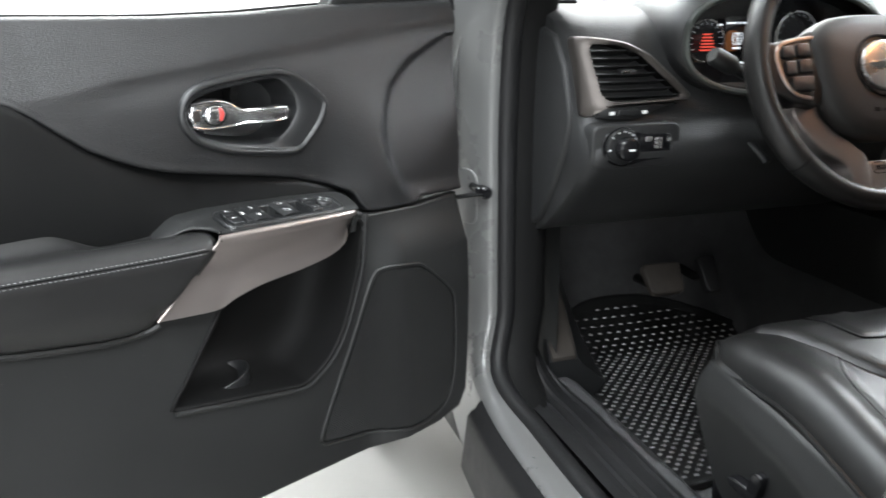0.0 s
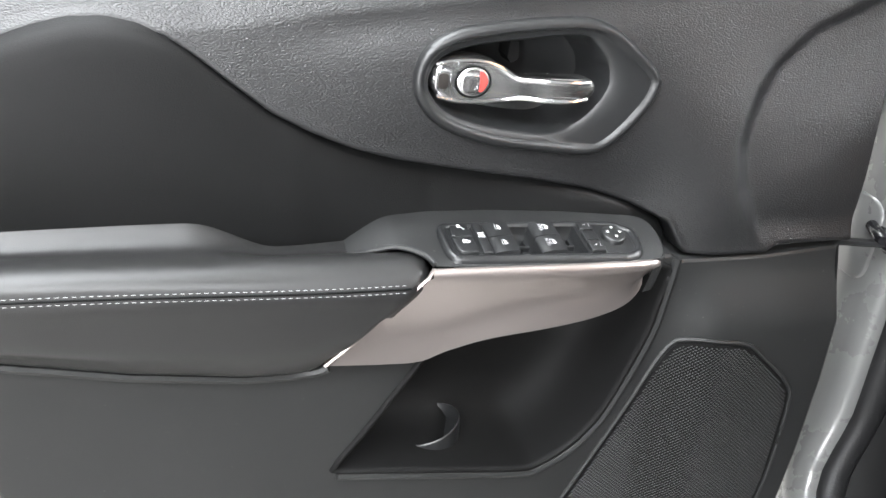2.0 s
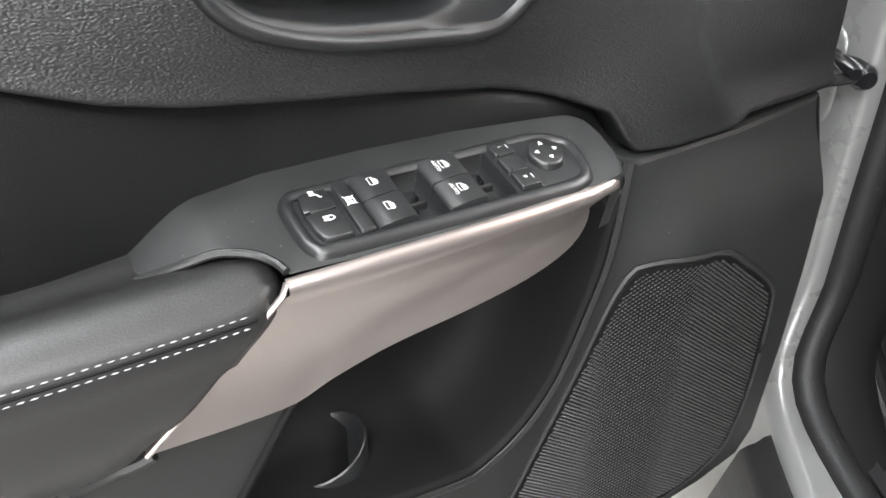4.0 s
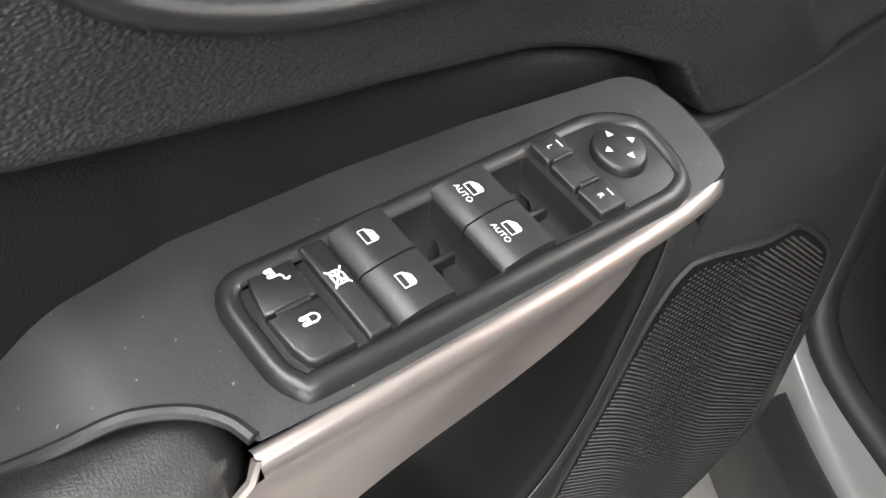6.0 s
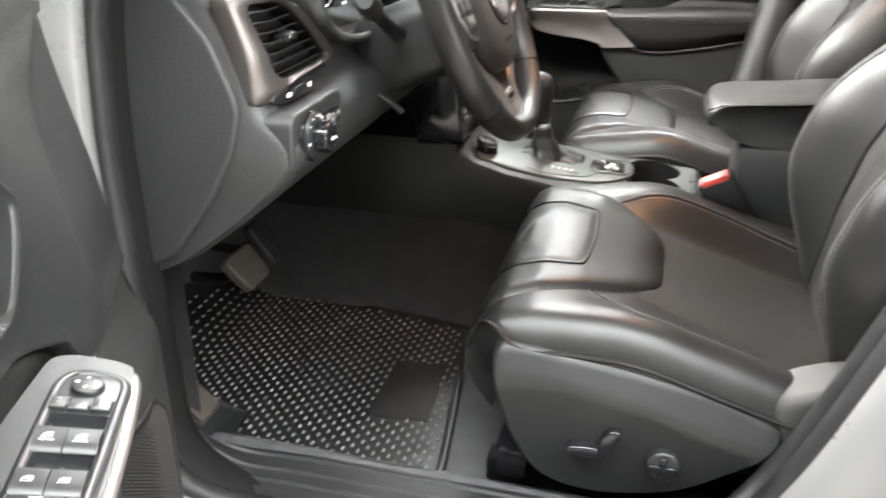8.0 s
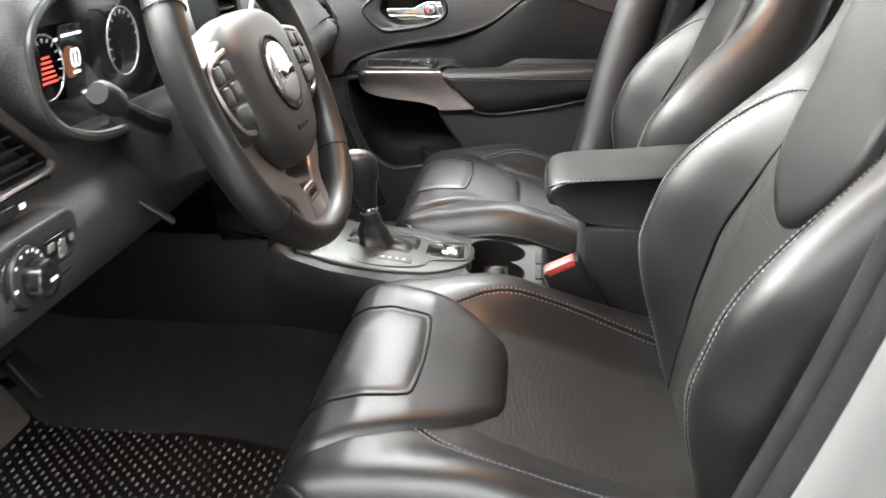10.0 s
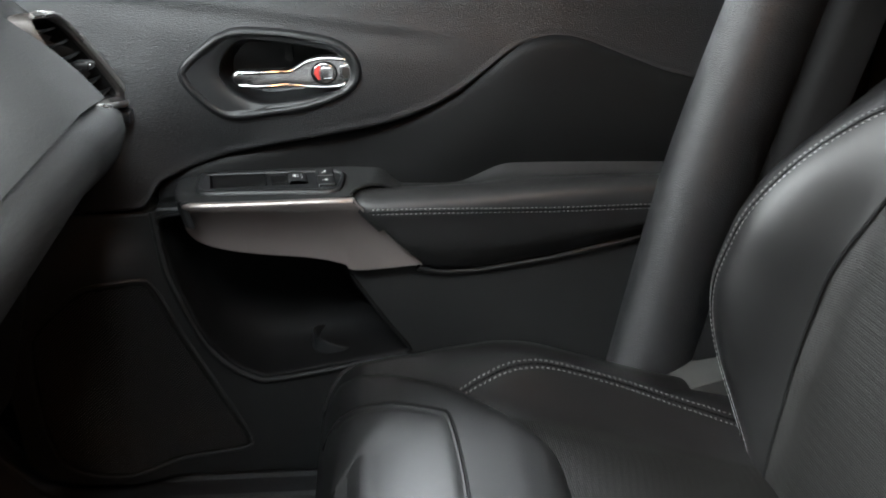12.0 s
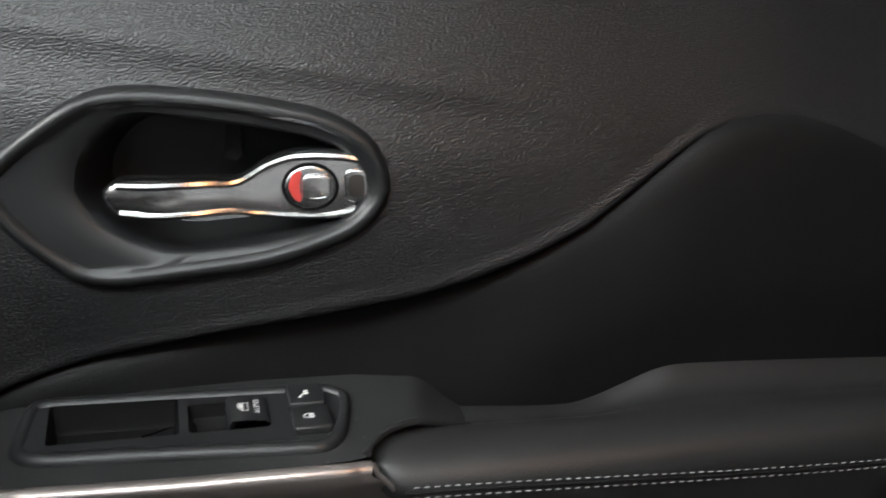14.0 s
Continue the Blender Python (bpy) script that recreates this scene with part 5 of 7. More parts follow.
# ---- seats, built about their own centre line; x is outwards from the car's middle for S = 1 ----
def make_seat(S, xc, label, fwd=0.0):
    seat = thing("bucket_seat", label, "car seat", pose(xc, 0, 0), "front seats")

    def V(p, y, z):
        return Vector((S * p, y, z))

    # p: across, positive towards the door
    CEN = [(-1.06, 0.585), (-0.95, 0.602), (-0.85, 0.625), (-0.75, 0.655), (-0.66, 0.684), (-0.60, 0.697), (-0.55, 0.701), (-0.515, 0.694), (-0.495, 0.680), (-0.483, 0.660), (-0.477, 0.638)]

    def cushion_z(p, y):
        q = abs(p)
        z = along(y, CEN)
        b = smooth(y, -0.54, -0.72)
        worn = S < 0 and p > 0
        tall, q0 = (0.026, 0.150) if worn else (0.043, 0.115)
        z += b * (tall * smooth(q, q0, 0.19 + (0.02 if worn else 0.0)) - 0.006 * smooth(q, 0.12, 0.0))
        z -= 0.036 * max(0.0, (q - 0.212) / 0.043) ** 2.4
        return z

    def half(y):
        return 0.255 - 0.040 * smooth(y, -0.57, -0.477) ** 2

    def cushion(u, v):
        y = -0.477 - 0.575 * v ** 1.15
        p = (2 * u - 1) * half(y)
        return V(p, y, cushion_z(p, y))
    bm = bmesh.new()
    NU, NV = 56, 56
    vs = [[bm.verts.new(cushion(i / NU, j / NV)) for j in range(NV + 1)] for i in range(NU + 1)]
    for i in range(NU):
        for j in range(NV):
            bm.faces.new((vs[i][j], vs[i + 1][j], vs[i + 1][j + 1], vs[i][j + 1]))
    # skirts: front roll and sides
    edge = [vs[0][j] for j in range(NV, -1, -1)] + [vs[i][0] for i in range(1, NU + 1)] + [vs[NU][j] for j in range(1, NV + 1)]
    prev = edge
    for k, (out, dz) in enumerate(((0.004, -0.012), (0.003, -0.034), (-0.004, -0.060), (-0.02, -0.10))):
        cur = []
        for v0 in edge:
            x, y, z = v0.co
            fx = math.copysign(1, x) * smooth(abs(x), 0.16, 0.22)
            fy = smooth(y, -0.52, -0.48)
            cur.append(bm.verts.new(Vector((x + fx * out * 0.7, y + fy * out * 1.4, max(z + dz, 0.50)))))
        for a in range(len(edge) - 1):
            bm.faces.new((prev[a], prev[a + 1], cur[a + 1], cur[a]))
        prev = cur
    part("cushion", bm, LEATHER, seat, "black leather seat cushion with raised bolsters", sharp=70)

    # raised front pad with rounded tongue
    def pad_half(y):
        return along(y, [(-0.705, 0.0), (-0.702, 0.055), (-0.694, 0.082), (-0.675, 0.106), (-0.65, 0.126), (-0.62, 0.143), (-0.59, 0.158), (-0.56, 0.173), (-0.52, 0.192), (-0.475, 0.203)])

    def pad(u, v):
        y = -0.4775 - 0.2275 * v
        w = pad_half(y)
        p = (2 * u - 1) * w * (1.10 if u < 0.5 else 1.0)
        e = min(1.0, min((1 - abs(2 * u - 1)) * w, (1 - v) * 0.2275) / 0.026)
        return V(p, y, cushion_z(p, y) - 0.003 + 0.0125 * math.sqrt(max(0, 1 - (1 - e) ** 2)))
    bm = bmesh.new()
    grid(bm, pad, 40, 40)
    part("front_pad", bm, LEATHER, seat, "padded black leather thigh rest", sharp=70)
    # welt lines pressed into the pad
    ins = spline([(-0.118, -0.479), (-0.113, -0.53), (-0.105, -0.568), (-0.098, -0.592), (-0.085, -0.601), (0.0, -0.605), (0.085, -0.601), (0.098, -0.592), (0.105, -0.568), (0.113, -0.53), (0.118, -0.479)], 70)
    bm = bmesh.new()
    tube(bm, [V(p, y, cushion_z(p, y) + 0.0098) for p, y in ins], 0.0018, 6)
    part("pad_seam", bm, DARK, seat)
    bm = bmesh.new()
    rim = [p for p in spline([(-0.104, -0.490), (-0.099, -0.53), (-0.092, -0.564), (-0.086, -0.586), (-0.076, -0.592), (0.0, -0.596), (0.076, -0.592), (0.086, -0.586), (0.092, -0.564), (0.099, -0.53), (0.104, -0.490)], 40)]
    vs = [bm.verts.new(V(p, y, cushion_z(p, y) + 0.0112)) for p, y in rim]
    loft(bm, [[V(p * k, -0.490 + (y + 0.490) * k, cushion_z(p * k, -0.490 + (y + 0.490) * k) + h) for p, y in rim] for k, h in ((1.05, 0.0094), (1.0, 0.0112), (0.95, 0.0120), (0.5, 0.0124), (0.05, 0.0124))], False)
    part("pad_insert", bm, LEATHER, seat, "stitched leather panel in the thigh rest", sharp=70)

    # perforated centre
    def cen_half(y):
        return along(y, [(-1.05, 0.118), (-0.95, 0.125), (-0.80, 0.135), (-0.70, 0.128), (-0.64, 0.115)])
    bm = bmesh.new()
    grid(bm, lambda u, v: V((2 * u - 1) * cen_half(-0.64 - 0.40 * v), -0.64 - 0.40 * v, cushion_z((2 * u - 1) * cen_half(-0.64 - 0.40 * v), -0.64 - 0.40 * v) + 0.003 * (1 - abs(2 * u - 1) ** 6) - 0.0005), 30, 30)
    part("centre_panel", bm, PERFO, seat, "grey-black perforated seat centre", sharp=70)
    for sg in (-1, 1):
        bm = bmesh.new()
        seam = spline([(0.135, -0.606), (0.158, -0.640), (0.176, -0.690), (0.180, -0.76), (0.172, -0.85), (0.158, -0.95)], 50)
        for d in (-0.0045, 0.0045):
            stitches(bm, [V(sg * (p + d), y, cushion_z(sg * (p + d), y) + 0.0006) for p, y in seam], 0.0036, 0.0025, 0.0005)
        tagged(part("stitching", bm, THREAD, seat, "double grey stitching on the bolster"), kind="stuff")
        bm = bmesh.new()
        tube(bm, [V(sg * p, y, cushion_z(sg * p, y) + 0.0002) for p, y in seam], 0.0011, 5)
        part("bolster_seam", bm, DARK, seat)
        bm = bmesh.new()
        welt = [(half(y), y) for y in np.linspace(-0.478, -0.93, 60)]
        tube(bm, [V(sg * (p + 0.003), y + 0.003 * smooth(y, -0.52, -0.48), cushion_z(sg * p, y) - 0.002) for p, y in welt], 0.0030, 6)
        part("welt", bm, LEATHER, seat, "black piping along the cushion")

    # backrest: s up along the back, d towards the front
    LEAN = radians(17.5)
    B0 = (-0.928 + fwd, 0.585)

    def B(p, s, d):
        return V(p, B0[0] - s * math.sin(LEAN) + d * math.cos(LEAN), B0[1] + s * math.cos(LEAN) + d * math.sin(LEAN))

    def bw(s):
        return along(s, [(-0.02, 0.165), (0.03, 0.195), (0.10, 0.228), (0.20, 0.252), (0.30, 0.256), (0.42, 0.238), (0.52, 0.205), (0.60, 0.175), (0.66, 0.14), (0.69, 0.10)])

    def bd(p, s):
        q = abs(p) / max(0.02, bw(s))
        bol = smooth(s, -0.02, 0.20) * smooth(s, 0.52, 0.24)
        d = bol * 0.088 * smooth(q, 0.42, 0.74) + 0.012 * math.sin(math.pi * min(1, max(0, s / 0.45)))
        d -= 0.085 * max(0, (q - 0.80) / 0.20) ** 2.4
        d -= 0.06 * smooth(s, 0.62, 0.70)
        return d
    bm = bmesh.new()
    NU, NV = 50, 50
    vs = [[bm.verts.new(B((2 * i / NU - 1) * bw(-0.02 + 0.71 * j / NV), -0.02 + 0.71 * j / NV, bd((2 * i / NU - 1) * bw(-0.02 + 0.71 * j / NV), -0.02 + 0.71 * j / NV))) for j in range(NV + 1)] for i in range(NU + 1)]
    for i in range(NU):
        for j in range(NV):
            bm.faces.new((vs[i][j], vs[i + 1][j], vs[i + 1][j + 1], vs[i][j + 1]))
    loop = [vs[0][j] for j in range(NV + 1)] + [vs[i][NV] for i in range(1, NU + 1)] + [vs[NU][j] for j in range(NV - 1, -1, -1)]
    rear = []
    for k, v0 in enumerate(loop):
        s = (v0.co - B(0, 0, 0)).dot(Vector((0, -math.sin(LEAN), math.cos(LEAN))))
        rear.append(bm.verts.new(B(S * v0.co.x * 0.94, s * 0.985, -0.10)))
    for a in range(len(loop) - 1):
        bm.faces.new((loop[a], loop[a + 1], rear[a + 1], rear[a]))
    bm.faces.new(rear)
    part("backrest", bm, LEATHER, seat, "black leather backrest with deep side bolsters", sharp=70)
    # perforated lower back and smooth upper shield panel
    bm = bmesh.new()
    cw = lambda s: along(s, [(0.0, 0.10), (0.12, 0.115), (0.24, 0.125), (0.34, 0.115), (0.42, 0.10)])
    grid(bm, lambda u, v: B((2 * u - 1) * cw(0.42 * v), 0.42 * v, bd((2 * u - 1) * cw(0.42 * v), 0.42 * v) + 0.003), 20, 24)
    part("back_centre", bm, PERFO, seat, "grey-black perforated backrest centre", sharp=70)
    sh = spline([(0.0, 0.305), (0.045, 0.320), (0.080, 0.348), (0.100, 0.385), (0.105, 0.44), (0.108, 0.52), (0.095, 0.60), (0.0, 0.625), (-0.095, 0.60), (-0.108, 0.52), (-0.105, 0.44), (-0.100, 0.385), (-0.080, 0.348), (-0.045, 0.320)], 60, True)
    c = sh.mean(0)
    bm = bmesh.new()
    loft(bm, [[B(p, s, bd(p, s) + h) for p, s in c + (sh - c) * k] for k, h in ((1.03, 0.001), (1.0, 0.008), (0.96, 0.012), (0.88, 0.014), (0.5, 0.014), (0.05, 0.014))], True, False, True)
    part("shield_panel", bm, LEATHER, seat, "smooth raised leather shoulder panel", sharp=70)
    for sg in (-1, 1):
        bm = bmesh.new()
        outer = spline([(0.140, 0.03), (0.182, 0.10), (0.196, 0.18), (0.194, 0.27), (0.178, 0.36), (0.150, 0.415), (0.106, 0.435)], 60)
        for d in (-0.0045, 0.0045):
            stitches(bm, [B(sg * (p + d), s, bd(p + d, s) + 0.0008) for p, s in outer], 0.0036, 0.0025, 0.0005)
        tagged(part("stitching", bm, THREAD, seat, "double grey stitching round the bolster"), kind="stuff")
        bm = bmesh.new()
        tube(bm, [B(sg * p, s, bd(p, s) + 0.0003) for p, s in outer], 0.0011, 5)
        part("bolster_seam", bm, DARK, seat)
        bm = bmesh.new()
        inner = spline([(0.100, 0.0), (0.116, 0.12), (0.127, 0.24), (0.117, 0.34), (0.103, 0.39)], 40)
        tube(bm, [B(sg * p, s, bd(p, s) + 0.002) for p, s in inner], 0.0022, 6)
        part("panel_seam", bm, DARK, seat)

    # side shield with power controls, towards the door
    SO = [(-0.518, 0.664), (-0.53, 0.672), (-0.60, 0.668), (-0.70, 0.654), (-0.78, 0.636), (-0.838, 0.612), (-0.845, 0.590), (-0.80, 0.545), (-0.74, 0.500), (-0.66, 0.475), (-0.60, 0.478), (-0.565, 0.500), (-0.54, 0.545), (-0.523, 0.60), (-0.516, 0.64)]
    so = spline(SO, 60, True)
    crease = [(-0.86, 0.566), (-0.80, 0.586), (-0.70, 0.617), (-0.60, 0.634), (-0.50, 0.630)]

    def shield(y, z, k):
        zc = along(y, crease)
        return V(0.278 + k - 0.55 * max(0.0, z - zc) - 0.14 * max(0.0, zc - z), y, z)
    mid = np.array((-0.675, 0.585))
    bm = bmesh.new()
    loft(bm, [[V(0.222, y, z) for y, z in so], [shield(y, z, -0.012) for y, z in so], [shield(y, z, -0.004) for y, z in inset(so, 0.002)], [shield(y, z, 0.0) for y, z in inset(so, 0.006)]]
         + [[shield(y, z, 0.0) for y, z in mid + (inset(so, 0.006) - mid) * k] for k in (0.92, 0.84, 0.74, 0.62, 0.5, 0.36, 0.2, 0.04)], True, False, True)
    sh = part("side_shield", bm, HARD, seat, "black plastic seat side shield", sharp=40)
    if S < 0:
        bm = bmesh.new()
        slab(bm, disc(-0.722, 0.549, 0.020), lambda y, z, k: V(0.268 + k, y, z), 0.0, 0.016, 0.004)
        kb = part("lumbar_knob", bm, BUTTON, seat, "round black lumbar control")
        bm = bmesh.new()
        slab(bm, rect(-0.738, 0.545, -0.706, 0.553, 0.003), lambda y, z, k: V(0.284 + k, y, z), 0.0, 0.004, 0.001)
        slab(bm, rect(-0.726, 0.533, -0.718, 0.565, 0.003), lambda y, z, k: V(0.2841 + k, y, z), 0.0, 0.004, 0.001)
        part("knob_cross", bm, GLOSS, kb)
        bm = bmesh.new()
        slab(bm, spline([(-0.612, 0.555), (-0.640, 0.559), (-0.655, 0.553), (-0.652, 0.543), (-0.630, 0.543), (-0.614, 0.546)], 30, True), lambda y, z, k: V(0.266 + k, y, z), 0.0, 0.016, 0.003)
        part("slide_switch", bm, GLOSS, seat, "black seat slide switch")
        bm = bmesh.new()
        slab(bm, spline([(-0.646, 0.556), (-0.656, 0.584), (-0.671, 0.586), (-0.668, 0.570), (-0.659, 0.551)], 30, True), lambda y, z, k: V(0.266 + k, y, z), 0.0, 0.018, 0.003)
        part("recline_switch", bm, GLOSS, seat, "black recline switch")
    bm = bmesh.new()
    slab(bm, spline([(-0.838, 0.640), (-0.90, 0.668), (-0.955, 0.672), (-0.965, 0.62), (-0.93, 0.575), (-0.86, 0.565), (-0.838, 0.60)], 40, True), lambda y, z, k: V(0.225 + k, y, z), -0.03, 0.035, 0.012)
    part("hinge_cover", bm, PALEGREY, seat, "grey plastic recliner cover")
    # rails
    for sg in (-0.19, 0.19):
        bm = bmesh.new()
        rbox(bm, (S * sg - 0.02, -1.02, 0.425), (S * sg + 0.02, -0.50, 0.462), 0.006)
        part("rail", bm, DARK, seat, "black steel seat rail")
    bm = bmesh.new()
    rbox(bm, (-0.20, -1.0, 0.46), (0.20, -0.54, 0.60), 0.02)
    part("frame", bm, DARK, seat)
    bm = bmesh.new()
    rbox(bm, (min(S * 0.165, S * 0.235), -0.56, 0.455), (max(S * 0.165, S * 0.235), -0.515, 0.50), 0.008)
    part("rail_cover", bm, GLOSS, seat, "glossy black rail end cover")
    return seat


make_seat(-1, -0.370, "black leather driver's seat with perforated centre", 0.022)
make_seat(1, 0.364, "black leather passenger seat with perforated centre")


def make_buckle(x, y, label):
    b = thing("seat_belt_buckle", label, "seat belt buckle", pose(x, y, 0.683, -28, -6, 0))
    bm = bmesh.new()
    rbox(bm, (-0.016, -0.029, -0.070), (0.016, 0.029, 0.045), 0.006)
    part("housing", bm, BUTTON, b)
    bm = bmesh.new()
    rbox(bm, (-0.0165, -0.022, 0.036), (0.006, 0.022, 0.0485), 0.003)
    part("release_button", bm, RED, b, "red release button")
    bm = bmesh.new()
    tube(bm, [Vector((0, 0, -0.07)), Vector((0, -0.01, -0.14)), Vector((0, -0.03, -0.24))], 0.016, 8, 0.25)
    part("stalk", bm, DARK, b)


make_buckle(-0.112, -0.787, "black buckle with red button beside the driver's seat")
make_buckle(0.125, -0.90, "black buckle with red button beside the passenger seat")

# ---- dashboard ----
dash = thing("dashboard", "black soft-touch dashboard with silver-edged vents", "dashboard")

DRV = [(0.40, 1.085), (0.15, 1.105), (-0.05, 1.108), (-0.16, 1.098), (-0.215, 1.080), (-0.245, 1.055), (-0.262, 1.020), (-0.272, 0.985), (-0.280, 0.950), (-0.300, 0.930), (-0.316, 0.910), (-0.314, 0.885), (-0.285, 0.850), (-0.225, 0.800), (-0.165, 0.760), (-0.09, 0.742), (0.05, 0.735), (0.30, 0.72)]
PAS = [(0.40, 1.085), (0.15, 1.105), (0.02, 1.108), (-0.08, 1.103), (-0.160, 1.080), (-0.212, 1.038), (-0.248, 0.994), (-0.257, 0.981), (-0.247, 0.975), (-0.261, 0.964), (-0.267, 0.948), (-0.258, 0.922), (-0.236, 0.893), (-0.206, 0.862), (-0.178, 0.83), (-0.155, 0.78), (-0.140, 0.73), (-0.11, 0.67), (-0.05, 0.62), (0.10, 0.58)]
drv, pas = spline(DRV, 100), spline(PAS, 100)


def dash_point(x, v):
    k = v * 99
    i = min(98, int(k))
    f = k - i
    d = drv[i] * (1 - f) + drv[i + 1] * f
    p = pas[i] * (1 - f) + pas[i + 1] * f
    w = smooth(x, -0.16, 0.12)
    q = d * (1 - w) + p * w
    # ends curl forwards
    e = smooth(abs(x), 0.655, 0.712) if x > 0 else smooth(-x, 0.680, 0.712)
    y = q[0] + (0.035 if x > 0 else 0.020) * e ** 2
    # towards the stack the passenger side swells to the rear
    swell = (0.026 * smooth(x, 0.70, 0.60) + 0.115 * max(0.0, 0.52 - max(x, 0.12))) * smooth(x, -0.12, 0.10)
    y -= swell * smooth(q[1], 1.105, 0.99) * smooth(q[1], 0.80, 0.93)
    # recess for the passenger vent
    xr = 0.690 - 0.62 * (q[1] - 0.975)
    y += 0.035 * smooth(x, 0.593, 0.602) * smooth(x, xr + 0.002, xr - 0.010) * smooth(q[1], 0.968, 0.976) * smooth(q[1], 1.056, 1.048)
    return Vector((x, y, q[1] - 0.006 * e))


bm = bmesh.new()
NX = 110
vs = [[bm.verts.new(dash_point(-0.706 + 1.412 * i / NX, j / 99)) for j in range(100)] for i in range(NX + 1)]
for i in range(NX):
    for j in range(99):
        bm.faces.new((vs[i][j], vs[i + 1][j], vs[i + 1][j + 1], vs[i][j + 1]))
for i in (0, NX):
    bm.faces.new(vs[i] if i else vs[i][::-1])
part("dash_body", bm, DASHSKIN, dash, "grained black dash moulding", sharp=55)

# dash end cap on the driver's side
bm = bmesh.new()
cap = [(0.02, 1.075), (-0.13, 1.078), (-0.20, 1.062), (-0.236, 1.020), (-0.258, 0.965), (-0.262, 0.945), (-0.25, 0.90), (-0.215, 0.84), (-0.165, 0.775), (-0.12, 0.75), (0.05, 0.745)]
slab(bm, cap, lambda y, z, k: Vector((-0.704 - k, y, z)), 0.0, 0.010, 0.006)
part("end_cap", bm, DASHSKIN, dash, "matt black dash end cap")


# driver's side vent: silver surround, dark box, slats
def make_vent(parent, outline_out, outline_in, y_of, slats, tab, slant=0.0, S=1):
    bo, bi = spline(outline_out, 64, True), spline(outline_in, 64, True)
    bm = bmesh.new()
    loft(bm, [[Vector((x, y_of(x, z) + 0.012, z)) for x, z in bo], [Vector((x, y_of(x, z) - 0.004, z)) for x, z in bo], [Vector((x, y_of(x, z) - 0.007, z)) for x, z in inset(bo, 0.002)],
              [Vector((x, y_of(x, z) - 0.006, z)) for x, z in 0.35 * bo + 0.65 * bi], [Vector((x, y_of(x, z) - 0.003, z)) for x, z in bi], [Vector((x, y_of(x, z) + 0.012, z)) for x, z in bi]])
    vent = part("vent_surround", bm, VENTM, parent, "satin silver vent surround", sharp=50)
    bm = bmesh.new()
    loft(bm, [[Vector((x, y_of(x, z) + d, z)) for x, z in inset(bi, i)] for d, i in ((-0.003, -0.001), (0.004, 0.001), (0.04, 0.004))], True, False, True)
    part("vent_box", bm, DARK, vent, "dark vent throat")
    z0, z1 = bi[:, 1].min(), bi[:, 1].max()
    for k in range(slats):
        z = z0 + (z1 - z0) * (k + 0.7) / (slats + 0.4)
        xs = []
        for i in range(len(bi)):
            (xa, za), (xb, zb) = bi[i], bi[i - 1]
            if (za > z) != (zb > z):
                xs.append(xa + (xb - xa) * (z - za) / (zb - za))
        if len(xs) < 2:
            continue
        xa, xb = min(xs) + 0.002, max(xs) - 0.002
        bm = bmesh.new()
        sec = [(0.0, 0.0), (0.0, -0.0022), (0.022, -0.0100), (0.022, -0.0075)]
        loft(bm, [[Vector((x, y_of(x, z) + 0.003 + dy, z + slant * (x - xa) + dz)) for dy, dz in sec] for x in np.linspace(xa, xb, 8)], True, True, True)
        part("slat", bm, BUTTON, vent, "")
    if tab:
        x, z = tab
        bm = bmesh.new()
        rbox(bm, (x - 0.012, y_of(x, z) - 0.006, z - 0.0045), (x + 0.012, y_of(x, z) + 0.012, z + 0.0045), 0.003)
        t = part("vent_tab", bm, BUTTON, vent)
        bm = bmesh.new()
        rbox(bm, (x - 0.010, y_of(x, z) - 0.0075, z - 0.001), (x + 0.000, y_of(x, z) - 0.005, z + 0.0025), 0.001)
        part("tab_chrome", bm, CHROME, t)
    return vent


vy = lambda x, z: -0.290 + 0.20 * max(0, z - 1.0) + 0.03 * smooth(x, -0.66, -0.72)
make_vent(dash, [(-0.7085, 1.057), (-0.700, 1.0605), (-0.680, 1.060), (-0.643, 1.054), (-0.620, 1.045), (-0.599, 1.034), (-0.570, 1.008), (-0.540, 0.982), (-0.536, 0.976), (-0.541, 0.9705), (-0.560, 0.969), (-0.604, 0.967), (-0.650, 0.9655), (-0.672, 0.963), (-0.682, 0.957), (-0.686, 0.951), (-0.694, 0.949), (-0.7005, 0.952), (-0.7020, 0.975), (-0.7050, 1.02)],
          [(-0.6885, 1.046), (-0.683, 1.0505), (-0.651, 1.0485), (-0.630, 1.0415), (-0.614, 1.033), (-0.584, 1.007), (-0.556, 0.984), (-0.551, 0.9775), (-0.556, 0.975), (-0.575, 0.9735), (-0.600, 0.9725), (-0.640, 0.9715), (-0.660, 0.972), (-0.669, 0.975), (-0.6755, 0.982), (-0.679, 0.994), (-0.683, 1.012), (-0.687, 1.033)], vy, 7, (-0.637, 1.012))
# dark band under the vent
bm = bmesh.new()
slab(bm, spline([(-0.681, 0.9495), (-0.650, 0.9465), (-0.622, 0.9465), (-0.604, 0.9530), (-0.580, 0.9610), (-0.556, 0.9655), (-0.60, 0.9655), (-0.650, 0.9640), (-0.671, 0.9615), (-0.679, 0.9560)], 60, True), lambda x, z, k: Vector((x, vy(x, z) - k, z)), -0.012, 0.0035, 0.0015)
part("vent_band", bm, BUTTON, dash, "dark band below the vent")
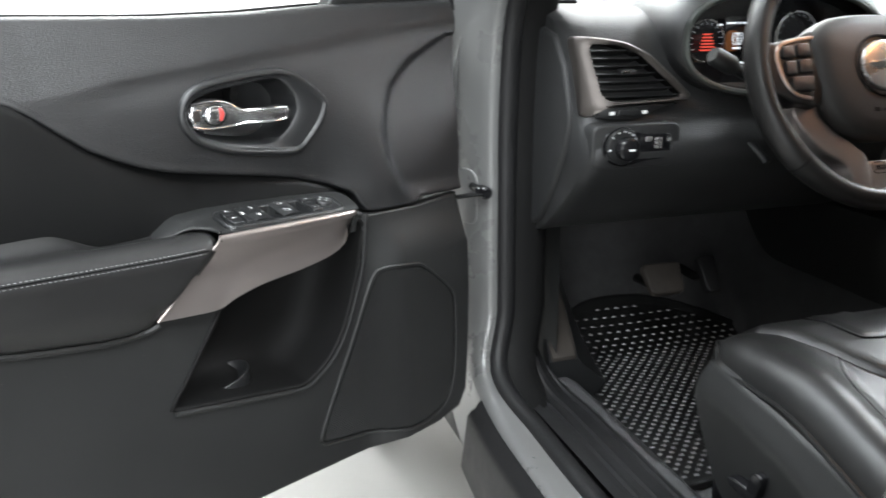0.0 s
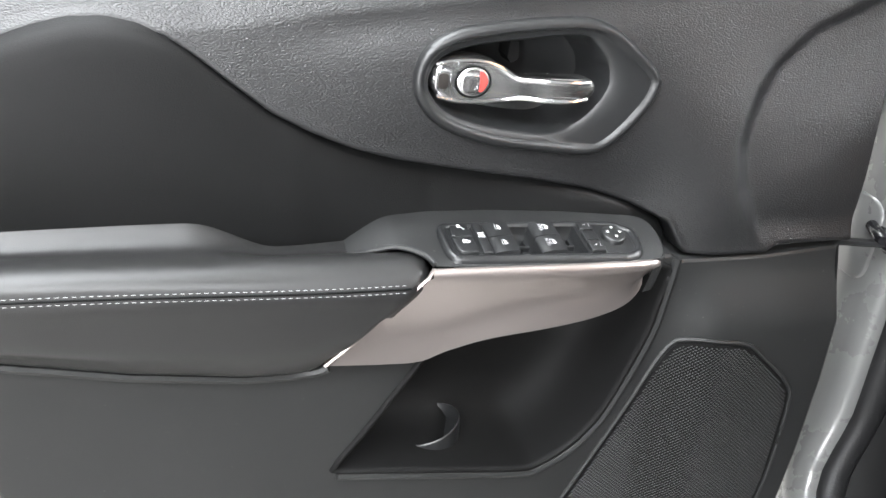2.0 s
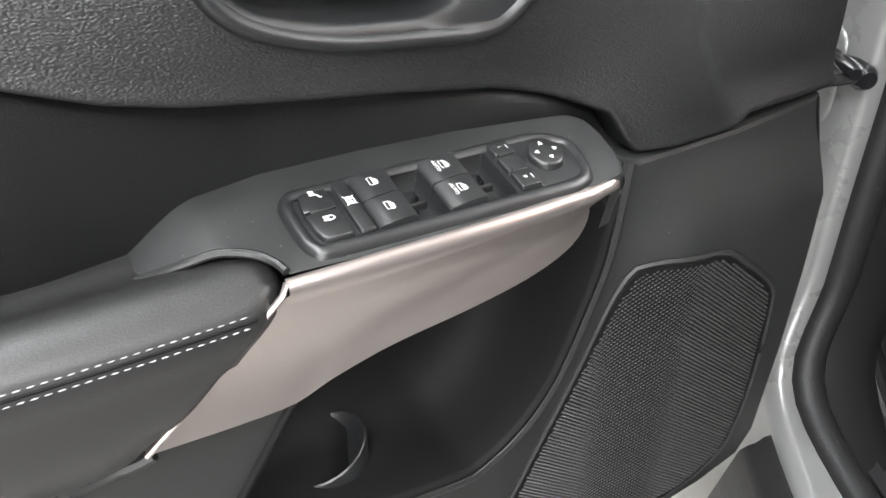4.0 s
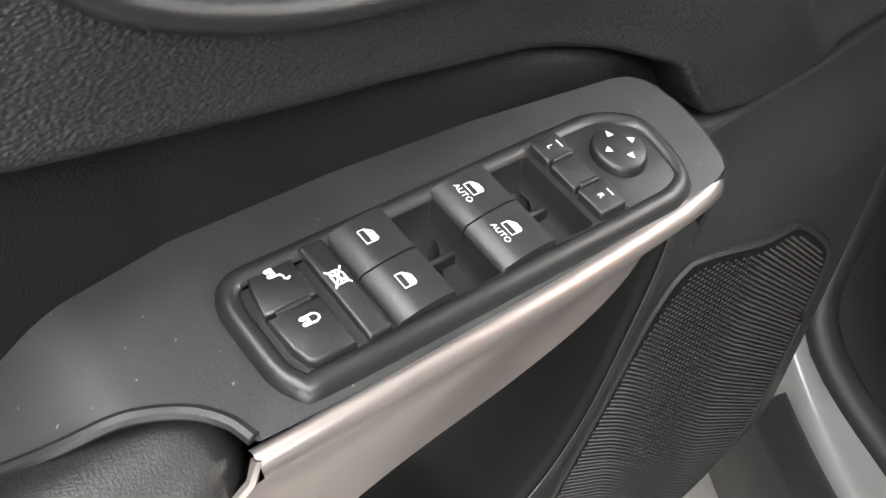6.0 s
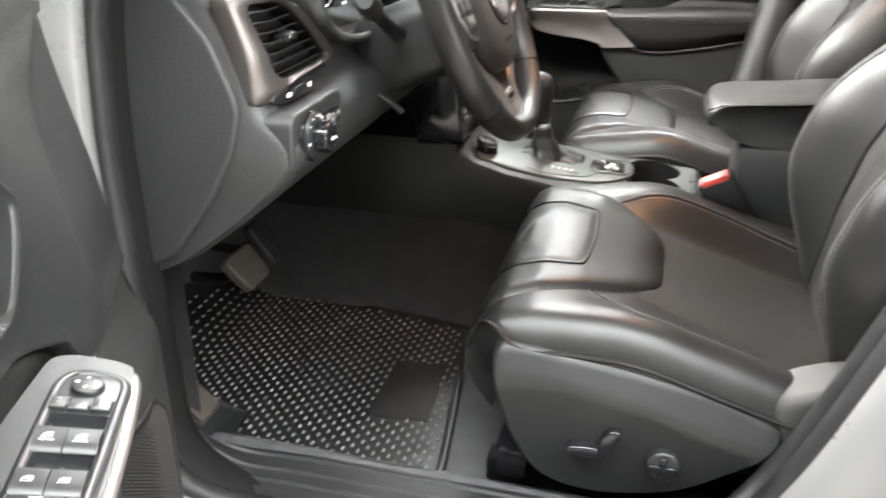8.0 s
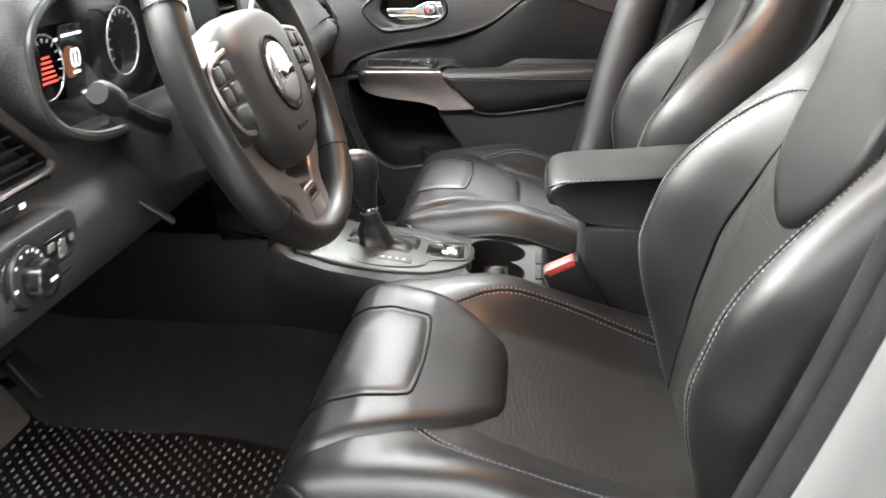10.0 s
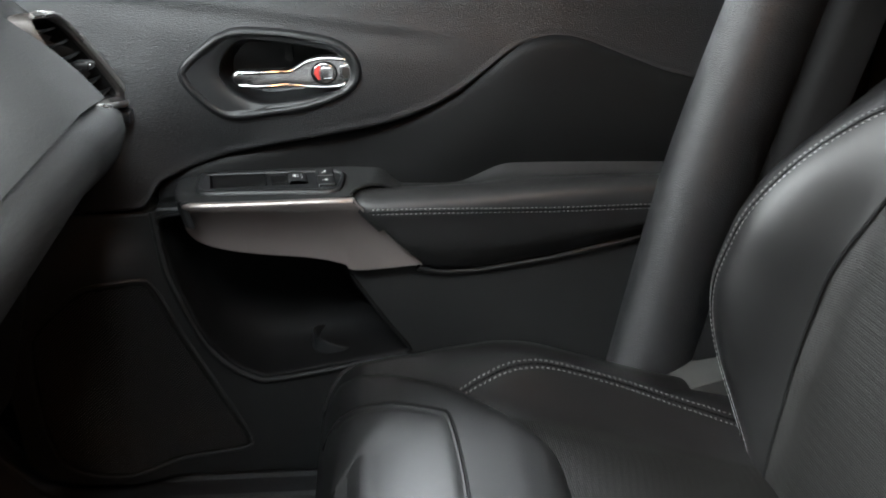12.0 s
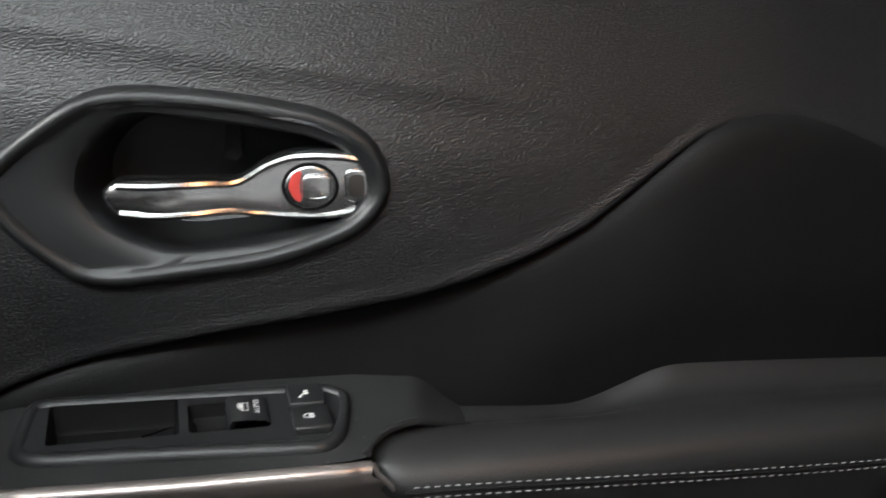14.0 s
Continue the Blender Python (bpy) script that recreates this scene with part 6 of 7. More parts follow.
# vent wheel with two marks
bm = bmesh.new()
slab(bm, rect(-0.653, 0.9515, -0.620, 0.9605, 0.003), lambda x, z, k: Vector((x, vy(x, z) - 0.004 - k, z)), 0.0, 0.004, 0.001)
w = part("vent_wheel", bm, BUTTON, dash, "small vent thumb wheel")
for x in (-0.662, -0.610):
    bm = bmesh.new()
    slab(bm, rect(x - 0.004, 0.953, x + 0.004, 0.958, 0.001), lambda x, z, k: Vector((x, vy(x, z) - 0.006 - k, z)), 0.0, 0.0012, 0.0004)
    part("mark", bm, WHITE, w, "white printed mark")
# switch panel below the vent
bm = bmesh.new()
slab(bm, rect(-0.700, 0.878, -0.560, 0.942, 0.014), lambda x, z, k: Vector((x, -0.311 - k - 0.03 * (z - 0.91), z)), -0.03, 0.002, 0.004)
panel = part("switch_panel", bm, DASHSKIN, dash, "black headlamp switch panel")
bm = bmesh.new()
slab(bm, spline([(-0.686, 0.910), (-0.680, 0.928), (-0.656, 0.9385), (-0.634, 0.931), (-0.618, 0.9275), (-0.584, 0.9265), (-0.578, 0.9235), (-0.576, 0.908), (-0.578, 0.894), (-0.586, 0.891), (-0.612, 0.889), (-0.634, 0.885), (-0.656, 0.8825), (-0.678, 0.892)], 60, True), lambda x, z, k: Vector((x, -0.3155 - k - 0.03 * (z - 0.91), z)), 0.0, 0.0015, 0.001)
part("switch_inlay", bm, GLOSS, panel, "gloss black inlay")
bm = bmesh.new()
slab(bm, disc(-0.655, 0.911, 0.0255, None, 40), lambda x, z, k: Vector((x, -0.317 - k, z)), 0.0, 0.005, 0.002)
kn = part("headlamp_dial", bm, BUTTON, panel, "round headlamp dial")
bm = bmesh.new()
slab(bm, disc(-0.652, 0.909, 0.0165, None, 32), lambda x, z, k: Vector((x, -0.322 - k, z)), 0.0, 0.016, 0.004, 0.001)
part("dial_grip", bm, GLOSS, kn)
bm = bmesh.new()
slab(bm, rect(-0.656, 0.9075, -0.646, 0.9105, 0.001), lambda x, z, k: Vector((x, -0.3392 - k, z)), 0.0, 0.0006, 0.0002)
part("dial_mark", bm, WHITE, kn, "white mark")
for a in (-65, -20, 15, 32, 50, 68, 86, 112, 140, 190):
    x, z = -0.655 + 0.0218 * math.cos(radians(a)), 0.911 + 0.0218 * math.sin(radians(a))
    w2 = 0.0018 if a in (15, 50, 190, -65) else 0.0009
    bm = bmesh.new()
    slab(bm, rect(x - w2, z - 0.0012, x + w2, z + 0.0012, 0.0003), lambda x, z, k: Vector((x, -0.3222 - k, z)), 0.0, 0.0006, 0.0002)
    part("dial_symbol", bm, WHITE, panel, "white printed symbol")
for i, (x, z, w2, h2) in enumerate(((-0.613, 0.920, 0.010, 0.007), (-0.597, 0.914, 0.011, 0.016), (-0.580, 0.918, 0.006, 0.006))):
    bm = bmesh.new()
    slab(bm, rect(x - w2 / 2, z - h2 / 2, x + w2 / 2, z + h2 / 2, 0.001), lambda x, z, k: Vector((x, -0.317 - k, z)), 0.0, 0.0012, 0.0004)
    part("dimmer", bm, SATIN, panel, "pale dimmer mark")

# top defroster grille
bm = bmesh.new()
slab(bm, rect(-0.705, -0.10, -0.625, -0.065, 0.008), lambda x, y, k: Vector((x, y, 1.1075 + k)), -0.002, 0.003, 0.001)
df = part("defroster", bm, DARK, dash, "dark side defroster grille")
for k in range(6):
    bm = bmesh.new()
    rbox(bm, (-0.700, -0.098 + 0.0052 * k, 1.109), (-0.630, -0.0955 + 0.0052 * k, 1.112), 0.0008, 1)
    part("slat", bm, BUTTON, df)

# instrument binnacle
cx, cz, cy = -0.372, 1.048, -0.245
ring = lambda rx, rz, y, dz=0: [Vector((cx + rx * math.copysign(abs(math.cos(t)) ** 0.8, math.cos(t)), y + 0.12 * (math.sin(t) * rz), cz + dz + rz * math.copysign(abs(math.sin(t)) ** 0.8, math.sin(t)))) for t in np.linspace(0, 2 * math.pi, 56, endpoint=False)]
bm = bmesh.new()
loft(bm, [ring(0.191, 0.092, -0.14, 0.010), ring(0.191, 0.092, -0.245, 0.008), ring(0.187, 0.088, -0.276, 0.004), ring(0.178, 0.080, -0.286), ring(0.166, 0.071, -0.280)], True)
part("binnacle_hood", bm, SOFT, dash, "black instrument hood", sharp=60)
bm = bmesh.new()
tube(bm, ring(0.171, 0.075, -0.284), 0.0050, 8, closed=True, up=(0, 1, 0))
part("binnacle_ring", bm, SILVERPAINT, dash, "satin silver instrument ring")
bm = bmesh.new()
loft(bm, [ring(0.168, 0.073, -0.281), ring(0.162, 0.067, -0.264)], True, False, True)
clus = part("instrument_face", bm, GLOSS, dash, "gloss black instrument face")
FY = -0.2745
for gx, gz, gr in ((-0.503, 1.052, 0.030), (-0.346, 1.056, 0.036)):
    bm = bmesh.new()
    tube(bm, [Vector((gx + gr * math.cos(t), FY, gz + gr * math.sin(t))) for t in np.linspace(0, 2 * math.pi, 32, endpoint=False)], 0.0010, 6, closed=True, up=(0, 1, 0))
    part("gauge_ring", bm, SATIN, clus, "silver gauge ring")
    for k in range(13):
        t = radians(-30 + 20 * k)
        bm = bmesh.new()
        tube(bm, [Vector((gx + c * math.cos(t), FY, gz + c * math.sin(t))) for c in (gr - 0.007, gr - 0.003)], 0.0005, 4)
        part("gauge_tick", bm, LIT_DIM, clus, "lit gauge tick")
for k in range(6):
    bm = bmesh.new()
    slab(bm, rect(-0.513 + 0.0008 * k, 1.0375 + 0.0045 * k, -0.486 - 0.0018 * k, 1.0397 + 0.0045 * k, 0.0006), lambda x, z, k2: Vector((x, FY - k2, z)), 0.0, 0.0003, 0.0001)
    part("gauge_bar", bm, LIT_RED, clus, "red lit gauge bar")
bm = bmesh.new()
slab(bm, rect(-0.472, 1.016, -0.398, 1.086, 0.004), lambda x, z, k: Vector((x, -0.2725 - k, z)), 0.0, 0.001, 0.0003)
part("trip_screen", bm, GLOSS, clus, "dark trip screen")
bm = bmesh.new()
slab(bm, rect(-0.470, 1.036, -0.448, 1.066, 0.008), lambda x, z, k: Vector((x, FY + 0.0004 - k, z)), 0.0, 0.0003, 0.0001)
part("screen_field", bm, LIT_AMBER, clus, "dim amber lit field")
for ox in (-0.4535, -0.4465):
    bm = bmesh.new()
    tube(bm, [Vector((ox + 0.0042 * math.cos(t), FY - 0.0004, 1.054 + 0.0085 * math.sin(t))) for t in np.linspace(0, 2 * math.pi, 20, endpoint=False)], 0.0008, 4, closed=True, up=(0, 1, 0))
    part("screen_symbol", bm, LIT_WHITE, clus, "lit screen symbol")
for k, (x0, x1, z) in enumerate(((-0.485, -0.478, 1.0745), (-0.470, -0.465, 1.0765), (-0.4645, -0.459, 1.0765), (-0.4585, -0.453, 1.0765), (-0.450, -0.4465, 1.0765), (-0.444, -0.439, 1.0765), (-0.4385, -0.433, 1.0765), (-0.457, -0.444, 1.0405), (-0.446, -0.436, 1.019))):
    bm = bmesh.new()
    slab(bm, rect(x0, z - 0.0014, x1, z + 0.0014, 0.0005), lambda x, z, k2: Vector((x, FY - 0.0004 - k2, z)), 0.0, 0.0003, 0.0001)
    part("screen_bar", bm, LIT_WHITE, clus, "lit row of characters")

# knee panel line, hood release slot
bm = bmesh.new()
tube(bm, [Vector((x, -0.20 - 0.0 * x, 0.80)) for x in np.linspace(-0.56, -0.46, 8)], 0.004, 6)
part("panel_gap", bm, DARK, dash)

# steering column with stalks
col = thing("steering_column", "black steering column shroud with stalks", "steering column")
TILT = radians(22)
WC = Vector((-0.345, -0.445, 1.023))
WM = Matrix.Translation(WC) @ Matrix(((1, 0, 0, 0), (0, math.sin(TILT), -math.cos(TILT), 0), (0, math.cos(TILT), math.sin(TILT), 0), (0, 0, 0, 1)))
bm = bmesh.new()
rbox(bm, (-0.062, -0.075, -0.27), (0.062, 0.035, -0.062), 0.03, 4, WM)
part("shroud", bm, HARD, col, "black column shroud")
bm = bmesh.new()
tube(bm, [WM @ Vector(p) for p in ((-0.05, -0.005, -0.12), (-0.10, 0.014, -0.115), (-0.152, 0.038, -0.105))], lambda t: 0.011 - 0.003 * t, 10)
part("stalk", bm, BUTTON, col, "black indicator stalk")
bm = bmesh.new()
tube(bm, [WM @ Vector(p) for p in ((-0.146, 0.035, -0.107), (-0.156, 0.040, -0.104), (-0.180, 0.050, -0.098), (-0.188, 0.053, -0.096))], lambda t: 0.014 if 0.1 < t < 0.95 else 0.010, 12)
part("stalk_knob", bm, HARD, col, "black stalk end")
bm = bmesh.new()
tube(bm, [WM @ Vector(p) for p in ((0.05, 0.01, -0.12), (0.11, 0.02, -0.112), (0.165, 0.03, -0.10))], lambda t: 0.009 + 0.003 * t, 10)
part("stalk", bm, BUTTON, col, "black wiper stalk")
bm = bmesh.new()
tube(bm, [Vector((-0.440, -0.300, 0.915)), Vector((-0.437, -0.325, 0.898)), Vector((-0.430, -0.345, 0.880))], 0.008, 10, 0.5)
part("tilt_lever", bm, BUTTON, col, "dark tilt lever")

# steering wheel
wheel = thing("steering_wheel", "black leather steering wheel with champagne spokes", "steering wheel", WM)
bm = bmesh.new()
RR = 0.177
rings = []
for a in np.linspace(0, 2 * math.pi, 96, endpoint=False):
    thick = 1 + 0.10 * (abs(math.sin(a * 2 + 0.2)) ** 6)
    flat = 0.972 if math.sin(a) < -0.85 else 1.0
    rings.append([Vector(((RR + 0.0155 * thick * math.cos(t)) * math.cos(a), (RR + 0.0155 * thick * math.cos(t)) * math.sin(a), -0.022 + 0.0185 * thick * math.sin(t))) for t in np.linspace(0, 2 * math.pi, 16, endpoint=False)])
rings.append(rings[0])
loft(bm, rings)
bmesh.ops.remove_doubles(bm, verts=bm.verts, dist=1e-6)
part("rim", bm, RIM, wheel, "black leather wheel rim", sharp=80)
for a in (32, 148, 222, 318):
    bm = bmesh.new()
    t0 = radians(a)
    tube(bm, [Vector(((RR + 0.0172 * math.cos(t)) * math.cos(t0), (RR + 0.0172 * math.cos(t)) * math.sin(t0), -0.022 + 0.0202 * math.sin(t))) for t in np.linspace(0, 2 * math.pi, 20, endpoint=False)], 0.0009, 4, closed=True)
    part("rim_seam", bm, DARK, wheel)
HUB = spline([(-0.102, 0.044), (-0.082, 0.063), (-0.050, 0.074), (0.0, 0.077), (0.050, 0.074), (0.082, 0.063), (0.102, 0.044), (0.099, 0.018), (0.096, -0.012), (0.087, -0.046), (0.066, -0.076), (0.034, -0.093), (0.0, -0.097), (-0.034, -0.093), (-0.066, -0.076), (-0.087, -0.046), (-0.096, -0.012), (-0.099, 0.018)], 80, True)
bm = bmesh.new()
loft(bm, [[Vector((x * k, y * k, h)) for x, y in HUB] for k, h in ((0.90, -0.060), (1.0, -0.035), (1.0, -0.020), (0.97, -0.010), (0.90, -0.003), (0.75, 0.001), (0.5, 0.003), (0.05, 0.004))], True, True, True)
hub = part("airbag_cover", bm, COVER, wheel, "smooth black airbag cover", sharp=60)
bm = bmesh.new()
tube(bm, [Vector((0.041 * math.cos(t), 0.041 * math.sin(t), 0.0035)) for t in np.linspace(0, 2 * math.pi, 40, endpoint=False)], 0.0022, 6, closed=True)
part("badge_groove", bm, DARK, hub)
bm = bmesh.new()
slab(bm, disc(0, 0.0, 0.0345, n=40), lambda x, y, k: Vector((x, y, 0.003 + k)), 0.0, 0.005, 0.003, 0.0015)
badge = part("badge", bm, SATIN, hub, "round plain silver badge")
bm = bmesh.new()
slab(bm, rect(-0.024, -0.005, 0.024, 0.005, 0.003), lambda x, y, k: Vector((x, y, 0.0094 + k)), 0.0, 0.0012, 0.0006)
part("badge_bar", bm, CHROME, badge, "raised chrome bar")
for k in range(3):
    bm = bmesh.new()
    slab(bm, rect(-0.022 + 0.014 * k, -0.062, -0.012 + 0.014 * k, -0.055, 0.001), lambda x, y, k2: Vector((x, y, 0.0012 + k2)), 0.0, 0.0010, 0.0004)
    part("cover_mark", bm, DARK, hub, "embossed bar of letters")
for sg in (-1, 1):
    bm = bmesh.new()
    slab(bm, [(sg * x, y) for x, y in spline([(0.080, 0.050), (0.12, 0.046), (0.148, 0.040), (0.170, 0.034), (0.172, -0.020), (0.152, -0.034), (0.125, -0.044), (0.092, -0.040)], 48, True)], lambda x, y, k: Vector((x, y, -0.024 + k)), -0.012, 0.014, 0.005)
    sp = part("spoke", bm, BUTTON, wheel, "black side spoke with switches")
    bm = bmesh.new()
    tube(bm, [Vector((sg * x, y, -0.0085)) for x, y in spline([(0.092, 0.044), (0.12, 0.041), (0.146, 0.034), (0.154, 0.018), (0.148, -0.012), (0.132, -0.032), (0.110, -0.038)], 40)], 0.0028, 6, 0.6)
    part("switch_frame", bm, BRONZE, sp, "champagne metal switch frame")
    for j, (x0, y0, x1, y1) in enumerate(((0.102, 0.018, 0.124, 0.036), (0.127, 0.016, 0.147, 0.033), (0.102, -0.004, 0.124, 0.015), (0.127, -0.006, 0.145, 0.013), (0.102, -0.028, 0.138, -0.008))):
        bm = bmesh.new()
        slab(bm, rect(min(sg * x0, sg * x1), y0, max(sg * x0, sg * x1), y1, 0.004), lambda x, y, k: Vector((x, y, -0.011 + k)), 0.0, 0.006, 0.002)
        part("wheel_button", bm, BUTTON, sp)
    # lower spokes: two flat arms that run together at the bottom of the rim
    bm = bmesh.new()
    slab(bm, [(sg * x, y) for x, y in spline([(0.092, -0.036), (0.126, -0.044), (0.118, -0.074), (0.090, -0.106), (0.058, -0.128), (0.046, -0.164), (0.024, -0.168), (0.022, -0.122), (0.040, -0.100), (0.066, -0.080), (0.084, -0.060)], 64, True)], lambda x, y, k: Vector((x, y, -0.036 - 0.004 * abs(x) / 0.1 + k)), -0.012, 0.014, 0.004)
    part("lower_spoke", bm, BRONZE, wheel, "champagne metal lower spoke")
bm = bmesh.new()
slab(bm, rect(-0.0235, -0.168, 0.0235, -0.123, 0.008), lambda x, y, k: Vector((x, y, -0.0365 + k)), -0.012, 0.0145, 0.004)
inl = part("spoke_base", bm, BRONZE, wheel, "champagne metal spoke base")
bm = bmesh.new()
tube(bm, [Vector((x, y, -0.0222)) for x, y in rect(-0.017, -0.141, 0.017, -0.126, 0.003)], 0.0007, 5, closed=True)
part("base_outline", bm, DARK, inl, "dark engraved frame")
for q in range(4):
    bm = bmesh.new()
    slab(bm, rect(-0.0125 + 0.0068 * q, -0.137, -0.0080 + 0.0068 * q, -0.130, 0.0008), lambda x, y, k: Vector((x, y, -0.0222 + k)), 0.0, 0.0008, 0.0003)
    part("inlay_bar", bm, DARK, inl, "dark bar of lettering")

# centre stack
stack = thing("centre_stack", "black centre stack with silver frame, screen and climate knobs", "centre stack")
SB = Matrix.Translation((0.0, -0.345, 0.90)) @ Matrix.Rotation(radians(-4), 4, "X")
K = lambda x, z, k: SB @ Vector((x, -k, z))
FR = spline([(-0.066, 0.180), (-0.036, 0.198), (0.0, 0.204), (0.036, 0.198), (0.066, 0.180), (0.094, 0.152), (0.116, 0.120), (0.128, 0.085), (0.130, 0.040), (0.120, 0.014), (0.095, -0.001), (0.045, -0.004), (-0.045, -0.004), (-0.095, -0.001), (-0.120, 0.014), (-0.130, 0.040), (-0.128, 0.085), (-0.116, 0.120), (-0.094, 0.152)], 110, True)
bm = bmesh.new()
slab(bm, inset(FR, 0.004), K, -0.06, -0.004, 0.004)
part("stack_face", bm, HARD, stack, "black stack face")
bm = bmesh.new()
tube(bm, [K(x, z, 0.0) for x, z in FR], 0.0040, 10, closed=True, up=(0, -1, 0))
part("stack_frame", bm, SATIN, stack, "satin silver stack frame")
bm = bmesh.new()
slab(bm, rect(-0.072, 0.076, 0.072, 0.172, 0.012), K, -0.006, 0.004, 0.003)
sb = part("screen_bezel", bm, PALEGREY, stack, "satin dark grey screen bezel")
bm = bmesh.new()
slab(bm, rect(-0.062, 0.096, 0.060, 0.165, 0.004), K, 0.004, 0.0048, 0.0004)
part("screen", bm, SCREEN, sb, "switched-off touch screen with the ceiling's reflection painted grey")
for sg, x0, x1 in ((-1, -0.103, -0.081), (1, 0.081, 0.103)):
    bm = bmesh.new()
    vo = rect(x0, 0.076, x1, 0.136, 0.006)
    loft(bm, [[K(x, z, h) for x, z in inset(vo, i)] for h, i in ((-0.004, -0.002), (0.002, 0.0), (0.001, 0.003), (-0.03, 0.004))], True, False, True)
    vt = part("stack_vent", bm, DARK, stack, "dark upright vent")
    for k in range(5):
        bm = bmesh.new()
        z = 0.081 + 0.0110 * k
        loft(bm, [[K(x, z + dz, h) for h, dz in ((-0.001, 0.0), (-0.001, 0.002), (-0.022, 0.008), (-0.022, 0.0055))] for x in (x0 + 0.003, x1 - 0.003)], True, True, True)
        part("slat", bm, BUTTON, vt)
    bm = bmesh.new()
    rbox(bm, (-0.009, -0.006, -0.005), (0.009, 0.010, 0.005), 0.003, 2, Matrix.Translation(K(0.5 * (x0 + x1), 0.118, 0.002)))
    part("vent_tab", bm, CHROME, vt, "chrome vent tab")
# tall vent between the screen and the instruments
bm = bmesh.new()
vo = spline([(-0.178, 0.215), (-0.110, 0.222), (-0.102, 0.16), (-0.108, 0.118), (-0.150, 0.110), (-0.170, 0.15)], 40, True)
loft(bm, [[K(x, z, h) for x, z in inset(vo, i)] for h, i in ((-0.040, -0.008), (-0.012, -0.008), (-0.009, -0.004), (-0.012, 0.0), (-0.050, 0.003))], True, False, True)
tall = part("side_vent", bm, SILVERPAINT, stack, "silver-edged dark vent")
bm = bmesh.new()
loft(bm, [[K(x, z, h) for x, z in inset(vo, i)] for h, i in ((-0.0125, 0.0005), (-0.046, 0.003))], True, False, True)
part("vent_box", bm, DARK, tall)
for k in range(6):
    z = 0.124 + 0.0155 * k
    bm = bmesh.new()
    loft(bm, [[K(x, z + dz, h) for h, dz in ((-0.014, 0.0), (-0.014, 0.0025), (-0.038, 0.011), (-0.038, 0.0085))] for x in (-0.160 - 0.002 * k, -0.108)], True, True, True)
    part("slat", bm, BUTTON, tall)
bm = bmesh.new()
rbox(bm, (-0.014, -0.006, -0.005), (0.014, 0.012, 0.005), 0.003, 2, Matrix.Translation(K(-0.135, 0.150, -0.010)))
part("vent_tab", bm, CHROME, tall, "chrome vent tab")
bm = bmesh.new()
slab(bm, rect(-0.102, 0.008, 0.106, 0.070, 0.012), K, -0.004, 0.002, 0.002)
hz = part("switch_panel", bm, PALEGREY, stack, "black switch row")
bm = bmesh.new()
tri = [(0.021, 0.040), (0.036, 0.040), (0.0285, 0.056)]
slab(bm, tri, K, 0.0045, 0.0052, 0.0004)
part("hazard_button", bm, RED, hz, "red hazard triangle")
bm = bmesh.new()
slab(bm, rect(-0.085, 0.022, 0.090, 0.062, 0.008), K, 0.0015, 0.0045, 0.001)
rk = part("row_key", bm, GLOSS, hz, "gloss black key strip")
bm = bmesh.new()
tube(bm, [K(x, z, 0.0035) for x, z in rect(-0.087, 0.020, 0.092, 0.064, 0.009)], 0.0016, 6, closed=True, up=(0, -1, 0))
part("strip_trim", bm, SATIN, hz, "satin line round the keys")
# climate panel lower, tilted further
SC = Matrix.Translation((0.0, -0.344, 0.828)) @ Matrix.Rotation(radians(-6), 4, "X")
KC = lambda x, z, k: SC @ Vector((x, -k, z))
bm = bmesh.new()
slab(bm, rect(-0.122, -0.090, 0.122, 0.066, 0.016), KC, -0.08, 0.0, 0.006)
cl = part("climate_panel", bm, GLOSS, stack, "gloss black climate panel")
for x, z, r in ((-0.085, 0.026, 0.023), (0.0, 0.026, 0.021), (0.088, 0.026, 0.023)):
    bm = bmesh.new()
    slab(bm, disc(x, z, r), KC, 0.0, 0.018, 0.003)
    kk = part("climate_knob", bm, BUTTON, cl, "round climate knob")
    bm = bmesh.new()
    tube(bm, [KC(x + r * 0.95 * math.cos(t), z + r * 0.95 * math.sin(t), 0.013) for t in np.linspace(0, 2 * math.pi, 28, endpoint=False)], 0.0018, 6, closed=True, up=(0, 1, 0))
    part("knob_ring", bm, CHROME, kk, "chrome knob ring")
for x in (-0.095, -0.063, -0.031, 0.0, 0.031, 0.063, 0.095):
    for z in (-0.018, -0.044):
        bm = bmesh.new()
        slab(bm, rect(x - 0.012, z - 0.009, x + 0.012, z + 0.009, 0.002), KC, 0.0, 0.003, 0.001)
        ky = part("climate_key", bm, BUTTON, cl)
        bm = bmesh.new()
        slab(bm, rect(x - 0.005, z - 0.0015, x + 0.005, z + 0.002, 0.0006), KC, 0.003, 0.0034, 0.0001)
        part("key_mark", bm, WHITE, ky, "pale printed mark")

# passenger vent and glovebox
vyp = lambda x, z: -0.270 + 0.52 * max(0, z - 0.97) + 0.10 * max(0, x - 0.64) + 0.012 * smooth(x, 0.622, 0.600)
make_vent(dash, [(0.606, 1.057), (0.635, 1.055), (0.666, 1.034), (0.692, 0.998), (0.704, 0.970), (0.700, 0.957), (0.682, 0.959), (0.648, 0.965), (0.604, 0.971), (0.597, 0.981), (0.597, 1.02), (0.598, 1.046)],
          [(0.608, 1.052), (0.632, 1.050), (0.660, 1.030), (0.684, 0.996), (0.694, 0.972), (0.690, 0.966), (0.675, 0.968), (0.645, 0.972), (0.608, 0.975), (0.600, 0.983), (0.600, 1.02), (0.601, 1.043)], vyp, 6, (0.648, 1.005))
bm = bmesh.new()
